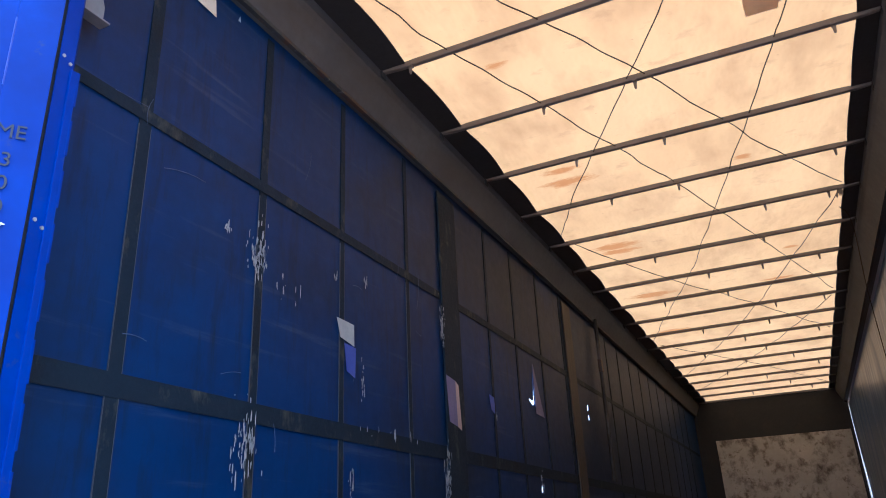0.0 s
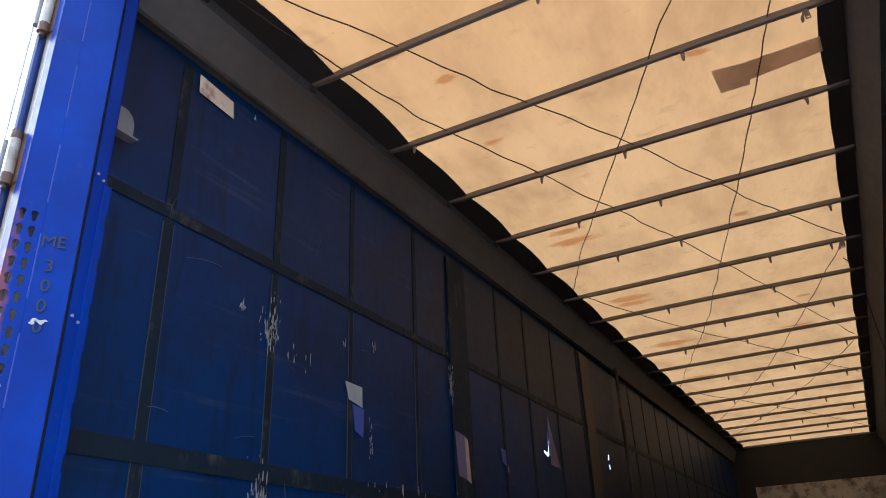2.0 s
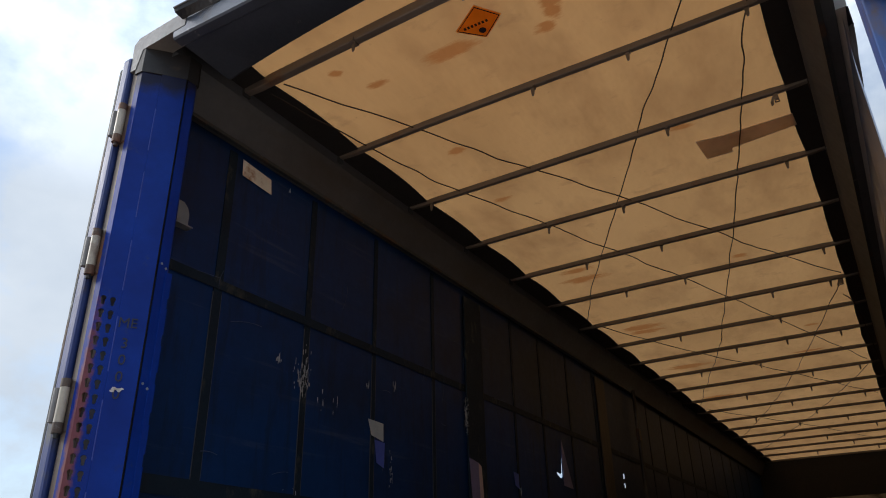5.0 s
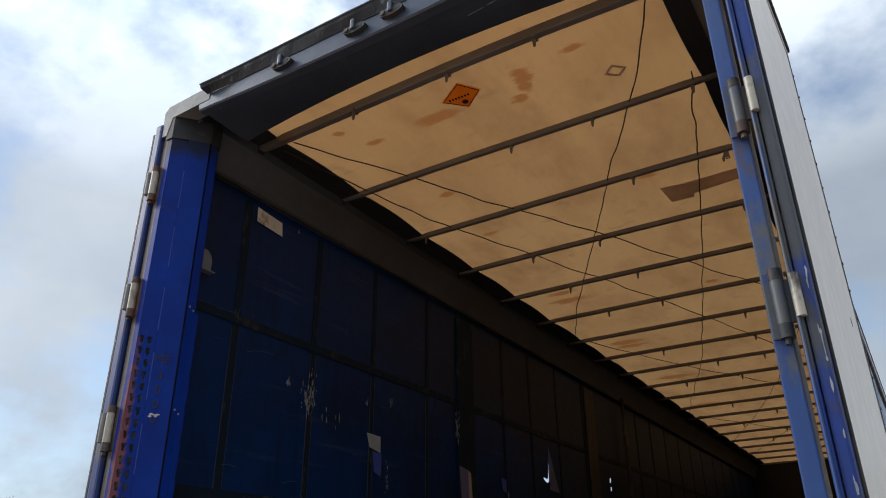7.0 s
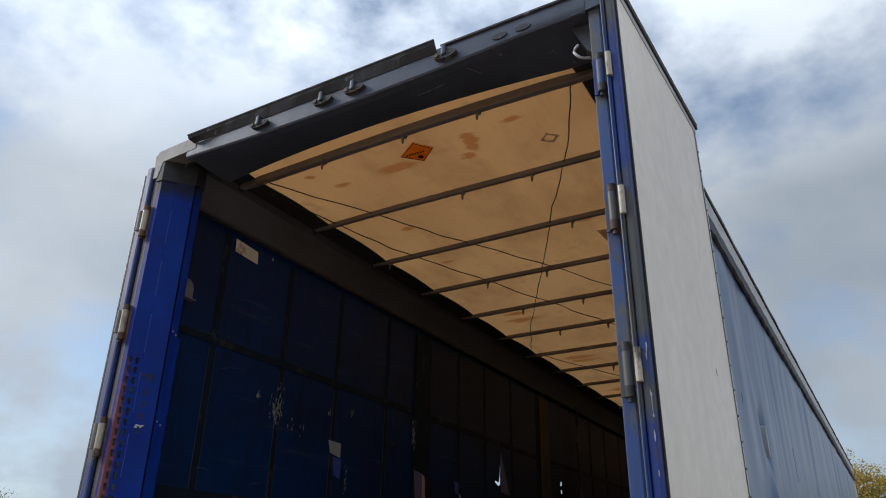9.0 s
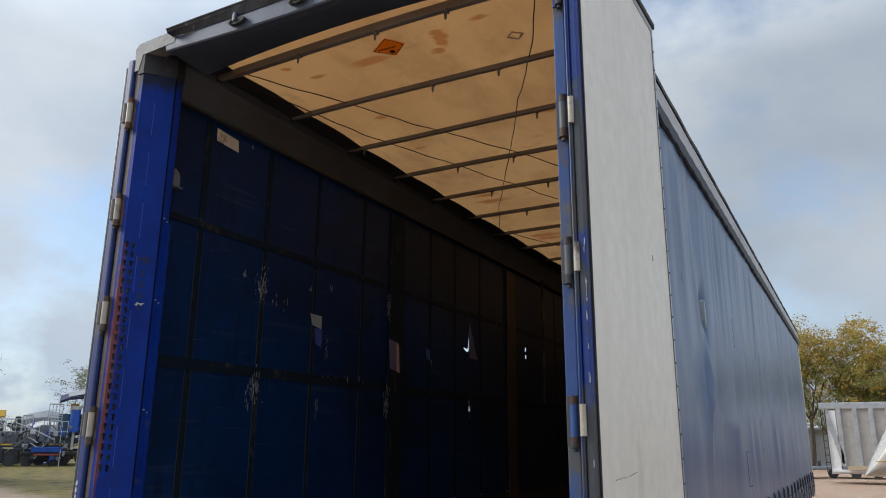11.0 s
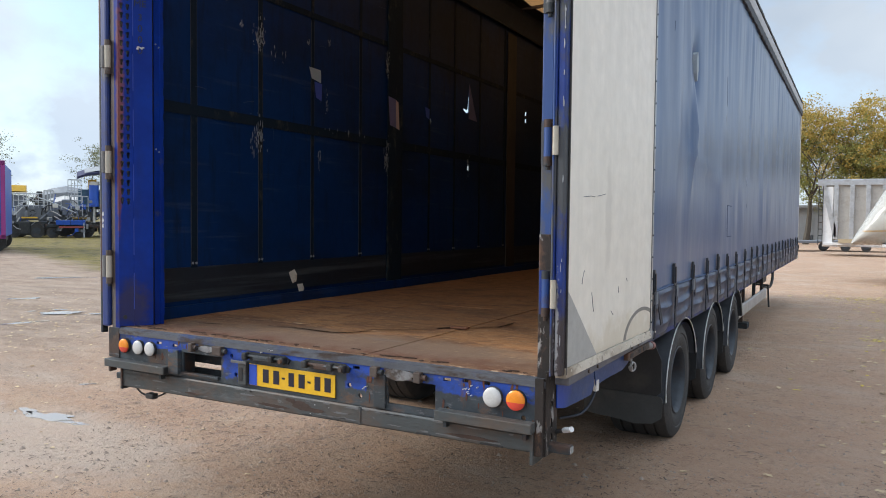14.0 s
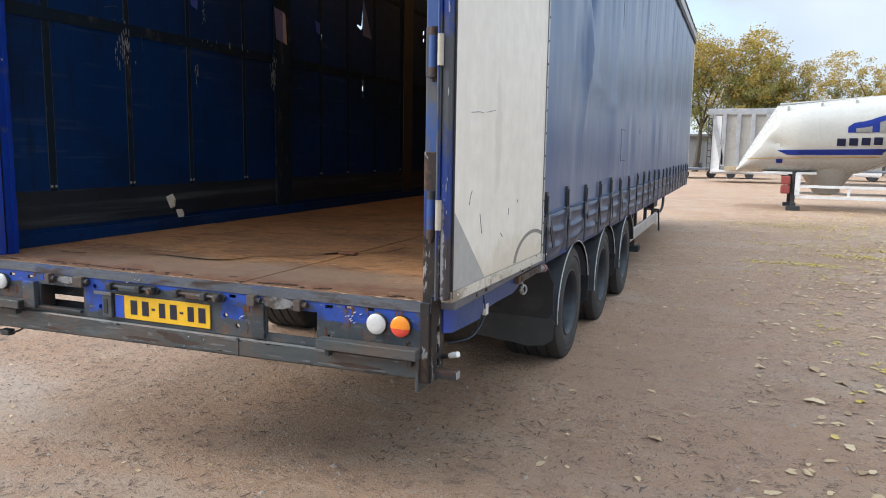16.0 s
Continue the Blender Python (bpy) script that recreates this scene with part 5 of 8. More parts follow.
part("post_flange", box(B(), -1.252, -1.216, -0.0165, -0.0125, FLOOR - 0.01, 3.86, 0.001), M_blue, postl)
for z in (2.94, 2.48, 1.9):
    for dy, dz in ((0.139, -0.012), (0.160, -0.026)):
        part("rivet", cyl(B(), (-1.110, dy, z + dz), (-1.1045, dy, z + dz), 0.0048, 10), M_galv, postl)
bm = B()
extrude_poly(bm, [(0.185, 3.165), (0.300, 3.165), (0.300, 3.235), (0.290, 3.262), (0.268, 3.280), (0.185, 3.285)], -1.205, -1.199, "x")
box(bm, -1.206, -1.165, 0.185, 0.300, 3.160, 3.166, 0.001)
part("edge_bracket", bm, M_mach_grey, postl, "bent grey steel bracket behind the post")
bm = B()                                   # notched closing strip along the post's inner edge
box(bm, -1.110, -1.103, 0.164, 0.186, FLOOR, 2.90, 0.002)
for k in range(14):
    box(bm, -1.112, -1.1025, 0.182, 0.190, FLOOR + 0.05 + k * 0.142, FLOOR + 0.15 + k * 0.142, 0.001)
part("edge_strip", bm, M_blue, postl, "notched blue closing strip")
FACE = Matrix(((0.618, 0, 0.786, 0), (0.786, 0, -0.618, 0), (0, 1, 0, 0), (0, 0, 0, 1)))
rnd = random.Random(8)
bm = B()
for k in range(9):
    extrude_poly(bm, blob(rnd.uniform(-0.014, 0.014), rnd.uniform(-0.008, 0.008), 0.008, 0.004, 7, 0.5, rnd), 0.0, 0.0008, "z")
bmesh.ops.transform(bm, matrix=Matrix.Translation((-1.144, 0.068, 2.435)) @ FACE @ Matrix.Translation((0, 0, 0.002)), verts=bm.verts)
part("paint_chip", bm, M_flake, postl, "chipped white patch in the blue paint")
for words, z in (("ME", 2.66), ("3", 2.585), ("0", 2.525), ("0", 2.465), ("0", 2.405)):
    lettering("marker_writing", words, 0.052, Matrix.Translation((-1.144, 0.068, z)) @ FACE @ Matrix.Translation((0, 0, 0.0018)), postl, M_ink)

# added head block, coloured black where the header shades the post
bm = B()
extrude_poly(bm, [(-1.262, -0.022), (-1.217, -0.022), (-1.168, 0.036), (-1.105, 0.120), (-1.104, 0.172), (-1.110, 0.184), (-1.252, 0.195)], 3.775, 3.897, "z")
part("post_head", bm, M_head_shade, postl, "rusty head of the post, black for the shade under the header")
postr = part("rear_post", box(B(), 1.246, 1.292, 0.0, 0.10, FLOOR, 3.94, 0.004), M_post, T, "blue rear post worn to grey steel")
part("rusted_foot", box(B(), 1.2435, 1.2945, -0.003, 0.103, 0.88, 1.46, 0.004), M_foot, postr, "blackened rusty foot of the post")


# doors folded back along the sides, with hinges
def hinge(x, z, parent, s, half, light):
    h = part("hinge", cyl(B(), (x, -0.03, z - half), (x, -0.03, z + half), 0.0165 if s > 0 else 0.0165, 16), M_post if s > 0 else M_hinge_pale, parent, "steel barrel hinge", True)
    for a, b in ((half, half + 0.03), (-half - 0.035, -half)):
        part("knuckle", cyl(B(), (x, -0.03, z + a), (x, -0.03, z + b), 0.0172, 16), M_steel_dark if s > 0 else M_steel_rust, h, "", True)
    part("pin_end", cyl(B(), (x, -0.03, z - half - 0.05), (x, -0.03, z - half - 0.035), 0.009, 10), M_steel_dark, h)
    part("leaf", box(B(), *sorted((x - s * (0.034 if s > 0 else 0.06), x - s * 0.005)), -0.016, -0.006, z - half - 0.03, z + half + 0.03, 0.002), M_blue_worn if s > 0 else M_steel_rust, h)
    xo = x + s * (0.042 if s > 0 else 0.030)
    part("door_barrel", cyl(B(), (xo, -0.062 if s > 0 else -0.036, z - half * 0.95), (xo, -0.062 if s > 0 else -0.036, z + half * 1.0), 0.0115 if s > 0 else 0.013, 14), M_hinge_pale if light else M_cap, h, "pale worn hinge barrel", True)
    part("leaf", box(B(), *sorted((x + s * 0.012, xo)), -0.034, -0.026, z - half, z + half, 0.002), M_steel_dark, h)


HZ = (3.535, 2.96, 2.385, 1.81, 1.235)
DR0, DR1, DX0, DX1, DZ0, DZ1 = -0.045, 1.165, 1.326, 1.368, 0.925, 3.945
door = part("rear_door", box(B(), DX0, DX1 - 0.004, DR0 + 0.03, DR1 - 0.012, DZ0 + 0.03, DZ1 - 0.02), M_door, T, "off-white inner face of the open rear door, stained and scuffed")
part("door_skin", box(B(), DX1 - 0.004, DX1 - 0.001, DR0 + 0.03, DR1 - 0.03, DZ0 + 0.04, DZ1 - 0.035), M_door, door)
part("edge_profile", box(B(), DX0 - 0.004, DX1 + 0.002, DR1 - 0.030, DR1, DZ0, DZ1, 0.003), M_alu, door, "riveted aluminium edge profile")
part("edge_line", box(B(), DX1 + 0.0015, DX1 + 0.003, DR1 - 0.033, DR1 - 0.0295, DZ0, DZ1 - 0.03), M_black_strip, door)
part("edge_profile", box(B(), DX0, DX1 + 0.0015, DR0 + 0.02, DR1, DZ0 - 0.012, DZ0 + 0.028, 0.001), M_door_low, door, "scuffed aluminium bottom profile")
part("edge_profile", box(B(), DX0, DX1 + 0.003, DR0 + 0.02, DR1, DZ1 - 0.035, DZ1, 0.003), M_alu, door)
part("top_seal", box(B(), DX0 - 0.02, DX1 + 0.012, DR0, DR1 + 0.02, DZ1, DZ1 + 0.035, 0.006), M_rubber, door, "black rubber top seal")
part("seal", box(B(), DX1 - 0.006, DX1 + 0.003, DR0 + 0.021, DR0 + 0.03, DZ0, DZ1, 0.005), M_rubber, door, "black rubber door seal")
part("door_edge", box(B(), DX0 + 0.006, DX1 - 0.005, DR0 - 0.012, DR0 + 0.03, DZ0, DZ1, 0.008), M_blue_worn, door, "blue painted hinge edge")
part("edge_rod", box(B(), DX0 - 0.012, DX0 + 0.004, DR0 - 0.016, DR0 + 0.02, DZ0, DZ1, 0.005), M_blue_worn, door)
part("edge_bead", cyl(B(), (DX0 - 0.006, DR0 - 0.018, DZ0), (DX0 - 0.006, DR0 - 0.018, DZ1), 0.004, 8), M_post, door)
for k in range(26):
    z = DZ0 + 0.07 + k * 0.112
    part("rivet", cyl(B(), (DX1 + 0.001, DR1 - 0.015, z), (DX1 + 0.005, DR1 - 0.015, z), 0.005, 8), M_steel_dark, door)
for k in range(13):
    y = DR0 + 0.07 + k * 0.1
    part("rivet", cyl(B(), (DX1 + 0.003, y, DZ0 + 0.012), (DX1 + 0.0055, y, DZ0 + 0.012), 0.0045, 8), M_door, door)
# grey wedge and scuffs on the door
bm = B()
extrude_poly(bm, [(DR0 + 0.035, DZ0 + 0.03), (0.32, DZ0 + 0.03), (DR0 + 0.035, 1.245)], DX1 - 0.001, DX1 + 0.0005, "x")
part("bare_corner", bm, surf("grey_primer_panel", (0.40, 0.40, 0.38), (0.35, 0.35, 0.335), 3.0, (0.4, 0.6)), door, "grey unpainted corner of the panel")
bm = B()
for k in range(16):
    a0, a1 = radians(50 + k * 7.5), radians(50 + (k + 1) * 7.5)
    r0, r1 = 0.138, 0.155
    extrude_poly(bm, [(0.98 + 1.9 * r * math.cos(a), 0.935 + r * math.sin(a)) for r, a in ((r0, a0), (r1, a0), (r1, a1), (r0, a1))], DX1 - 0.001, DX1 + 0.0006, "x")
part("rub_mark", bm, surf("grey_rub_mark", (0.24, 0.23, 0.205), (0.19, 0.18, 0.16), 30.0, (0.5, 0.7)), door)
for pts in ([(0.14, 1.608), (0.22, 1.614), (0.27, 1.612)], [(0.30, 1.616), (0.40, 1.628)], [(0.16, 1.315), (0.142, 1.29), (0.135, 1.262)], [(0.25, 1.22), (0.268, 1.16), (0.275, 1.14)], [(0.85, 2.59), (0.853, 2.56)], [(0.60, 1.22), (0.602, 1.19)], [(0.72, 1.25), (0.73, 1.235)], [(0.5, 1.12), (0.53, 1.10)]):
    part("scratch", tube(B(), [(DX1 - 0.0002, y, z) for y, z in pts], 0.0012, 5), M_header, door)
for z in HZ:
    hinge(1.285, z, T, 1, 0.055, True)
bm = B()
rc = random.Random(91)
for k in range(20):
    z = rc.choice((rc.uniform(1.0, 1.75), rc.uniform(1.9, 2.6), rc.uniform(2.2, 2.35)))
    extrude_poly(bm, blob(DX1 - 0.012 + rc.uniform(-0.003, 0.002), z, rc.uniform(0.0008, 0.0022), rc.uniform(0.004, 0.022), 7, 0.4, rc), DR0 - 0.0135, DR0 - 0.0115)
tagged(part("paint_chip", bm, M_scuff, door, "pale chips along the painted edge"), kind="stuff")
door.matrix_world = pose(1.36, -0.04, 0, 0, 0, -1.7) @ pose(-1.36, 0.04, 0)

doorl = part("rear_door", box(B(), -1.372, -1.332, 0.0, 1.28, 0.90, 3.90), M_door, T, "open rear door folded along the far side")
part("door_edge", box(B(), -1.350, -1.298, -0.03, 0.0, 0.90, 3.88, 0.012), M_edge, doorl, "blue painted hinge edge")
part("edge_profile", box(B(), -1.368, -1.350, -0.026, 0.01, 0.86, 3.84, 0.005), M_steel_dark, doorl)
part("edge_bead", box(B(), -1.376, -1.369, -0.02, 0.01, 0.88, 3.83, 0.002), M_alu, doorl)
for z in HZ:
    hinge(-1.285, z, doorl, -1, 0.06, False)
bm = B()
for z in (1.46, 1.49, 1.525):
    extrude_poly(bm, blob(-1.335, z, 0.006, 0.012, 7, 0.4, rnd), -0.0315, -0.030, "y")
part("paint_chip", bm, M_flake, doorl)

# rear header with bent lip and latch keepers
bm = B()
prev = None
for k in range(25):
    x = -1.05 + k / 24 * 2.29
    zb = 3.838 + 0.027 * min(1.0, (x / 1.0) ** 2) + 0.002 * noise.noise(Vector((x * 5, 2, 0)))
    yi = 0.235 + 0.060 * min(1.1, x * x)
    cur = [bm.verts.new((x, y, z)) for y, z in ((-0.02, 3.957), (-0.022, 3.90), (-0.019, zb + 0.008), (-0.012, zb), (0.028, zb - 0.002), (0.040, zb + 0.012), (yi - 0.012, 3.864), (yi, 3.872), (yi, 3.957))]
    if prev:
        for a in range(9):
            bm.faces.new((prev[a], cur[a], cur[(a + 1) % 9], prev[(a + 1) % 9]))
    else:
        bm.faces.new(cur)
    prev = cur
bm.faces.new(list(reversed(prev)))
header = part("roof_header", bm, M_header, T, "dark blue-grey steel rear roof header, scratched underneath", True)
for pts in ([(0.36, 0.118), (0.44, 0.111)], [(0.46, 0.108), (0.52, 0.102)], [(0.66, 0.05), (0.70, 0.12)]):
    part("scratch", tube(B(), [(x, y, 3.8625 - 0.055 * (0.24 - y) * (1 - min(1, x * x))) for x, y in pts], 0.0012, 5), M_galv, header)
bm = B()
extrude_poly(bm, [(-1.295, 3.80), (-1.302, 3.945), (-1.275, 3.972), (-0.98, 3.985), (-0.98, 3.905), (-1.235, 3.895), (-1.262, 3.80)], -0.024, 0.06, "y")
part("corner_cap", bm, M_cap, header, "dented pale steel roof corner cap")
bm = B()
extrude_poly(bm, [(1.30, 3.875), (1.30, 3.945), (1.275, 3.972), (1.18, 3.975), (1.18, 3.866)], -0.018, 0.20, "y")
part("corner_cap", bm, M_header, header)
bm = B()
N = 60
top = []
rnd = random.Random(12)
for i in range(N + 1):
    x = -1.0 + i / N * 1.55
    top.append((x, 0.006 * noise.noise(Vector((x * 3.2, 0, 0))) + 0.003 * noise.noise(Vector((x * 14, 0, 5))) - 0.022 * max(0.0, (-0.80 - x) / 0.2) ** 1.6))
for (xa, da), (xb, db) in zip(top, top[1:]):
    vs = [bm.verts.new(q) for q in ((xa, -0.024, 3.932 - 0.5 * da), (xb, -0.024, 3.932 - 0.5 * db), (xb, -0.045 + db, 3.968 + db), (xa, -0.045 + da, 3.968 + da), (xa, -0.052 + da, 3.985 + da), (xb, -0.052 + db, 3.985 + db))]
    bm.faces.new((vs[0], vs[1], vs[2], vs[3]))
    bm.faces.new((vs[3], vs[2], vs[5], vs[4]))
bmesh.ops.remove_doubles(bm, verts=bm.verts, dist=0.0005)
bmesh.ops.solidify(bm, geom=bm.faces[:], thickness=0.004)
part("lip_edge", tube(B(), [(x, -0.054 + d, 3.986 + d) for x, d in top], 0.0035, 6), M_mach_grey, header)
part("roof_lip", bm, M_lip, header, "bent dark sheet lip along the roof edge")
for x in (-0.50, -0.09, 0.10, 0.60):
    bm = B()
    extrude_poly(bm, [(x + 0.058 * math.cos(a * math.tau / 18), 3.893 + 0.021 * math.sin(a * math.tau / 18)) for a in range(18)], -0.044, -0.020, "y")
    k = part("latch_keeper", bm, M_steel_dark, header, "grimy oval steel latch keeper")
    part("slot", box(B(), x + 0.008, x + 0.042, -0.0455, -0.040, 3.886, 3.901, 0.003), M_black_strip, k)
    part("lug", box(B(), x - 0.013, x + 0.009, -0.056, -0.02, 3.885, 3.936, 0.007), M_header, k)
    part("bolt", cyl(B(), (x - 0.038, -0.040, 3.893), (x - 0.038, -0.052, 3.893), 0.011, 8), M_steel_rust, k)

bm = B()
extrude_poly(bm, [(-0.021, 3.952), (-0.030, 3.957), (-0.030, 3.966), (-0.020, 3.966)], 0.57, 1.20, "x")
part("edge_strip", bm, M_lip, header)
for x in (0.86, 0.97):
    bm = B()
    extrude_poly(bm, [(x + 0.036 * math.cos(a * math.tau / 14), 3.897 + 0.015 * math.sin(a * math.tau / 14)) for a in range(14)], -0.026, -0.020, "y")
    part("bolt_plate", bm, M_lip, header, "grimy oval mark of a missing keeper")
part("rope_hook", tube(B(), smooth_path([(1.235, 0.02, 3.66), (1.205, -0.005, 3.655), (1.18, -0.01, 3.69), (1.195, 0.0, 3.725)], 6), 0.006, 6), M_galv, T, "small bent wire hook")

# roof: translucent sheet, black edge strips, bows, cords
bm = B()
nxr, nyr = 24, 130
rows = []
for j in range(nyr + 1):
    y = 0.215 + j / nyr * 13.315
    row = []
    for i in range(nxr + 1):
        u = i / nxr
        x0, x1 = -1.16, 1.16
        x = x0 + (x1 - x0) * u
        sag = 0.004 - 0.008 * math.sin(math.pi * ((y - 0.483) / 0.682 % 1.0)) + 0.006 * noise.noise(Vector((x * 2.5, y * 2.0, 0)))
        row.append(bm.verts.new((x, y, ROOF + sag)))
    rows.append(row)
for r0, r1 in zip(rows, rows[1:]):
    for i in range(nxr):
        bm.faces.new((r0[i], r0[i + 1], r1[i + 1], r1[i]))
tarp = part("roof_sheet", bm, M_tarp, T, "sun-lit tan roof tarpaulin with rust stains", True)


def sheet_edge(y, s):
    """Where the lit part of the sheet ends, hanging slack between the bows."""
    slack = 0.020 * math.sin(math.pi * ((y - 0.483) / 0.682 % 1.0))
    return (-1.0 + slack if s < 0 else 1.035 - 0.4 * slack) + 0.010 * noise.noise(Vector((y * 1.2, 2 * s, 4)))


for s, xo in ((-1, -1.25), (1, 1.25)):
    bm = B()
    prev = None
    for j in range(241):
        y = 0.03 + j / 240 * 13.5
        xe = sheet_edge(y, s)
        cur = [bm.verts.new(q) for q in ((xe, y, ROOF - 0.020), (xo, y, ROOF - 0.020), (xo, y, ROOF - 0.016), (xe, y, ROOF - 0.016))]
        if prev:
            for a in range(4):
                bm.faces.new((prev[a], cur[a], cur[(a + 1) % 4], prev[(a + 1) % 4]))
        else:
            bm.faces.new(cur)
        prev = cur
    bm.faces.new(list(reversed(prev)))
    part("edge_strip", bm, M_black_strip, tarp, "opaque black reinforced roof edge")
# tape, sticker, small squares
bm = B()
extrude_poly(bm, [(0.700, 2.098), (1.028, 2.088), (1.034, 2.204), (0.700, 2.245)], ROOF - 0.026, ROOF - 0.023, "z")
part("repair_tape", bm, M_tape, tarp, "grey brown repair tape")
bm = B()
extrude_poly(bm, [(0.549, 2.072), (0.712, 2.096), (0.698, 2.282), (0.560, 2.278)], ROOF - 0.030, ROOF - 0.027, "z")
part("repair_tape", bm, M_tape, tarp)
bm = B()
extrude_poly(bm, [(-0.100, 0.662), (0.040, 0.568), (0.112, 0.670), (-0.004, 0.762)], ROOF - 0.022, ROOF - 0.019, "z")
diamond = part("hazard_sticker", bm, M_diamond, tarp, "faded orange diamond warning sticker")
part("emblem", cyl(B(), (0.003, 0.712, ROOF - 0.0235), (0.003, 0.712, ROOF - 0.022), 0.016, 16), M_ink, diamond)
for k in range(7):
    a = -0.062 + k * 0.017
    bm = B()
    extrude_poly(bm, [(a, 0.662 + 0.02 * a), (a + 0.010, 0.662 + 0.02 * a), (a + 0.008, 0.676 + 0.02 * a), (a - 0.002, 0.676 + 0.02 * a)], ROOF - 0.0235, ROOF - 0.022, "z")
    part("text_bar", bm, M_ink, diamond)
part("border", sheet([(-0.094, 0.663), (0.038, 0.574), (0.106, 0.670), (-0.003, 0.756)], [[(-0.089, 0.663), (0.037, 0.579), (0.101, 0.670), (-0.003, 0.751)]], ROOF - 0.0235, ROOF - 0.022, "z"), M_ink, diamond)
part("repair_square", sheet([(0.654, 0.892), (0.705, 0.841), (0.761, 0.892), (0.71, 0.943)], [[(0.671, 0.892), (0.705, 0.858), (0.744, 0.892), (0.71, 0.926)]], ROOF - 0.02, ROOF - 0.018, "z"), M_tape, tarp)

BOWS = [0.468] + [0.483 + k * 0.682 for k in range(1, 20)]
HOOKS = {0: (-0.48, 0.503, 0.06), 1: (0.022, 0.482, 0.985), 2: (-0.975, 0.46), 3: (-0.51, -0.010, 0.93), 4: (0.022, -0.52), 5: (-0.46, 0.0, 0.96), 6: (0.51, 1.01, 0.93), 7: (-0.41, 0.46), 8: (-0.05, 0.41, 0.87), 9: (-0.56, 0.05), 10: (0.46, 0.92), 11: (-0.36, 0.36), 12: (0.05, 0.87), 13: (-0.51, 0.25), 14: (-0.05, 0.56), 15: (-0.36, 0.87), 16: (0.15,), 17: (0.46,), 18: (-0.15, 0.77)}
for k, y in enumerate(BOWS):
    big = 1.45 if k == 0 else 1.0
    bm = B()
    n = 24
    ring = []
    bow = random.Random(k).uniform(-0.006, 0.006)
    zb = 3.935 if k else 3.920
    for i in range(n + 1):                  # a shallow channel, its ends pressed flat and bent up to the rail
        u = i / n
        x = -1.145 + u * 2.30
        e = max(0.0, 1 - min(u, 1 - u) / 0.07)
        z = zb + 0.004 * math.sin(math.pi * u) + 0.012 * e * e
        yy = y + bow * math.sin(math.pi * u * 2) - (0.020 * math.sin(math.pi * u) if k == 0 else 0)
        w, h = 0.0135 * big, 0.031 * big * (1 - 0.6 * e)
        ring.append([bm.verts.new((x, yy + a * w, z + b * h)) for a, b in ((-1, 0.10), (-0.8, 0), (0.8, 0), (1, 0.10), (1, 1), (-1, 1))])
    for r0, r1 in zip(ring, ring[1:]):
        for q in range(6):
            bm.faces.new((r0[q], r0[(q + 1) % 6], r1[(q + 1) % 6], r1[q]))
    bm.faces.new(ring[0])
    bm.faces.new(list(reversed(ring[-1])))
    bow_ob = part("roof_bow", bm, M_bow, T, "grey steel roof bow across the load space")
    for x in HOOKS.get(k, ()):
        bm = B()
        yh = y - (0.018 if k == 0 else 0)
        box(bm, x - 0.010, x + 0.010, yh - 0.0155 * big, yh + 0.0155 * big, zb - 0.004, zb + 0.012 * big, 0.002)
        extrude_poly(bm, [(x - 0.010, zb), (x - 0.007, zb - 0.038), (x - 0.004, zb - 0.050), (x + 0.004, zb - 0.050), (x + 0.007, zb - 0.038), (x + 0.010, zb)], yh - 0.006, yh - 0.003, "y")
        part("bow_hook", bm, M_bow, bow_ob)
    if k in (2, 6):                         # a split leaf hook with a small eye
        x = 0.985 if k == 2 else 1.0
        bm = sheet([(x - 0.012, zb), (x - 0.010, zb - 0.052), (x + 0.012, zb - 0.052), (x + 0.008, zb)], [rect(x - 0.005, x + 0.007, zb - 0.047, zb - 0.040)], y - 0.008, y - 0.005, "y")
        extrude_poly(bm, [(x - 0.012, zb), (x - 0.030, zb - 0.040), (x - 0.028, zb - 0.062), (x - 0.018, zb - 0.058), (x - 0.006, zb)], y - 0.004, y - 0.001, "y")
        part("leaf_hook", bm, M_bow, bow_ob, "split flat steel hook")
    for x in (-1.15, 1.155):
        part("bow_foot", box(B(), x - 0.025, x + 0.025, y - 0.022, y + 0.022, 3.915, 3.952, 0.004), M_steel_dark, bow_ob)

CZ = 3.957
CORDS = [[(-0.947, 0.527), (-0.645, 1.149), (-0.318, 1.815), (0.059, 2.538), (0.581, 3.685), (1.025, 4.501)],
         [(-1.05, 0.547), (-0.93, 1.223), (-0.748, 1.896), (-0.495, 2.566), (-0.272, 3.201), (0.029, 4.035), (0.571, 5.757), (1, 7.159)],
         [(1.01, 0.465), (0.669, 1.181), (0.445, 1.572), (0.244, 1.965), (-0.115, 2.649), (-0.652, 3.673), (-0.978, 4.391)],
         [(1.0, 1.09), (0.985, 1.2), (0.925, 1.38), (0.888, 1.63), (0.815, 1.92), (0.655, 2.594), (0.43, 3.509), (0.009, 5.095), (-0.201, 5.894), (-0.72, 7.43), (-0.999, 8.337)],
         [(-0.978, 4.545), (-0.435, 5.877), (0.231, 7.21), (1, 8.85)], [(1, 4.647), (0.488, 6.595), (-0.127, 8.543), (-0.947, 10.695)], [(1, 7.415), (0.18, 9.67), (-0.947, 12.13)], [(-0.947, 8.543), (0.078, 10.49), (1, 12.643)]]
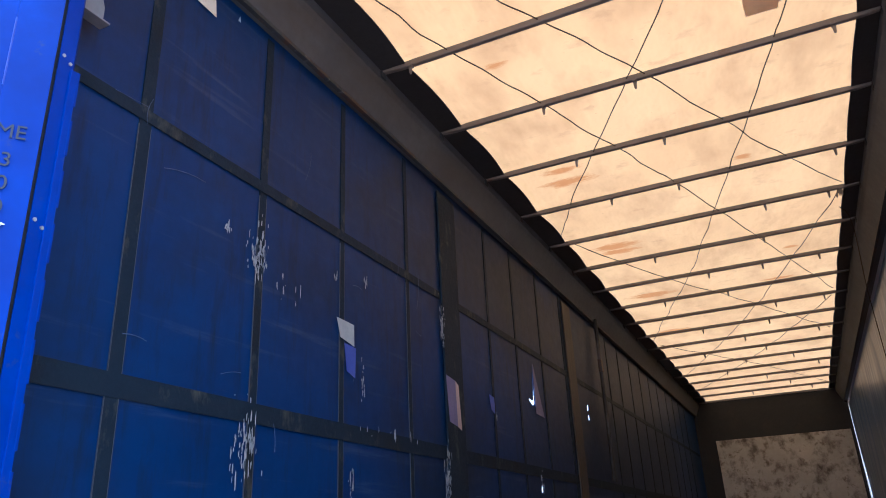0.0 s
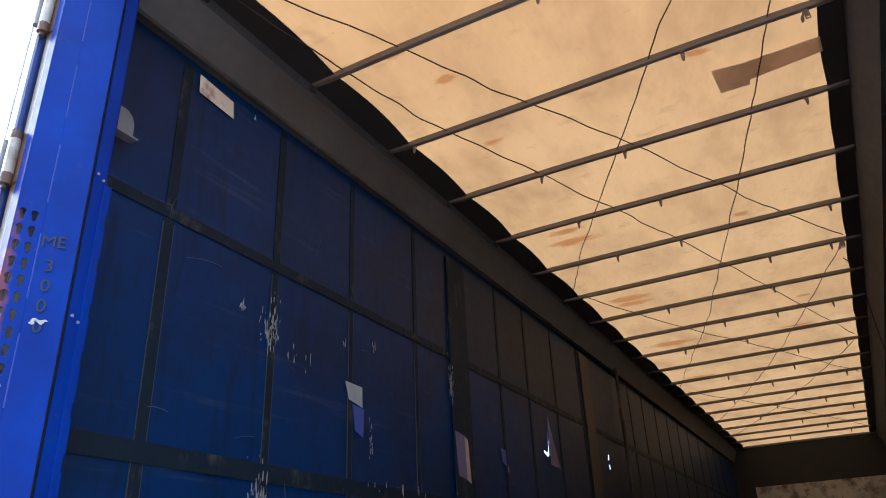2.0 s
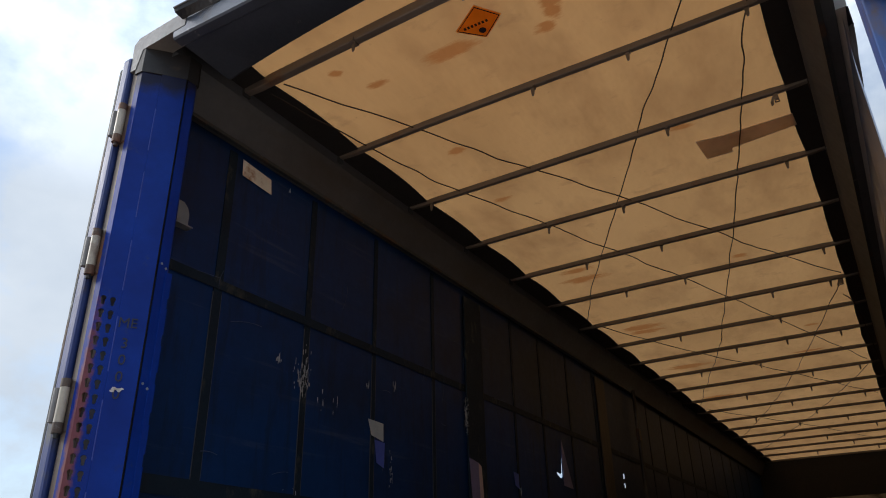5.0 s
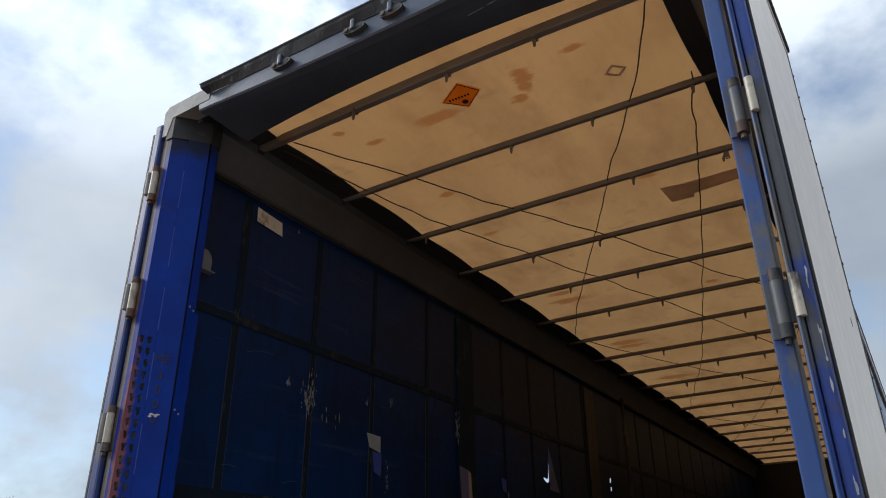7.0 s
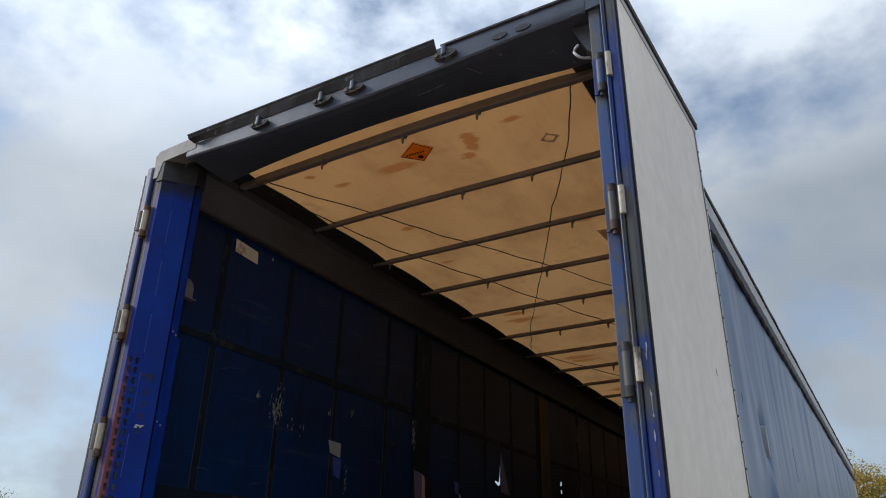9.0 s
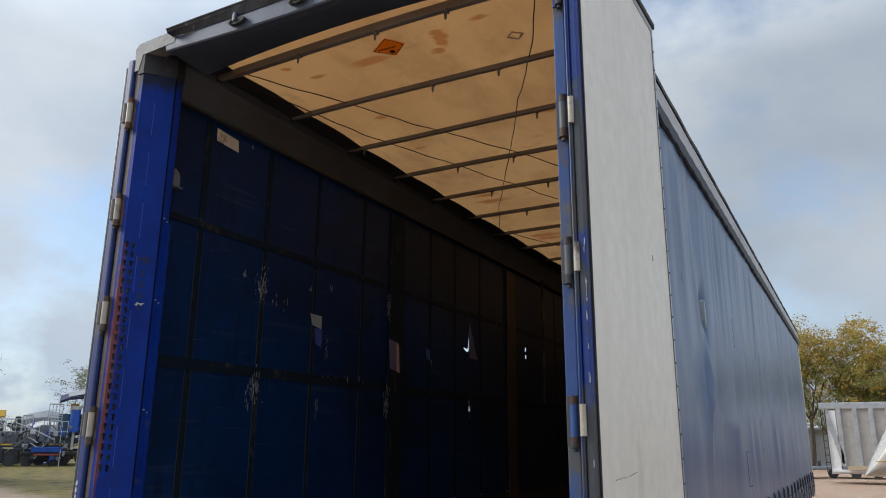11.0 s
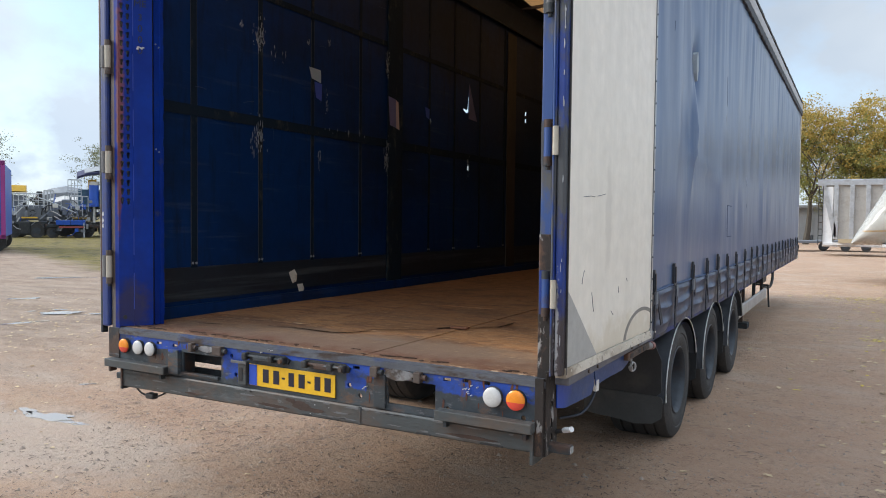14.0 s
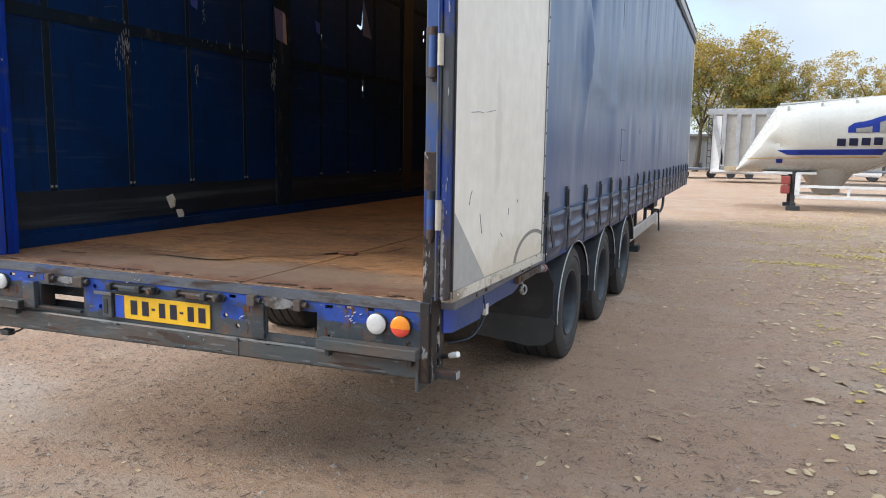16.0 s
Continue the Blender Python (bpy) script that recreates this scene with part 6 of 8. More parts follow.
for pts in CORDS:
    path = smooth_path([(x, y, CZ) for x, y in pts], 12)
    for q in path:
        q.z += -0.008 * math.sin(math.pi * ((q.y - 0.483) / 0.682 % 1.0)) ** 2
        q.x += 0.022 * noise.noise(Vector((q.y * 2.6, pts[0][0], 0))) + 0.010 * noise.noise(Vector((q.y * 7.0, pts[0][0], 4)))
    part("roof_cord", tube(B(), path, 0.0035, 6), M_cord, tarp, "thin dark brown cord under the roof sheet")
part("cord_end", tube(B(), smooth_path([(0.99, 4.72, 3.86), (1.06, 4.9, 3.78), (1.12, 5.6, 3.45), (1.2, 6.3, 3.0)], 8), 0.004, 5), M_cord, tarp)

# cantrails along both sides
for s in (-1, 1):
    bm = B()
    pts = [(s * 1.275, 3.726), (s * 1.225, 3.726), (s * 1.212, 3.737), (s * 1.15, 3.875), (s * 1.135, 3.90), (s * 1.135, 3.98), (s * 1.19, 3.98), (s * 1.275, 3.90)]
    extrude_poly(bm, pts[::s], 0.06, 13.55, "y")
    rail = part("cantrail", bm, M_cantrail, T, "dusty grey aluminium roof rail")
    bm = B()
    extrude_poly(bm, [(s * 1.212, 3.716), (s * 1.232, 3.716), (s * 1.232, 3.729), (s * 1.212, 3.733)][::s], 0.1, 13.5, "y")
    part("roller_track", bm, M_steel_dark, rail)
bm = B()
extrude_poly(bm, [(1.276, 3.735), (1.31, 3.735), (1.316, 3.745), (1.316, 3.855), (1.305, 3.866), (1.276, 3.866)], 1.12, 13.60, "y")
part("outer_rail", bm, M_rail, T, "pale aluminium curtain rail cover")
bm = B()
prev = None
for i in range(260):
    y = 1.12 + i / 259 * 12.50
    d = 0.008 * noise.noise(Vector((y * 1.7, 0, 9))) + 0.004 * math.sin(y * 9)
    cur = [bm.verts.new((1.20, y, 3.99)), bm.verts.new((1.300, y, 3.925 + d)), bm.verts.new((1.320, y, 3.903 + d)), bm.verts.new((1.324, y, 3.862 + d)), bm.verts.new((1.318, y, 3.862 + d))]
    if prev:
        for a in range(4):
            bm.faces.new((prev[a], cur[a], cur[a + 1], prev[a + 1]))
    prev = cur
part("roof_edge_flap", bm, M_rubber, T, "black edge of the roof sheet turned over the rail", True)
bm = B()
prev = None
for i in range(520):
    y = 1.12 + i / 519 * 12.46
    d = 0.010 * abs(math.sin(y * math.pi / 0.27))
    cur = [bm.verts.new((1.300, y, 3.745)), bm.verts.new((1.3185, y, 3.735 - d)), bm.verts.new((1.3185, y, 3.655 - 1.6 * d)), bm.verts.new((1.300, y, 3.650 - 1.6 * d))]
    if prev:
        for a in range(3):
            bm.faces.new((prev[a], cur[a], cur[a + 1], prev[a + 1]))
    prev = cur
part("curtain_hem", bm, M_strap_out, T, "scalloped dark curtain hem", True)

# right curtain, hanging in soft folds
def fold(y, z):
    f = 0.013 * noise.noise(Vector((y * 2.1, z * 0.30, 2.0))) + 0.004 * noise.noise(Vector((y * 4.4, z * 0.6, 7.0))) + 0.010 * noise.noise(Vector((y * 0.7, z * 0.5, 11.0)))
    up = max(0.0, min(1.0, (z - 1.9) / 1.2))
    f += up * (0.012 * noise.noise(Vector((y * 3.1, z * 0.22, 21.0))) + 0.006 * noise.noise(Vector((y * 7.5, z * 0.3, 31.0))))
    f += 0.030 * math.exp(-((y - 2.70 + 0.12 * (2.4 - z)) / 0.05) ** 2) * math.exp(-((z - 2.15) / 0.35) ** 2)
    f += 0.010 * math.exp(-((z - 1.95 + 0.1 * (y - 3)) / 0.03) ** 2) * math.exp(-((y - 3.2) / 0.9) ** 2)
    f += 0.012 * math.exp(-((y - 2.62 + 0.10 * (z - 2.4)) / 0.06) ** 2) * math.exp(-((z - 2.7) / 0.75) ** 2)
    f -= 0.045 * math.exp(-((y - 2.84) / 0.08) ** 2 - ((z - 2.62) / 0.16) ** 2)
    top = max(0.0, min(1.0, (3.72 - z) / 0.3))
    low = max(0.25, min(1.0, (z - 1.15) / 0.5))
    return 1.5 * f * top * low


bm = B()
ny, nz = 620, 44
grid = []
for j in range(nz + 1):
    z = 1.095 + j / nz * 2.605
    grid.append([bm.verts.new((XR + fold(1.10 + i / ny * 12.45, z), 1.10 + i / ny * 12.45, z)) for i in range(ny + 1)])
for r0, r1 in zip(grid, grid[1:]):
    for i in range(ny):
        bm.faces.new((r0[i], r0[i + 1], r1[i + 1], r1[i]))
curt = part("side_curtain", bm, M_curtain_out, T, "faded grey-blue tarpaulin side curtain with soft folds", True)
# skirt below the strap line
bm = B()
ny, nz = 560, 30
grid = []
for j in range(nz + 1):
    t = j / nz
    row = []
    for i in range(ny + 1):
        y = 1.22 + i / ny * 12.31
        zb = 0.832 + 0.014 * noise.noise(Vector((y * 1.3, 0, 3)))
        zt = 1.115
        z = zt + (zb - zt) * t
        pull = abs(math.sin((y - 1.63) * math.pi / 0.556))      # cloth stands out between the straps
        crease = sum(a * math.exp(-((t - c - 0.10 * noise.noise(Vector((y * 1.1, c * 7, 5)))) / w) ** 2) for c, w, a in ((0.10, 0.07, 0.016), (0.42, 0.06, 0.020), (0.74, 0.07, 0.018)))
        bulge = crease * (0.35 + 0.65 * pull) + 0.020 * pull * t + 0.010 * noise.noise(Vector((y * 3.2, t * 4 + y * 1.5, 15)))
        row.append(bm.verts.new((XR + 0.004 - 0.030 * t * t + bulge + 0.004 * noise.noise(Vector((y * 8, t * 3, 1))), y, z)))
    grid.append(row)
for r0, r1 in zip(grid, grid[1:]):
    for i in range(ny):
        bm.faces.new((r0[i], r0[i + 1], r1[i + 1], r1[i]))
part("curtain_skirt", bm, M_skirt, curt, "lower skirt of the curtain, creased by straps", True)
bm = B()
tube(bm, [(XR + 0.010, 1.2 + k * 0.2, 1.112 + 0.004 * math.sin(k * 1.7)) for k in range(62)], 0.007, 6)
part("skirt_seam", bm, M_stitch, curt)
# sewn patch outline and little cuts in the curtain
PY, PZ0, PZ1 = 4.42, 1.385, 1.67


def cloth_line(name, pts, w, label=""):
    """A thin seam that lies on the hanging cloth."""
    bm = B()
    path = smooth_path([(0, y, z) for y, z in pts], 8)
    tube(bm, [(XR + fold(q.y, q.z) + 0.0005, q.y, q.z) for q in path], w, 5)
    return part(name, bm, M_stitch, curt, label)


for pts in ([(PY, PZ1), (PY + 0.1, PZ1), (PY + 0.28, PZ1 - 0.004)], [(PY, PZ0), (PY + 0.15, PZ0), (PY + 0.29, PZ0 + 0.003)], [(PY, PZ0), (PY + 0.003, 1.5), (PY, PZ1)]):
    cloth_line("patch_edge", pts, 0.003)
rnd = random.Random(77)
for y, z, h in ((2.02, 2.69, 0.06), (4.22, 2.53, 0.26), (5.72, 1.90, 0.09), (7.22, 1.94, 0.06), (5.72, 1.67, 0.04), (5.8, 2.62, 0.03)):
    cloth_line("curtain_cut", [(y, z), (y + 0.004, z + h * 0.5), (y + 0.002, z + h)], 0.0016, "dark cut in the curtain")
bm = B()
extrude_poly(bm, blob(2.77, 2.61, 0.03, 0.10, 14, 0.12, rnd), XR - 0.02, XR + 0.014, "x")
part("curtain_patch", bm, M_patch, curt, "pale loose patch on the curtain")
# strap and buckle, repeated along the curtain
rnd = random.Random(21)
bm = B()
box(bm, -0.002, 0.005, -0.020, 0.020, 0.835, 1.12, 0.002)
strap_me = to_mesh("strap", bm, M_strap_out)
bm = B()
extrude_poly(bm, [(-0.016, 1.236), (-0.011, 1.246), (0.011, 1.246), (0.016, 1.236), (0.024, 1.130), (0.021, 1.105), (-0.021, 1.105), (-0.024, 1.130)], 0.0, 0.014, "x")
extrude_poly(bm, [(-0.009, 1.225), (0.009, 1.225), (0.015, 1.120), (-0.015, 1.120)], 0.014, 0.021, "x")
buckle_me = to_mesh("buckle", bm, M_buckle)
tails = []
for lean, low in ((0.10, 0.90), (0.03, 0.98), (0.05, 0.93), (-0.02, 0.96), (0.12, 0.90)):
    bm = B()
    extrude_poly(bm, [(-0.018, 1.105), (0.020, 1.105), (0.030 + lean, low + 0.01), (-0.014 + lean, low)], 0.020, 0.024, "x")
    tails.append(to_mesh("strap_tail", bm, M_strap_out))
bm = B()
box(bm, 0.014, 0.028, -0.022, 0.022, 1.035, 1.108, 0.003)
tag_me = to_mesh("strap_label", bm, M_tag)
for k in range(22):
    y = 1.63 + k * 0.556
    s = part("strap", strap_me, None, curt, "black webbing strap")
    s.matrix_local = pose(XR + 0.018, y, 0, 0, 0, 0)
    b = part("buckle", buckle_me, None, curt, "dark grey plastic strap buckle")
    b.matrix_local = pose(XR + 0.008, y, rnd.uniform(-0.012, 0.008), rnd.uniform(-3, 3), 0, 0)
    t = part("strap_tail", tails[(k * 3) % 5], None, curt)
    t.matrix_local = pose(XR + 0.006, y, rnd.uniform(-0.02, 0.02), rnd.uniform(-3, 3), 0, rnd.uniform(-6, 6))
    if k in (0, 1, 2, 3, 5, 6, 8):
        t = part("strap_label", tag_me, None, curt)
        t.matrix_local = pose(XR + 0.004, y, 0, 0, 0, 0)

# left curtain, seen from inside: a sheet with tears
tear = [(4.095, 2.665), (4.10, 2.645), (4.17, 2.622), (4.205, 2.64), (4.207, 2.72), (4.222, 2.92), (4.198, 2.74), (4.185, 2.665), (4.16, 2.655)]
hole2 = [(5.70, 2.79), (5.745, 2.80), (5.75, 2.845), (5.715, 2.84)]
hole3 = [(5.715, 2.71), (5.75, 2.715), (5.745, 2.755), (5.71, 2.75)]
hole4 = [(4.20, 2.035), (4.22, 2.03), (4.225, 2.075), (4.205, 2.085)]
hole5 = [(3.42, 2.45), (3.435, 2.45), (3.435, 2.47), (3.42, 2.47)]
hole6 = [(0.926, 3.665), (0.945, 3.665), (0.937, 3.70)]
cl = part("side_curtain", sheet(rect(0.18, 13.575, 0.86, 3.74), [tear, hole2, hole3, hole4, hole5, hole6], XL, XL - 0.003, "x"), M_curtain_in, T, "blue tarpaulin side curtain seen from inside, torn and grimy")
SX = XL + 0.0005
for y, w in ((0.545, 0.024), (1.125, 0.020), (1.675, 0.017), (2.285, 0.017), (3.40, 0.016), (3.90, 0.016), (4.47, 0.016), (5.1, 0.016), (6.75, 0.016), (7.3, 0.016), (7.9, 0.016), (8.5, 0.016), (9.1, 0.016), (9.7, 0.016), (10.4, 0.016), (11.0, 0.016), (11.6, 0.016), (12.2, 0.016)):
    part("vertical_strap", box(B(), SX, SX + 0.004, y - w, y + w, 1.20, 3.70), M_strap_in, cl, "grimy dark webbing strap")
    for dy in (-0.014, 0.014):
        part("rivet", cyl(B(), (SX + 0.003, y + dy, 1.228), (SX + 0.008, y + dy, 1.228), 0.008, 8), M_galv, cl)
for y, w in ((0.545, 0.024), (1.125, 0.020), (1.675, 0.017), (2.285, 0.017)):
    for e in (-1, 1):
        part("strap_seam", box(B(), SX + 0.0005, SX + 0.0045, y + e * w - 0.0012, y + e * w + 0.0012, 1.21, 2.98), M_seam, cl)
for z, w in ((3.02, 0.022), (2.168, 0.034)):
    part("horizontal_strap", box(B(), SX + 0.003, SX + 0.006, 0.25, 13.4, z - w, z + w), M_strap_in, cl, "dark horizontal webbing band")
part("kick_band", box(B(), SX, SX + 0.0035, 0.25, 13.4, 1.0, 1.205), surf("black_grimy_kick_band", (0.009, 0.016, 0.026), (0.005, 0.009, 0.016), 3.0, (0.45, 0.6), bump=0.2, wear=((0.06, 0.075, 0.085), 3.0, 0.54, 0.72, (1, 0.14, 4.0))), cl, "black scuffed band along the floor")
part("floor_edge_rail", box(B(), -1.255, -1.225, 0.25, 13.4, FLOOR, 0.975, 0.005), M_curtain_in, T, "blue edge rail beside the floor")
# sliding posts and a hanging pole against the curtain
for y0, y1, mt in ((2.675, 2.91, M_strap_in), (5.16, 5.40, M_slat)):
    part("sliding_post", box(B(), XL + 0.004, XL + 0.016, y0, y1, FLOOR, 3.68, 0.008), mt, T, "dark sliding roof post beside the curtain")
part("hanging_pole", cyl(B(), (-1.2, 6.17, 2.2), (-1.2, 6.18, 3.75), 0.018, 10), M_rubber, T, "black pole hanging beside the curtain")
part("pole_clamp", box(B(), -1.215, -1.18, 6.14, 6.21, 3.22, 3.34, 0.005), M_steel_dark, T)
# patches, papers and scuffs on the curtain
PX = SX + 0.007
def patch(name, pts, mt, label="", x=PX):
    bm = B()
    extrude_poly(bm, pts, x, x + 0.0015, "x")
    return part(name, bm, mt, cl, label)
lab = patch("paper_label", [(0.60, 3.685), (0.79, 3.665), (0.80, 3.585), (0.605, 3.60)], M_paper, "torn white paper label")
patch("repair_patch", [(1.63, 2.635), (1.765, 2.63), (1.768, 2.535), (1.66, 2.555)], M_patch, "pale grey-green repair patch")
patch("repair_patch", [(1.69, 2.535), (1.78, 2.53), (1.775, 2.40), (1.71, 2.42)], M_flap, "bright blue repair patch")
patch("repair_patch", [(2.675, 2.575), (2.79, 2.56), (2.80, 2.315), (2.70, 2.33)], M_purple, "purple-grey repair patch", XL + 0.018)
patch("repair_patch", [(2.79, 2.56), (2.83, 2.54), (2.85, 2.30), (2.80, 2.315)], M_pink, "", XL + 0.018)
patch("repair_patch", [(3.31, 2.57), (3.39, 2.56), (3.39, 2.46), (3.33, 2.48)], M_flap)
patch("torn_flap", [(4.21, 2.93), (4.30, 2.74), (4.39, 2.56), (4.20, 2.57), (4.205, 2.66)], M_purple, "torn curtain flap hanging loose")
patch("torn_paper", [(1.41, 1.12), (1.47, 1.14), (1.50, 1.10), (1.49, 1.05), (1.45, 1.04), (1.43, 1.08)], M_paper, "torn white paper scrap")
patch("torn_paper", [(1.50, 1.03), (1.56, 1.03), (1.58, 0.99), (1.55, 0.945), (1.52, 0.98)], M_paper)
rnd = random.Random(30)
for cy, cz, ry, rz, n in ((1.105, 2.74, 0.055, 0.10, 60), (1.09, 2.06, 0.06, 0.10, 55), (2.655, 2.84, 0.03, 0.11, 45), (2.655, 2.03, 0.04, 0.12, 50), (0.94, 2.785, 0.012, 0.02, 5), (1.62, 2.80, 0.02, 0.02, 4), (1.86, 2.85, 0.012, 0.03, 3), (1.84, 2.40, 0.015, 0.10, 12), (3.42, 2.45, 0.02, 0.02, 3), (2.10, 2.2, 0.3, 0.02, 6), (4.2, 2.06, 0.04, 0.10, 22), (1.75, 1.97, 0.02, 0.08, 12), (1.26, 2.66, 0.1, 0.08, 6)):
    bm = B()
    x = XL + (0.0165 if 2.64 < cy < 2.67 else 0.0082)
    for k in range(int(n * 1.5)):
        y, z, s = rnd.gauss(cy, ry * 0.5), rnd.gauss(cz, rz * 0.5), rnd.uniform(0.0015, 0.0065)
        extrude_poly(bm, blob(y, z, s * 0.45, s * rnd.uniform(0.9, 4.2), 7, 0.6, rnd), x, x + 0.0008, "x")
    tagged(part("scuff", bm, M_scuff, cl, "pale scuff where the coating is worn through"), kind="stuff")

# long thin scratches where loads have rubbed the curtain
rnd = random.Random(66)
for k in range(18):
    y, z = rnd.uniform(0.35, 3.2), rnd.uniform(1.4, 3.5)
    ln, a, bend = rnd.uniform(0.05, 0.2), rnd.choice((rnd.uniform(-0.25, 0.25), rnd.uniform(1.2, 1.9))), rnd.uniform(-0.012, 0.012)
    pts = [(PX + 0.0008, y + ln * u * math.cos(a) + bend * 4 * u * (1 - u) * math.sin(a), z + ln * u * math.sin(a) + bend * 4 * u * (1 - u) * math.cos(a)) for u in (0, 0.25, 0.5, 0.75, 1)]
    part("scratch", tube(B(), pts, rnd.uniform(0.0007, 0.0014), 4), M_scratch, cl)
part("wood_splinter", box(B(), 0.36, 0.46, 0.90, 0.945, FLOOR + 0.004, FLOOR + 0.016, 0.004, 0, Matrix.Rotation(0.0, 4, "Z")), M_chip, deck, "loose splinter of brown wood")

# front bulkhead
part("bulkhead", box(B(), -1.2585, 1.27, 13.5, 13.58, FLOOR - 0.1, 3.955), M_bulk_dark, T, "dark front bulkhead")
part("bulkhead_panel", box(B(), -0.95, 1.22, 13.48, 13.499, FLOOR, 3.26, 0.004), M_bulkhead, T, "dirty white bulkhead panel with brown stains")
part("nose_wall", box(B(), -1.275, 1.30, 13.582, 13.63, 0.80, 3.95, 0.01), M_door, T)

# wheels


prof = [(-0.19, 0.245), (-0.205, 0.28), (-0.212, 0.345), (-0.205, 0.40), (-0.19, 0.428), (-0.165, 0.439)]
for g in (-0.115, -0.04, 0.04, 0.115):
    prof += [(g - 0.008, 0.441), (g - 0.006, 0.428), (g + 0.006, 0.428), (g + 0.008, 0.441)]
prof += [(0.165, 0.439), (0.19, 0.428), (0.205, 0.40), (0.213, 0.355), (0.207, 0.347), (0.212, 0.335), (0.205, 0.285), (0.192, 0.252), (0.17, 0.245)]
tyre_me = to_mesh("tyre", lathe(B(), prof, 72), M_tyre, True)
rim_me = to_mesh("rim", lathe(B(), [(-0.19, 0.242), (0.19, 0.250), (0.199, 0.257), (0.203, 0.248), (0.19, 0.236), (0.16, 0.226), (0.03, 0.216), (0.0, 0.20), (-0.01, 0.18), (0.03, 0.158), (0.035, 0.11), (0.03, 0.105)], 56), M_rim, True)
hub_me = to_mesh("hub", lathe(B(), [(0.0, 0.125), (0.04, 0.11), (0.08, 0.095), (0.10, 0.08), (0.105, 0.06), (0.105, 0.001)], 32), M_steel_dark, True)
bm = B()
for k in range(10):
    a = k * math.tau / 10
    cyl(bm, (0.025, 0.142 * math.cos(a), 0.142 * math.sin(a)), (0.06, 0.142 * math.cos(a), 0.142 * math.sin(a)), 0.015, 6)
nuts_me = to_mesh("wheel_nuts", bm, M_steel_rust)
AX = (2.69, 4.00, 5.31)
for y in AX:
    for s in (1, -1):
        w = part("wheel", tyre_me, None, T, "dusty wide trailer wheel with dark steel rim")
        w.matrix_local = pose(s * 1.035, y, 0.392, random.Random(int(y * 10)).uniform(0, 90), 0, 0 if s > 0 else 180) @ Matrix.Diagonal((1.0, 0.935, 0.935, 1.0))
        for nm, me in (("rim", rim_me), ("hub", hub_me), ("wheel_nuts", nuts_me)):
            part(nm, me, None, w)
    part("axle", cyl(B(), (-0.95, y, 0.392), (0.95, y, 0.392), 0.065, 14), M_steel_dark, T, "", True)
    for s in (-1, 1):
        part("air_bag", cyl(B(), (s * 0.5, y + 0.30, 0.33), (s * 0.5, y + 0.30, 0.56), 0.13, 18), M_rubber, T, "", True)
        part("trailing_arm", box(B(), s * 0.5 - 0.05, s * 0.5 + 0.05, y - 0.45, y + 0.4, 0.32, 0.42, 0.01), M_steel_dark, T)

# mudguards with pale piping, and a mud flap
def mudguard(y, s):
    bm = B()
    prev = None
    a0, a1 = (-10, 166)
    x0, x1 = sorted((s * 0.83, s * 1.262))
    n = 22
    for i in range(n + 1):
        a = radians(a0 + (a1 - a0) * i / n)
        ry = 0.515
        pts = []
        for x, r in ((x0, ry), (x1 if s > 0 else x1, ry), ):
            pts.append((x, y - r * math.cos(a), 0.405 + 0.83 * r * math.sin(a)))
        xo = s * 1.262
        rim_pt = (xo, y - (ry - 0.035) * math.cos(a), 0.405 + 0.83 * (ry - 0.035) * math.sin(a))
        cur = [bm.verts.new(pts[0] if s > 0 else pts[1]), bm.verts.new(pts[1] if s > 0 else pts[0]), bm.verts.new(rim_pt)]
        if prev:
            bm.faces.new((prev[0], cur[0], cur[1], prev[1]))
            bm.faces.new((prev[1], cur[1], cur[2], prev[2]))
        prev = cur
    bmesh.ops.solidify(bm, geom=bm.faces[:], thickness=0.006)
    g = part("mudguard", bm, M_guard, T, "black plastic mudguard with pale piping", True)
    path = [(s * 1.266, y - 0.516 * math.cos(radians(a)), 0.405 + 0.83 * 0.516 * math.sin(radians(a))) for a in range(-9, 166, 6)]
    part("piping", tube(B(), path, 0.0042, 6), M_white_tip, g, "pale edge piping")
    return g


for y in AX:
    for s in (1, -1):
        mudguard(y, s)
for y in AX[:2]:
    for s in (1, -1):
        part("spray_flap", sheet([(s * 0.86, 0.62), (s * 1.262, 0.62), (s * 1.255, 0.30), (s * 1.20, 0.27), (s * 0.86, 0.27)][::s], [], y + 0.560, y + 0.567, "y"), M_plastic, T, "black flap between the wheels")
flap_y = AX[0] - 0.555
part("mud_flap", sheet([(0.74, 0.235), (0.86, 0.222), (1.0, 0.21), (1.08, 0.196), (1.2, 0.21), (1.255, 0.25), (1.262, 0.37), (1.24, 0.39), (0.74, 0.40)], [], flap_y - 0.036, flap_y - 0.030, "y"), M_flap_rubber, T, "black rubber mud flap with a ragged lower edge")
part("splash_panel", sheet([(0.62, 0.39), (1.20, 0.37), (1.25, 0.42), (1.25, 0.62), (1.17, 0.80), (0.62, 0.80)], [], flap_y - 0.03, flap_y - 0.022, "y"), M_plastic, T)
part("mud_flap", sheet([(-1.22, 0.40), (-0.95, 0.40), (-0.95, 0.62), (-1.24, 0.62)], [], flap_y - 0.006, flap_y, "y"), M_rubber, T, "black rubber mud flap")

# blue valance under the open door, split where the strap comes through
for pts in ([(0.07, 0.772), (0.16, 0.752), (0.36, 0.742), (0.50, 0.738), (0.545, 0.775), (0.525, 0.868), (0.07, 0.878)],
            [(0.575, 0.765), (0.72, 0.768), (1.00, 0.762), (1.10, 0.780), (1.20, 0.815), (1.24, 0.865), (0.535, 0.868)]):
    part("valance", sheet(pts, [], 1.296, 1.301, "x"), M_valance, T, "blue sheet valance under the side rail")
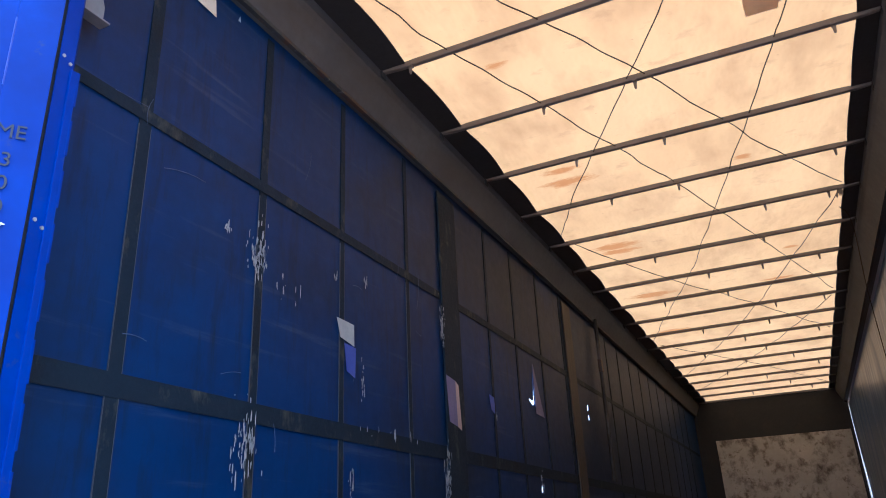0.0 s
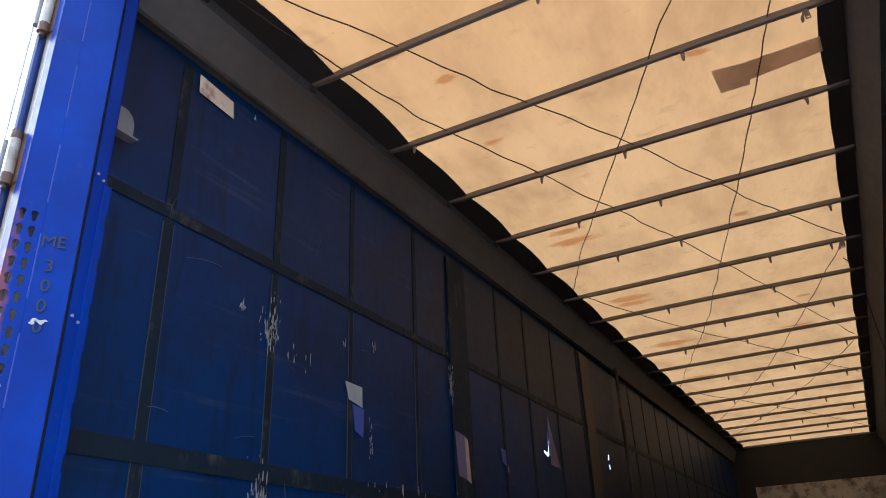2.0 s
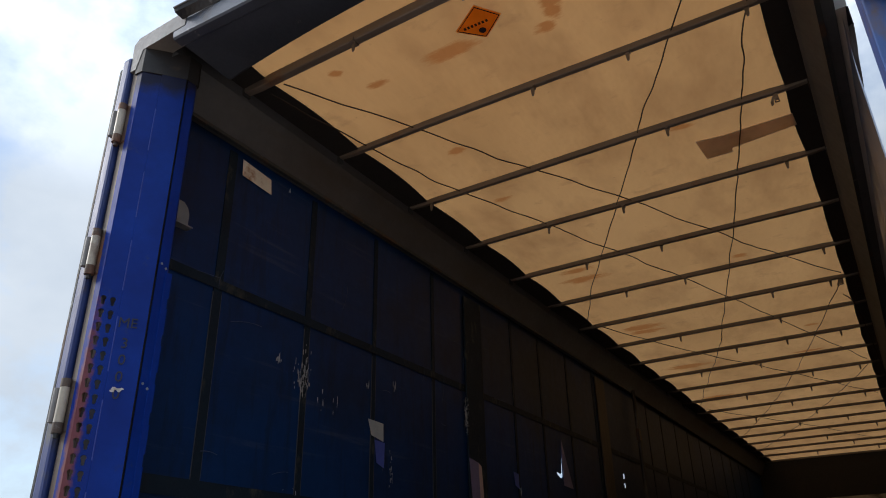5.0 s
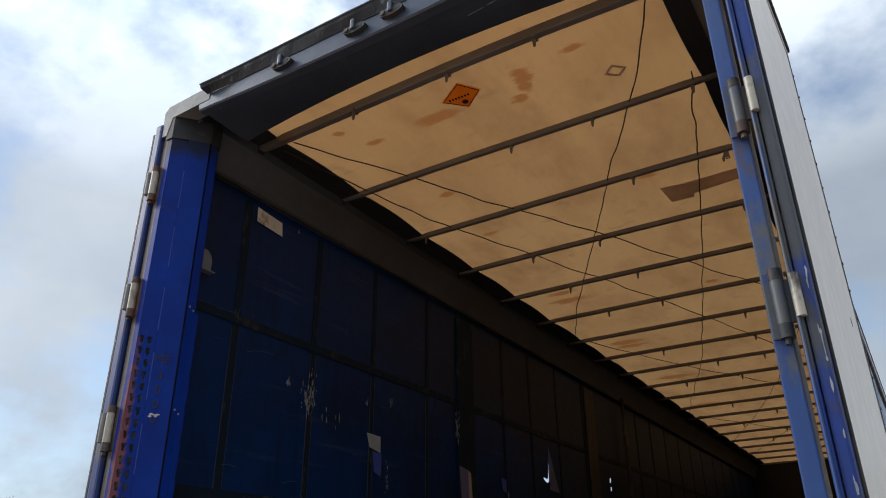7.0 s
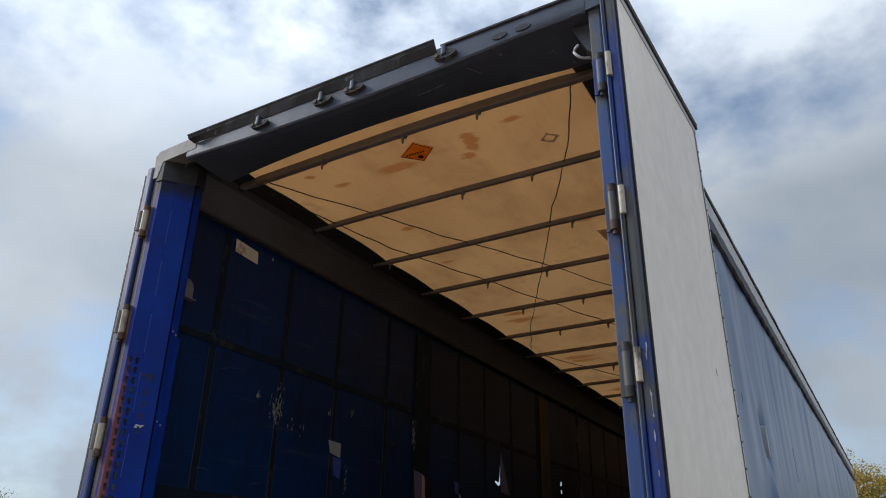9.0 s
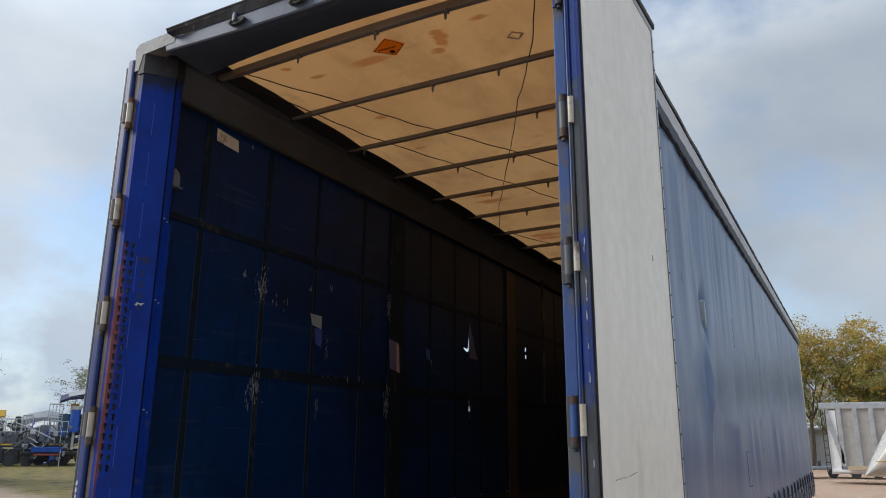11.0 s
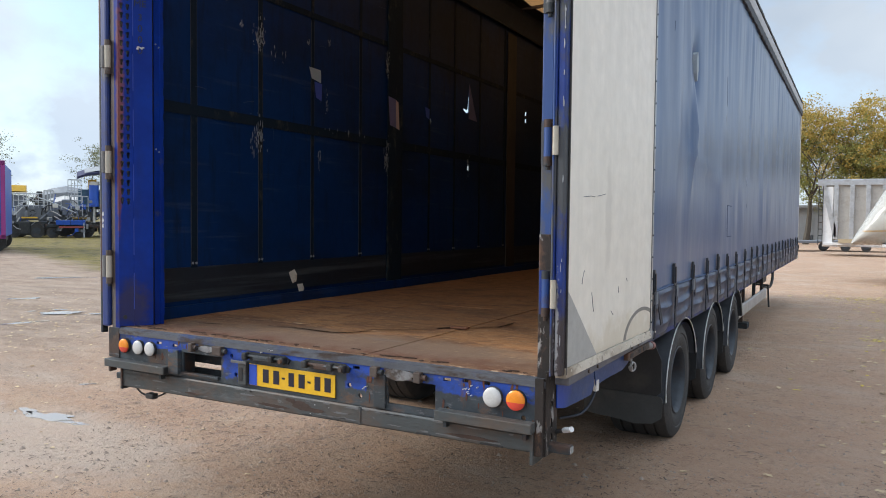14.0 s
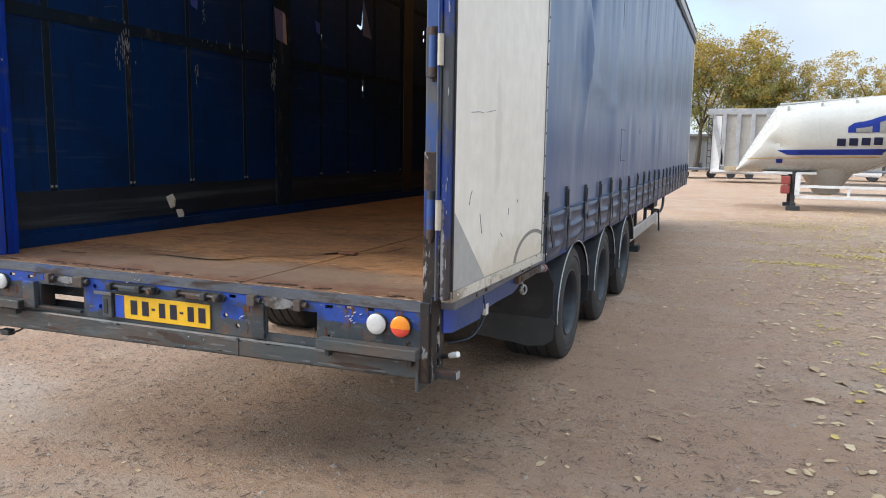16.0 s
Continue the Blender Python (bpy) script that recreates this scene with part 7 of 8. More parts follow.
# things under the side: hook, white clip, tail strap, sill fittings
part("door_sill_rail", box(B(), 1.262, 1.352, 0.06, 1.44, 0.866, 0.910, 0.006), M_under, T, "worn steel rail under the open door")
for y in (0.30, 0.42, 0.98, 1.10):
    part("rail_bolt", cyl(B(), (1.350, y, 0.884), (1.357, y, 0.884), 0.008, 8), M_steel_rust, T)
bm = tube(B(), [(1.30, 1.15, 0.83), (1.303, 1.155, 0.785)], 0.008, 8)
for k, tilt in enumerate((25, -35)):
    ring = [Matrix.Rotation(radians(tilt), 3, "Z") @ Vector((0.0, 0.020 * math.cos(a * math.tau / 14), 0.023 * math.sin(a * math.tau / 14))) for a in range(15)]
    tube(bm, [Vector((1.305, 1.158 + 0.022 * k, 0.757 - 0.008 * k)) + q for q in ring], 0.0058, 8)
part("shackle", bm, M_galv, T, "small galvanised shackle hanging from the rail", True)
part("latch_plate", box(B(), 1.27, 1.326, 1.02, 1.46, 0.806, 0.845, 0.006), M_steel_rust, T)
for y in (1.06, 1.22, 1.31):
    part("latch_slot", box(B(), 1.3255, 1.3285, y, y + 0.05, 0.815, 0.836, 0.002), M_black_strip, T)
part("latch_pin", cyl(B(), (1.30, 1.42, 0.818), (1.30, 1.57, 0.803), 0.021, 12), M_cap, T)
part("latch_tip", cyl(B(), (1.30, 1.57, 0.803), (1.30, 1.62, 0.798), 0.024, 12), M_tip_red, T)
part("white_clip", box(B(), 1.285, 1.303, 0.575, 0.615, 0.735, 0.788, 0.005), M_white_tip, T, "white plastic strap clip")
part("loose_strap", tube(B(), smooth_path([(1.292, 0.595, 0.74), (1.285, 0.54, 0.69), (1.265, 0.46, 0.655), (1.2, 0.38, 0.645)], 6), 0.006, 6), M_strap_out, T)

# landing legs, side guard, hoses
for s in (1, -1):
    leg = part("landing_leg", box(B(), s * 0.85 - 0.06, s * 0.85 + 0.06, 8.80, 8.92, 0.30, 0.84, 0.008), M_steel_dark, T, "dark steel landing leg")
    part("inner_leg", box(B(), s * 0.85 - 0.045, s * 0.85 + 0.045, 8.815, 8.905, 0.05, 0.32, 0.005), M_steel_rust, leg)
    part("foot", box(B(), s * 0.85 - 0.12, s * 0.85 + 0.12, 8.74, 8.98, GZ - 0.005, 0.06, 0.012), M_steel_dark, leg)
    part("leg_bracket", sheet([(8.6, 0.84), (9.1, 0.84), (8.95, 0.55), (8.78, 0.55)], [], s * 0.78, s * 0.79, "x"), M_steel_dark, leg)
    bm = B()
    extrude_poly(bm, [(s * 1.19, 0.45), (s * 1.205, 0.45), (s * 1.215, 0.465), (s * 1.215, 0.575), (s * 1.205, 0.59), (s * 1.19, 0.59)][::s], 5.95, 8.75, "y")
    guard = part("side_guard", bm, M_alu, T, "aluminium side underrun guard rail")
    for y in (6.3, 7.6, 8.5):
        part("guard_bracket", box(B(), *sorted((s * 1.15, s * 1.19)), y, y + 0.05, 0.47, 0.82, 0.004), M_steel_dark, guard)
    part("tank", cyl(B(), (s * 0.75, 6.0, 0.55), (s * 0.75, 7.1, 0.55), 0.16, 20), M_steel_dark, T, "", True)
part("crank_handle", tube(B(), smooth_path([(1.02, 8.86, 0.62), (1.2, 8.86, 0.62), (1.22, 8.86, 0.6), (1.23, 8.95, 0.30)], 5), 0.013, 8), M_steel_dark, T)
part("hose", tube(B(), smooth_path([(1.15, 8.85, 0.60), (1.22, 9.1, 0.58), (1.22, 9.5, 0.68), (1.2, 9.6, 0.86), (1.15, 9.4, 0.95)], 8), 0.02, 8), M_rubber, T, "black hose loop", True)
part("tool_box", box(B(), 0.70, 1.1, 9.3, 9.9, 0.60, 0.84, 0.02), M_plastic, T)

# ---- the yard behind: parked vehicles, machines, trees ----
def loft(bm, sections):
    """Joins rings of equal length."""
    rings = [[bm.verts.new(q) for q in s] for s in sections]
    for r0, r1 in zip(rings, rings[1:]):
        n = len(r0)
        for k in range(n):
            bm.faces.new((r0[k], r0[(k + 1) % n], r1[(k + 1) % n], r1[k]))
    bm.faces.new(rings[0])
    bm.faces.new(list(reversed(rings[-1])))
    return bm


def far_wheel(parent, x, y, r=0.5, w=0.3, along="y"):
    bm = B()
    d = Vector((0, w / 2, 0)) if along == "y" else Vector((w / 2, 0, 0))
    c = Vector((x, y, GZ + r))
    cyl(bm, c - d, c + d, r, 24)
    ob = part("wheel", bm, M_tyre, parent, "", True)
    bm = B()
    cyl(bm, c - d * 1.06, c + d * 1.06, r * 0.52, 16)
    part("rim", bm, M_rim, ob, "", True)


# white silo tanker
TK = empty_thing("silo_tank_trailer", "white silo tank trailer with a blue stripe on landing legs", "tank trailer")
YC, HW = 20.25, 1.2


def tank_z(x):
    t = min(1.0, max(0.0, (x - 2.2) / 0.95))
    zt = 1.04 + (2.78 - 1.04) * (t ** 0.95) + 0.10 * max(0.0, x - 3.15)
    zt = min(zt, 3.1)
    u = min(1.0, max(0.0, (x - 5.1) / 0.9))
    zb = 0.95 + 0.28 * (u * u * (3 - 2 * u))
    return zb, zt


def tank_ring(x, off=0.0, a0=0.0, a1=math.tau, n=72, closed=True):
    zb, zt = tank_z(x)
    w = HW * min(1.0, 0.55 + 0.45 * max(0.0, (x - 2.2) / 1.5))
    pts = []
    for k in range(n if closed else n + 1):
        a = a0 + (a1 - a0) * k / n
        c, s = math.cos(a), math.sin(a)
        e = 0.82
        z = (zb + zt) / 2 + ((zt - zb) / 2 + off) * math.copysign(abs(s) ** e, s)
        fold = 0.11 * math.exp(-((x - 3.2) / 0.30) ** 2 - ((z - 1.74 + 0.5 * (x - 3.2)) / 0.10) ** 2)
        pts.append((x, YC + (w + off - fold) * math.copysign(abs(c) ** e, c), z))
    return pts


xs = [2.2, 2.35, 2.6, 2.75, 2.9, 3.0, 3.1, 3.15, 3.25, 3.35, 3.5, 3.65, 3.8, 4.0, 4.6, 5.2, 6.0, 7.0, 8.0, 9.0, 10.0, 11.0, 11.6, 11.9]
tank = part("tank_body", loft(B(), [tank_ring(x) for x in xs]), M_tank, TK, "", True)


def tank_y(x, z):
    """The near side of the tank's skin."""
    zb, zt = tank_z(x)
    s = min(0.98, abs((z - (zb + zt) / 2) / ((zt - zb) / 2)))
    w = HW * min(1.0, 0.55 + 0.45 * max(0.0, (x - 2.2) / 1.5))
    return YC - (w * (1 - s ** 2.44) ** 0.41)


def tank_patch(name, lower, upper, mat, label="", out=0.012):
    """A painted shape on the tank between two lines of (x, z)."""
    bm = B()
    x0, x1 = lower[0][0], lower[-1][0]
    n = max(2, int((x1 - x0) / 0.12))
    grid = []
    for i in range(n + 1):
        x = x0 + (x1 - x0) * i / n
        za, zb = (float(np.interp(x, [q[0] for q in ln], [q[1] for q in ln])) for ln in (lower, upper))
        grid.append([bm.verts.new((x, tank_y(x, za + (zb - za) * j / 6) - out, za + (zb - za) * j / 6)) for j in range(7)])
    for r0, r1 in zip(grid, grid[1:]):
        for j in range(6):
            bm.faces.new((r0[j], r1[j], r1[j + 1], r0[j + 1]))
    bmesh.ops.solidify(bm, geom=bm.faces[:], thickness=0.01)
    return part(name, bm, mat, tank, label)


tank_patch("blue_stripe", [(3.2, 1.555), (3.45, 1.44), (5.7, 1.48), (11.5, 1.58)], [(3.2, 1.565), (3.45, 1.575), (5.7, 1.63), (11.5, 1.73)], M_tank_blue, "royal blue stripe")
tank_patch("gold_line", [(2.45, 1.325), (11.5, 1.56)], [(2.45, 1.343), (11.5, 1.575)], M_mach_yel)
tank_patch("emblem", [(4.80, 2.03), (7.4, 2.10)], [(4.80, 2.18), (4.88, 2.26), (5.0, 2.30), (5.2, 2.32), (5.45, 2.42), (5.7, 2.50), (6.3, 2.56), (7.4, 2.45)], M_tank_blue, "royal blue emblem shape")
tank_patch("emblem_shape", [(4.98, 2.05), (5.34, 2.05)], [(4.98, 2.14), (5.12, 2.16), (5.24, 2.16), (5.28, 2.27), (5.34, 2.20)], M_tank, "", 0.026)
tank_patch("emblem_shape", [(5.5, 2.05), (6.0, 2.05)], [(5.5, 2.30), (5.6, 2.34), (6.0, 2.30)], M_tank, "", 0.026)
for k in range(11):
    x = 4.57 + k * 0.277
    tank_patch("text_bar", [(x, 1.69 + 0.012 * k), (x + 0.20, 1.69 + 0.012 * k)], [(x, 1.88 + 0.012 * k), (x + 0.20, 1.88 + 0.012 * k)], M_navy, "", 0.016)
tank_patch("flag_sticker", [(3.18, 1.22), (3.34, 1.22)], [(3.18, 1.33), (3.34, 1.33)], M_tank_blue)
part("top_rail", tube(B(), [(3.2, YC - 0.35, 2.80), (5.5, YC - 0.35, 2.98), (11.4, YC - 0.35, 3.18)], 0.028, 8), M_tank, TK)
for x in (3.4, 4.2, 5.0, 6.0, 7.5, 9.0):
    part("rail_post", box(B(), x - 0.025, x + 0.025, YC - 0.38, YC - 0.32, tank_z(x)[1] - 0.12, tank_z(x)[1] + 0.08), M_tank, TK)
    part("side_lug", box(B(), x - 0.03, x + 0.03, YC - HW * 0.66, YC - HW * 0.6, tank_z(x)[1] - 0.26, tank_z(x)[1] - 0.08), M_tank, TK)
for x in (4.5, 6.9, 9.2):
    bm = B()
    lathe(bm, [(0.36, 0.13), (0.42, 0.30), (0.55, 0.37), (0.97, 0.66), (1.35, 0.95)], 28, "z")
    bmesh.ops.translate(bm, vec=(x, YC, 0), verts=bm.verts)
    part("hopper_cone", bm, M_tank, TK, "", True)
bm = B()
for y in (YC - 1.1, YC + 1.1):
    box(bm, 3.7, 11.5, y - 0.04, y + 0.04, 0.59, 0.66)
    box(bm, 3.7, 11.5, y - 0.03, y + 0.03, 0.31, 0.38)
    for x in (3.74, 4.95, 6.3, 7.6, 9.0):
        box(bm, x - 0.035, x + 0.035, y - 0.03, y + 0.03, 0.38, 0.60)
    box(bm, 3.68, 3.80, y - 0.05, y + 0.05, 0.38, 0.97)
part("side_frame", bm, M_white, TK, "white steel side frame")
part("fifth_wheel_plate", box(B(), 2.9, 4.2, YC - 0.8, YC + 0.9, 0.93, 0.99, 0.01), M_white, TK)
for y in (YC - 1.0, YC + 0.7):
    leg = part("landing_leg", box(B(), 3.60, 3.70, y - 0.06, y + 0.06, 0.10, 1.0, 0.008), M_steel_dark, TK)
    part("foot", box(B(), 3.50, 3.84, y - 0.12, y + 0.12, GZ - 0.01, 0.09, 0.02), M_steel_dark, leg)
for z in (0.42, 0.66):
    part("hose_box", box(B(), 3.34, 3.56, YC - 1.15, YC - 0.85, z, z + 0.22, 0.03), M_red, TK, "dull red plastic box")
for x in (8.4, 9.7, 11.0):
    far_wheel(TK, x, YC - 0.95)
    far_wheel(TK, x, YC + 0.95)

# ribbed tipper trailer
TP = empty_thing("tipper_trailer", "pale grey ribbed tipper trailer standing parked", "trailer")
bm = B()
extrude_poly(bm, [(0.90, 3.42), (8.5, 3.42), (8.5, 0.75), (1.36, 0.75), (1.30, 1.25)], 37.62, 39.9, "y")
part("tipper_body", bm, M_tip, TP)
part("top_rail", box(B(), 0.62, 8.6, 37.5, 37.75, 3.36, 3.66, 0.03), M_alu, TP)
bm = B()
extrude_poly(bm, [(0.76, 3.40), (0.96, 3.40), (1.44, 1.30), (1.44, 0.85), (1.32, 0.95), (1.24, 1.25)], 37.5, 37.64, "y")
part("corner_rib", bm, M_alu, TP)
for k in range(11):
    x = 1.42 + 0.67 * k
    part("rib", box(B(), x - 0.10, x + 0.10, 37.5, 37.63, 0.78, 3.38, 0.02), M_alu, TP)
part("end_panel", box(B(), 0.86, 1.30, 37.55, 39.8, 0.42, 3.30, 0.02), M_white, TP)
bm = B()
for z in [0.6 + k * 0.32 for k in range(9)]:
    box(bm, 0.66, 0.86, 37.5, 37.53, z, z + 0.04)
for x in (0.66, 0.84):
    box(bm, x, x + 0.035, 37.49, 37.53, 0.5, 3.35)
part("ladder", bm, M_steel_dark, TP, "dark steel ladder")
part("chassis", box(B(), 0.9, 8.5, 37.8, 39.6, 0.42, 0.56), M_white, TP)
part("timber_stack", box(B(), 1.55, 2.35, 37.3, 37.9, 0.62, 0.80), surf("pale_timber", (0.5, 0.4, 0.26), (0.42, 0.33, 0.2), 3.0), TP)
part("side_frame", box(B(), 0.9, 8.5, 37.45, 37.55, 0.50, 0.62, 0.01), M_white, TP, "white steel side frame")
for x in (4.6, 5.9):
    far_wheel(TP, x, 38.6, 0.32)
    far_wheel(TP, x, 39.5, 0.32)


def flatbed(at, turn, length):
    f = empty_thing("flatbed_trailer", "low dark flatbed trailer parked in a row", "trailer", at, turn, "low trailers behind the tipper")
    part("bed", box(B(), 0, length, -1.1, 1.1, 0.46, 0.58, 0.02), M_mach_grey, f)
    part("headboard", box(B(), 0, 0.08, -1.1, 1.1, 0.58, 0.85), M_steel_dark, f)
    for x in (0.7, 1.8, length - 1.2):
        far_wheel(f, x, -0.95, 0.25)
        far_wheel(f, x, 0.95, 0.25)
    return f


for at, turn, ln in (((-2.6, 43.0, 0), 8, 3.0), ((0.0, 45.0, 0), 0, 4.0), ((-6.5, 44.0, 0), 4, 3.6), ((5.5, 46.0, 0), -4, 5.0)):
    flatbed(at, turn, ln)

# pale building far behind the trees
BW = empty_thing("far_building", "long pale grey clad building behind the trees", "building", kind="structure")
part("wall", box(B(), -30, 40, 68, 76, GZ - 0.1, 2.9), M_wall, BW)
part("roof", box(B(), -30.3, 40.3, 67.7, 76.3, 2.9, 3.1), M_sheet_grey, BW)
for k in range(35):
    part("wall_seam", box(B(), -29 + k * 2, -28.94 + k * 2, 67.97, 68.01, 0, 2.9), M_sheet_grey, BW)


# trees: tapered trunk, limbs, and a crown of many small leaf clumps
def tree(name, x, y, h, spread, mat, seed, density, label, bare=0.25, turn=0.62):
    rn = random.Random(seed)
    t = empty_thing(name, label, "tree", (x, y, GZ), rn.uniform(0, 360), "trees round the yard")
    bm = B()
    tips = []

    def limb(p, d, length, r, depth):
        pts = [p]
        for k in range(4):
            d = (d + Vector((rn.uniform(-0.18, 0.18), rn.uniform(-0.18, 0.18), rn.uniform(-0.02, 0.12)))).normalized()
            pts.append(pts[-1] + d * length / 4)
        rings = []
        for k, q in enumerate(pts):
            rr = r * (1 - 0.62 * k / 4)
            rings.append([bm.verts.new(q + Vector((rr * math.cos(a * math.tau / 6), rr * math.sin(a * math.tau / 6), 0))) for a in range(6)])
        for r0, r1 in zip(rings, rings[1:]):
            for k in range(6):
                bm.faces.new((r0[k], r0[(k + 1) % 6], r1[(k + 1) % 6], r1[k]))
        if depth == 0:
            tips.append(pts[-1])
            tips.append(pts[2])
            return
        for k in range(rn.randint(3, 4)):
            a = rn.uniform(0, math.tau)
            side = Vector((math.cos(a), math.sin(a), rn.uniform(0.15, 0.9))).normalized()
            limb(pts[rn.choice((2, 3, 4))], (d * 0.5 + side * 0.8).normalized(), length * rn.uniform(0.55, 0.75), r * 0.45, depth - 1)

    limb(Vector((0, 0, -0.1)), Vector((0, 0, 1)), h * 0.42, h * 0.022, 3)
    part("trunk", bm, M_bark, t, "", True)
    top = max(q.z for q in tips)
    wide = max(math.hypot(q.x, q.y) for q in tips)
    clumps = [Vector((q.x * 1.1 * spread / wide, q.y * 1.1 * spread / wide, max(q.z * h * 0.93 / top, h * bare + rn.uniform(0, 0.25 * h)))) for q in tips]
    zc, rz = h * (bare + 1.0) / 2, h * (1.0 - bare) / 2
    while len(clumps) < len(tips) + int(density * 1.9):         # fill the dome, most of it towards the outside
        d = Vector((rn.gauss(0, 1), rn.gauss(0, 1), rn.gauss(0, 1))).normalized() * rn.uniform(0.35, 0.97)
        lump = 1 + 0.22 * noise.noise(Vector((d.x * 2.2 + seed, d.y * 2.2, d.z * 2.2)))
        clumps.append(Vector((d.x * spread * lump, d.y * spread * lump, zc + d.z * rz * lump)))
    vs, fs, kinds = [], [], []
    for q in clumps:
        kind = 1 if q.z / h + rn.uniform(-0.22, 0.22) < turn else 0
        cl = rn.uniform(0.26, 0.58) * h * 0.080
        for k in range(int(density * 0.72)):
            c = q + Vector([max(-1.4, min(1.4, rn.gauss(0, 0.75))) * cl * f for f in (1, 1, 0.7)])
            s = rn.uniform(0.045, 0.085) * (h / 10)
            u = Vector((rn.uniform(-1, 1), rn.uniform(-1, 1), rn.uniform(-1, 1))).normalized() * s
            w = u.cross(Vector((rn.uniform(-1, 1), rn.uniform(-1, 1), rn.uniform(-1, 1)))).normalized() * s * 0.75
            n = len(vs)
            vs += [tuple(c - u), tuple(c + w * 0.9), tuple(c + u), tuple(c - w)]
            fs.append((n, n + 1, n + 2, n + 3))
            kinds.append(kind)
    me = bpy.data.meshes.new("crown")
    me.from_pydata(vs, [], fs)
    me.materials.append(mat)
    if mat is not M_leaf_pale:                # leaves turn from the top of the crown downwards
        me.materials.append(M_leaf_green if mat is M_leaf_gold else M_leaf_gold)
        me.polygons.foreach_set("material_index", kinds if mat is M_leaf_gold else [1 - k for k in kinds])
    part("crown", me, None, t)
    return t


for i, (x, y, h, sp, mt, dens) in enumerate(((-6.5, 62, 10.4, 4.0, M_leaf_green, 70), (-1.0, 58, 11.1, 2.6, M_leaf_gold, 80), (2.6, 58, 11.2, 3.1, M_leaf_gold, 100), (5.5, 60, 8.9, 2.3, M_leaf_green, 75), (8.5, 58, 8.8, 2.9, M_leaf_gold, 80), (11.6, 58, 7.2, 2.7, M_leaf_gold, 70), (15.0, 60, 8.6, 3.6, M_leaf_green, 60), (19.5, 61, 8.8, 4.0, M_leaf_gold, 60), (24, 62, 9.0, 4.0, M_leaf_green, 50), (-11.5, 63, 9.8, 4.0, M_leaf_gold, 60), (0.6, 64, 8.2, 3.0, M_leaf_green, 60), (4.4, 63, 7.6, 2.8, M_leaf_green, 60), (13.4, 63, 8.6, 4.0, M_leaf_gold, 60))):
    tree("broadleaf_tree", x, y, h, sp, mt, 40 + i, dens, "tall tree with thinning golden autumn leaves" if mt is M_leaf_gold else "tall tree with greenish autumn leaves")
for i, (x, y, h, sp) in enumerate(((-68, 36.0, 10.2, 2.9), (-64, 44.0, 9.6, 2.6), (-71.5, 29.8, 9.0, 3.1), (-72.5, 40.2, 5.0, 3.1))):
    tree("broadleaf_tree", x, y, h, sp, M_leaf_pale, 80 + i, 34, "slender tree with sparse pale green leaves", 0.3)


# row of farm and yard machines along the far side
def machine(name, at, turn, label, build, seed):
    m = empty_thing(name, label, "machine", at, turn, "machines parked in a row")
    build(m)
    rn = random.Random(seed)
    for k in range(40):                      # pipes, brackets and small boxes all over the machine
        p = Vector((rn.uniform(-1.1, 1.1), rn.uniform(-0.9, -0.3), rn.uniform(0.35, 2.3)))
        q = p + Vector((rn.uniform(-0.6, 0.6), rn.uniform(-0.1, 0.1), rn.choice((0.0, 0.25, -0.3, 0.5))))
        mt = rn.choice((M_mach_grey, M_mach_grey, M_steel_dark, M_plastic, M_mach_pale, M_mach_pale, M_galv, M_mach_blue, M_sheet_pale))
        if k % 3:
            part("strut", tube(B(), [p, (p + q) / 2 + Vector((0, 0, rn.uniform(-0.1, 0.1))), q], rn.uniform(0.015, 0.035), 6), mt, m)
        else:
            s = Vector((rn.uniform(0.05, 0.16), 0.10, rn.uniform(0.05, 0.16)))
            part("bracket_box", box(B(), p.x - s.x, p.x + s.x, p.y - s.y, p.y + s.y, max(p.z - s.z, 0.1), p.z + s.z, 0.02), mt if mt is not M_mach_pale else M_plastic, m)
    return m


M_mach_pale = surf("pale_grey_machine_tube", (0.5, 0.52, 0.54), (0.4, 0.42, 0.44), 3.0, (0.4, 0.6))


def wheels_for(m, xs_, ys_, r):
    for x in xs_:
        for y in ys_:
            far_wheel(m, x, y, r, 0.24)


def rails(m, x0, x1, y0, y1, z0, z1, n, r=0.022):
    """A pale tubular railing: posts and bars."""
    rail = part("railing", tube(B(), [(x0, y0, z1), (x1, y0, z1)], r, 6), M_mach_pale, m, "pale tubular railing")
    for k in range(n + 1):
        x = x0 + (x1 - x0) * k / n
        part("rail_post", cyl(B(), (x, y0, z0), (x, y0, z1), r, 6), M_mach_pale, rail)
    part("rail_bar", cyl(B(), (x0, y0, (z0 + z1) / 2), (x1, y0, (z0 + z1) / 2), r * 0.8, 6), M_mach_pale, rail)
    part("rail_bar", cyl(B(), (x0, y1, z1), (x1, y1, z1), r, 6), M_mach_pale, rail)


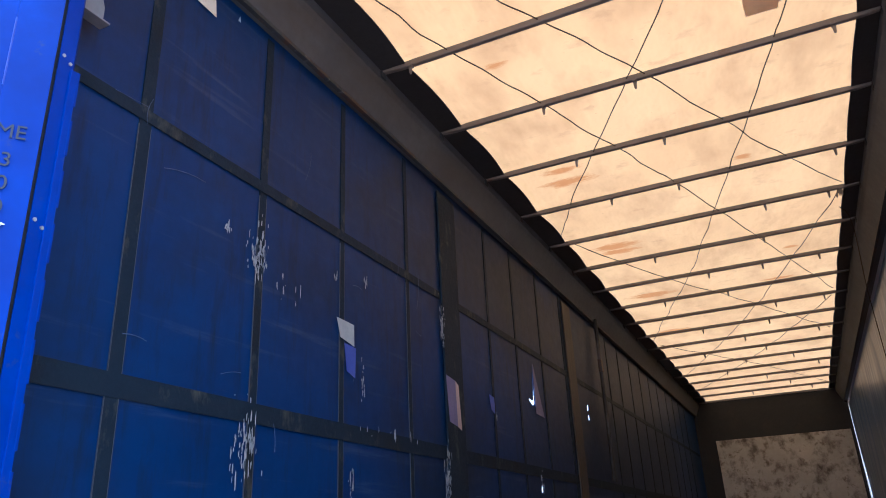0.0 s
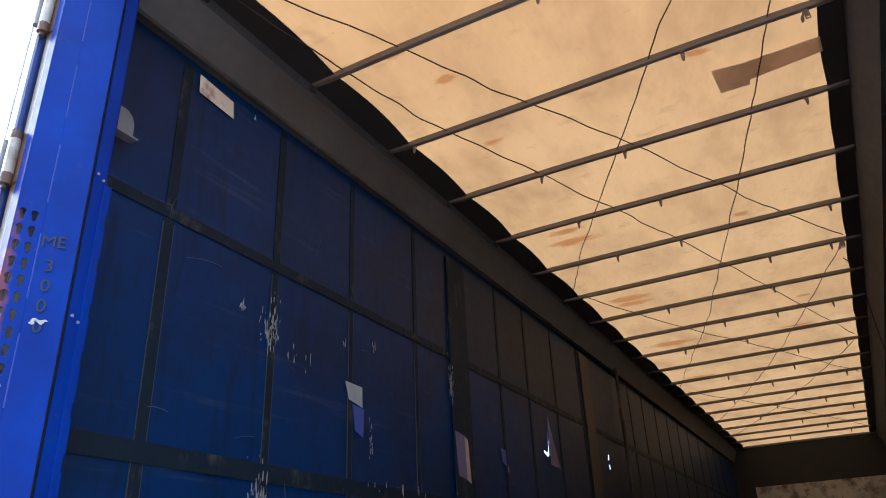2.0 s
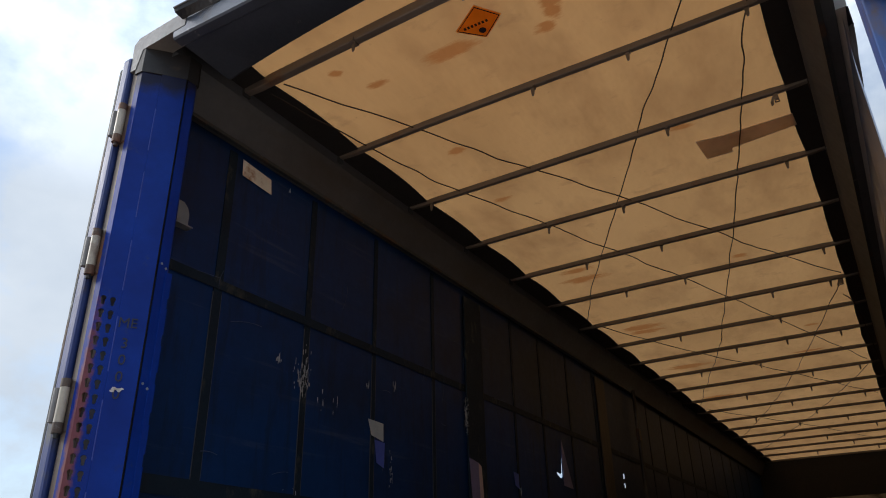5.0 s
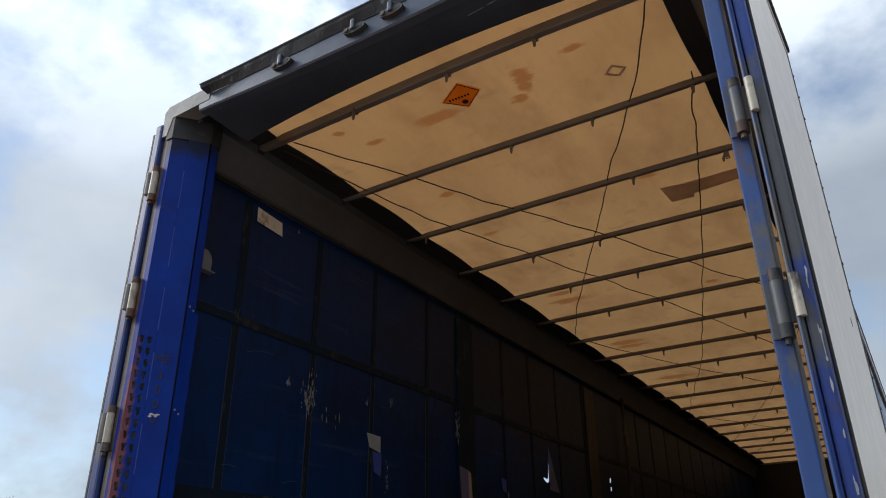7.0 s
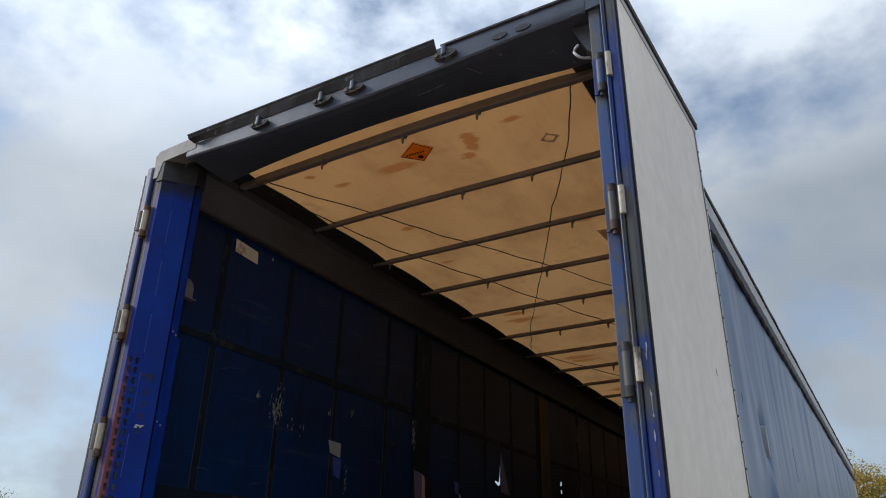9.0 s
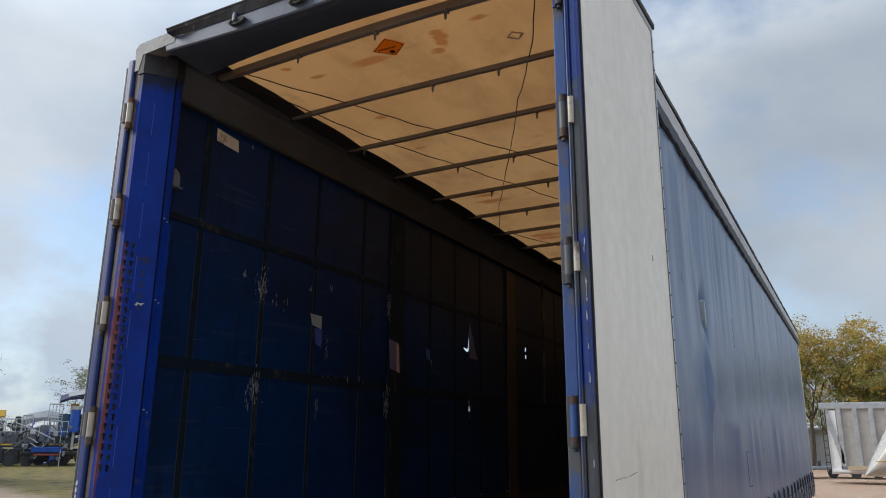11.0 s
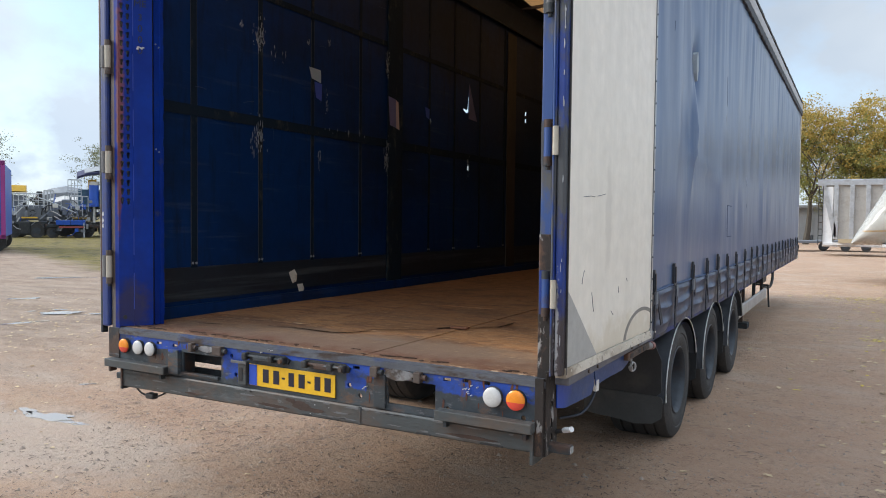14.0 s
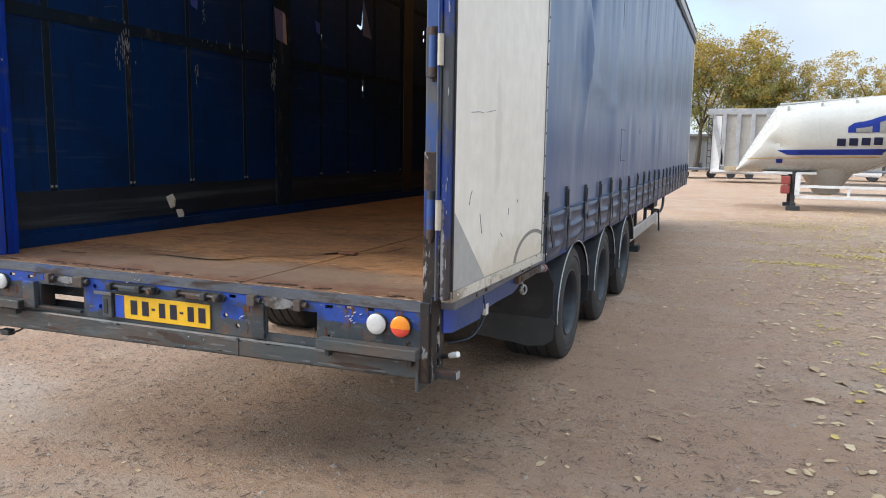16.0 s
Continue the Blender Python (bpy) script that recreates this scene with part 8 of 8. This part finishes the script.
def planter(m):
    part("chassis", box(B(), -1.3, 1.2, -0.5, 0.9, 0.62, 0.80, 0.03), M_steel_dark, m)
    for x0, x1 in ((-0.75, -0.01), (0.02, 0.78)):
        bm = B()
        extrude_poly(bm, [(-0.95, 0.76), (-1.0, 1.02), (-0.35, 1.04), (-0.40, 0.74)], x0, x1, "x")
        part("blue_tray", bm, M_mach_blue, m, "bright blue steel tray")
    part("red_bar", box(B(), -0.6, 0.7, -0.98, -0.90, 0.58, 0.68, 0.01), M_red, m)
    part("front_post", cyl(B(), (0.70, -0.95, 0.0), (0.70, -0.95, 0.92), 0.03, 6), M_mach_pale, m)
    part("seat_back", box(B(), -0.45, 0.0, -0.2, 0.15, 1.3, 2.25, 0.08), M_mach_grey, m)
    part("hoop", tube(B(), [(0.15 + 0.35 * math.cos(a), -0.6, 1.25 + 0.42 * math.sin(a)) for a in [k * math.pi / 8 for k in range(9)]], 0.03, 6), M_plastic, m)
    part("boom", tube(B(), [(-1.7, -0.6, 2.35), (-0.7, -0.6, 1.95), (0.3, -0.6, 1.45)], 0.04, 6), M_mach_pale, m)
    rails(m, 0.05, 0.95, -0.3, 0.5, 1.3, 2.45, 3)
    part("hopper", box(B(), -1.2, -0.5, 0.1, 0.9, 1.2, 2.1, 0.1), M_mach_grey, m)
    wheels_for(m, (-0.9, 0.4), (-0.3, 0.6), 0.34)


def sprayer(m):
    part("chassis", box(B(), -1.2, 1.2, -0.6, 0.6, 0.75, 0.92, 0.03), M_steel_dark, m)
    part("black_tank", box(B(), -0.75, -0.15, -0.8, -0.2, 0.15, 0.95, 0.1), M_plastic, m)
    part("tank", box(B(), -0.9, 0.8, -0.3, 0.9, 1.0, 1.9, 0.2), M_mach_grey, m)
    rails(m, -1.0, 0.5, -0.7, 0.2, 1.75, 2.55, 6)
    rails(m, 0.55, 1.05, -0.8, -0.1, 1.6, 2.75, 3, 0.03)
    part("boom", tube(B(), [(0.3, -0.9, 1.05), (1.1, -0.95, 1.75), (1.5, -0.9, 1.6)], 0.04, 6), M_mach_grey, m)
    part("hoop", tube(B(), [(0.9 + 0.5 * math.cos(a), -0.85, 1.3 + 0.6 * math.sin(a)) for a in [k * math.pi / 8 for k in range(9)]], 0.035, 6), M_plastic, m)
    part("lamp_row", box(B(), -0.6, 0.2, -0.86, -0.80, 1.12, 1.2, 0.01), M_mach_yel, m)
    part("seat", box(B(), 0.15, 0.45, -0.4, -0.1, 2.2, 2.7, 0.06), M_steel_dark, m)
    wheels_for(m, (0.15,), (-0.6, 0.6), 0.42)
    wheels_for(m, (-1.05,), (-0.4, 0.6), 0.40)


def canopy_machine(m):
    part("chassis", box(B(), -1.0, 1.2, -0.7, 0.7, 0.55, 0.75, 0.03), M_steel_dark, m)
    for x in (0.15, 0.78):
        b = part("barrel", cyl(B(), (x, -0.75, 1.85), (x, -0.75, 3.15), 0.27, 20), M_mach_blue, m, "tall blue barrel", True)
        part("barrel_cap", cyl(B(), (x, -0.75, 3.15), (x, -0.75, 3.36), 0.275, 20), M_sheet_pale, b, "", True)
        part("barrel_leg", cyl(B(), (x, -0.75, 0.9), (x, -0.75, 1.85), 0.07, 8), M_sheet_pale, b)
    part("canopy", loft(B(), [[(x, -1.2, 3.62 + dz), (x, -0.2, 3.95 + dz), (x, 1.1, 3.7 + dz), (x, 1.1, 3.55 + dz), (x, -1.2, 3.5 + dz)] for x, dz in ((-0.75, 0.0), (-0.2, 0.22), (0.4, 0.30), (1.3, 0.32))]), M_navy, m, "navy cloth canopy with a pale top")
    part("canopy_top", loft(B(), [[(x, -1.1, 3.70 + dz), (x, -0.2, 4.0 + dz), (x, 1.0, 3.78 + dz)] for x, dz in ((-0.35, 0.16), (0.4, 0.33), (1.3, 0.36))]), M_sheet_grey, m)
    part("yellow_panel", box(B(), -0.15, 0.3, -0.4, -0.2, 3.0, 3.5, 0.02), M_mach_yel, m)
    rails(m, -1.25, -0.55, -0.8, -0.2, 1.9, 3.45, 4)
    for z in (2.2, 2.5, 2.8, 3.1):
        part("rung", cyl(B(), (-1.25, -0.8, z), (-0.55, -0.8, z), 0.018, 6), M_mach_pale, m)
    part("teal_body", box(B(), -0.7, 0.9, -0.4, 0.7, 1.7, 2.9, 0.05), surf("dusty_teal_paint", (0.06, 0.14, 0.2), (0.05, 0.1, 0.15), 3.0), m)
    wheels_for(m, (-0.3, 0.9), (-0.6, 0.6), 0.5)


def covered_machine(m):
    part("chassis", box(B(), -1.4, 1.4, -0.6, 0.6, 0.6, 0.8, 0.03), M_steel_dark, m)
    part("cover", loft(B(), [[(x, -0.9, 2.55 + d * 0.6), (x, -0.3, 2.8 + d), (x, 0.5, 2.75 + d), (x, 1.0, 2.3), (x, 1.0, 1.9), (x, -0.9, 2.1)] for x, d in ((-1.5, -0.2), (-0.7, 0.20), (0.3, 0.42), (1.0, 0.3), (1.5, 0.15))]), M_sheet_grey, m, "grey sheet cover")
    part("cover_front", loft(B(), [[(x, -1.6, 2.2 + d), (x, -0.95, 2.5 + d), (x, -0.95, 1.8), (x, -1.6, 1.6)] for x, d in ((-0.7, -0.15), (0.2, 0.1), (1.4, 0.12))]), M_sheet_pale, m)
    part("body", box(B(), -1.3, 1.3, -0.7, 0.7, 0.8, 2.2, 0.05), M_mach_grey, m)
    wheels_for(m, (-1.1, 1.1), (-0.7, 0.7), 0.45)


def yellow_machine(m):
    part("body", box(B(), -1.4, 1.0, -0.6, 0.8, 0.9, 2.5, 0.06), M_mach_grey, m)
    part("top_cover", loft(B(), [[(x, -0.95, 2.72), (x, -0.8, 3.08), (x, 0.8, 3.15), (x, 0.95, 2.7)] for x in (-1.6, 0.6, 1.0)]), M_mach_yel, m, "yellow sheet top")
    part("side_tank", box(B(), -0.9, 0.5, -0.98, -0.8, 1.3, 1.7, 0.05), M_mach_pale, m)
    part("lower_tank", box(B(), -0.4, 0.8, -0.98, -0.75, 0.35, 0.95, 0.06), M_plastic, m)
    wheels_for(m, (-1.1, 0.7), (-0.7, 0.7), 0.45)


RT = 57.0
rowdir = Vector((0.545, 0.838, 0))
base_pt = Vector((-48.5, 28.1, 0))
for i, (nm, s, back, lab, fn) in enumerate((("seed_planter", 2.25, -0.6, "blue and grey planter machine with trays and railings", planter), ("canopy_harvester", 3.4, 0.6, "blue machine with barrels under a navy canopy", canopy_machine), ("field_sprayer", 0.35, 0.0, "dark sprayer machine with pale railings and hoops", sprayer), ("covered_machine", 1.8, 4.6, "machine under a grey sheet cover", covered_machine), ("yellow_top_machine", -1.1, 2.2, "dark machine with a yellow sheet top", yellow_machine), ("field_sprayer", 6.6, 1.0, "dark sprayer machine with pale railings and hoops", sprayer), ("covered_machine", 6.0, 4.6, "machine under a grey sheet cover", covered_machine), ("seed_planter", -3.6, 0.4, "blue and grey planter machine with trays and railings", planter), ("field_sprayer", 3.0, 2.2, "dark sprayer machine with pale railings and hoops", sprayer))):
    q = base_pt + 1.2 * (rowdir * s + Vector((-0.838, 0.545, 0)) * back)
    machine(nm, (q.x, q.y, GZ), RT, lab, fn, 100 + i).scale = (1.2, 1.2, 1.2)
VT = empty_thing("box_van_trailer", "blue box vehicle with a magenta frame, seen end on", "trailer", (-28.14, 14.58, GZ), RT)
part("body", box(B(), -2.4, 0.2, 0.0, 6.0, 0.62, 3.7, 0.05), M_mach_blue, VT)
for x0, x1, z0, z1 in ((-2.46, -2.3, 0.6, 3.74), (0.1, 0.26, 0.6, 3.74), (-2.46, 0.26, 3.56, 3.76), (-2.46, 0.26, 0.58, 0.74)):
    part("frame_bar", box(B(), x0, x1, -0.06, 0.0, z0, z1, 0.01), M_magenta, VT, "magenta edge trim")
part("rear_lamp", box(B(), -0.2, 0.06, -0.08, -0.0, 1.25, 1.6, 0.02), M_lamp_orange, VT)
part("rear_lamp", box(B(), -0.2, 0.06, -0.08, -0.0, 0.95, 1.2, 0.02), M_lamp_white, VT)
part("underframe", box(B(), -2.2, 0.1, 0.3, 5.8, 0.42, 0.60), M_steel_dark, VT)
far_wheel(VT, -2.2, 0.6, 0.45)
far_wheel(VT, -0.2, 0.6, 0.45)
far_wheel(VT, -2.2, 5.0, 0.45)
far_wheel(VT, -0.2, 5.0, 0.45)
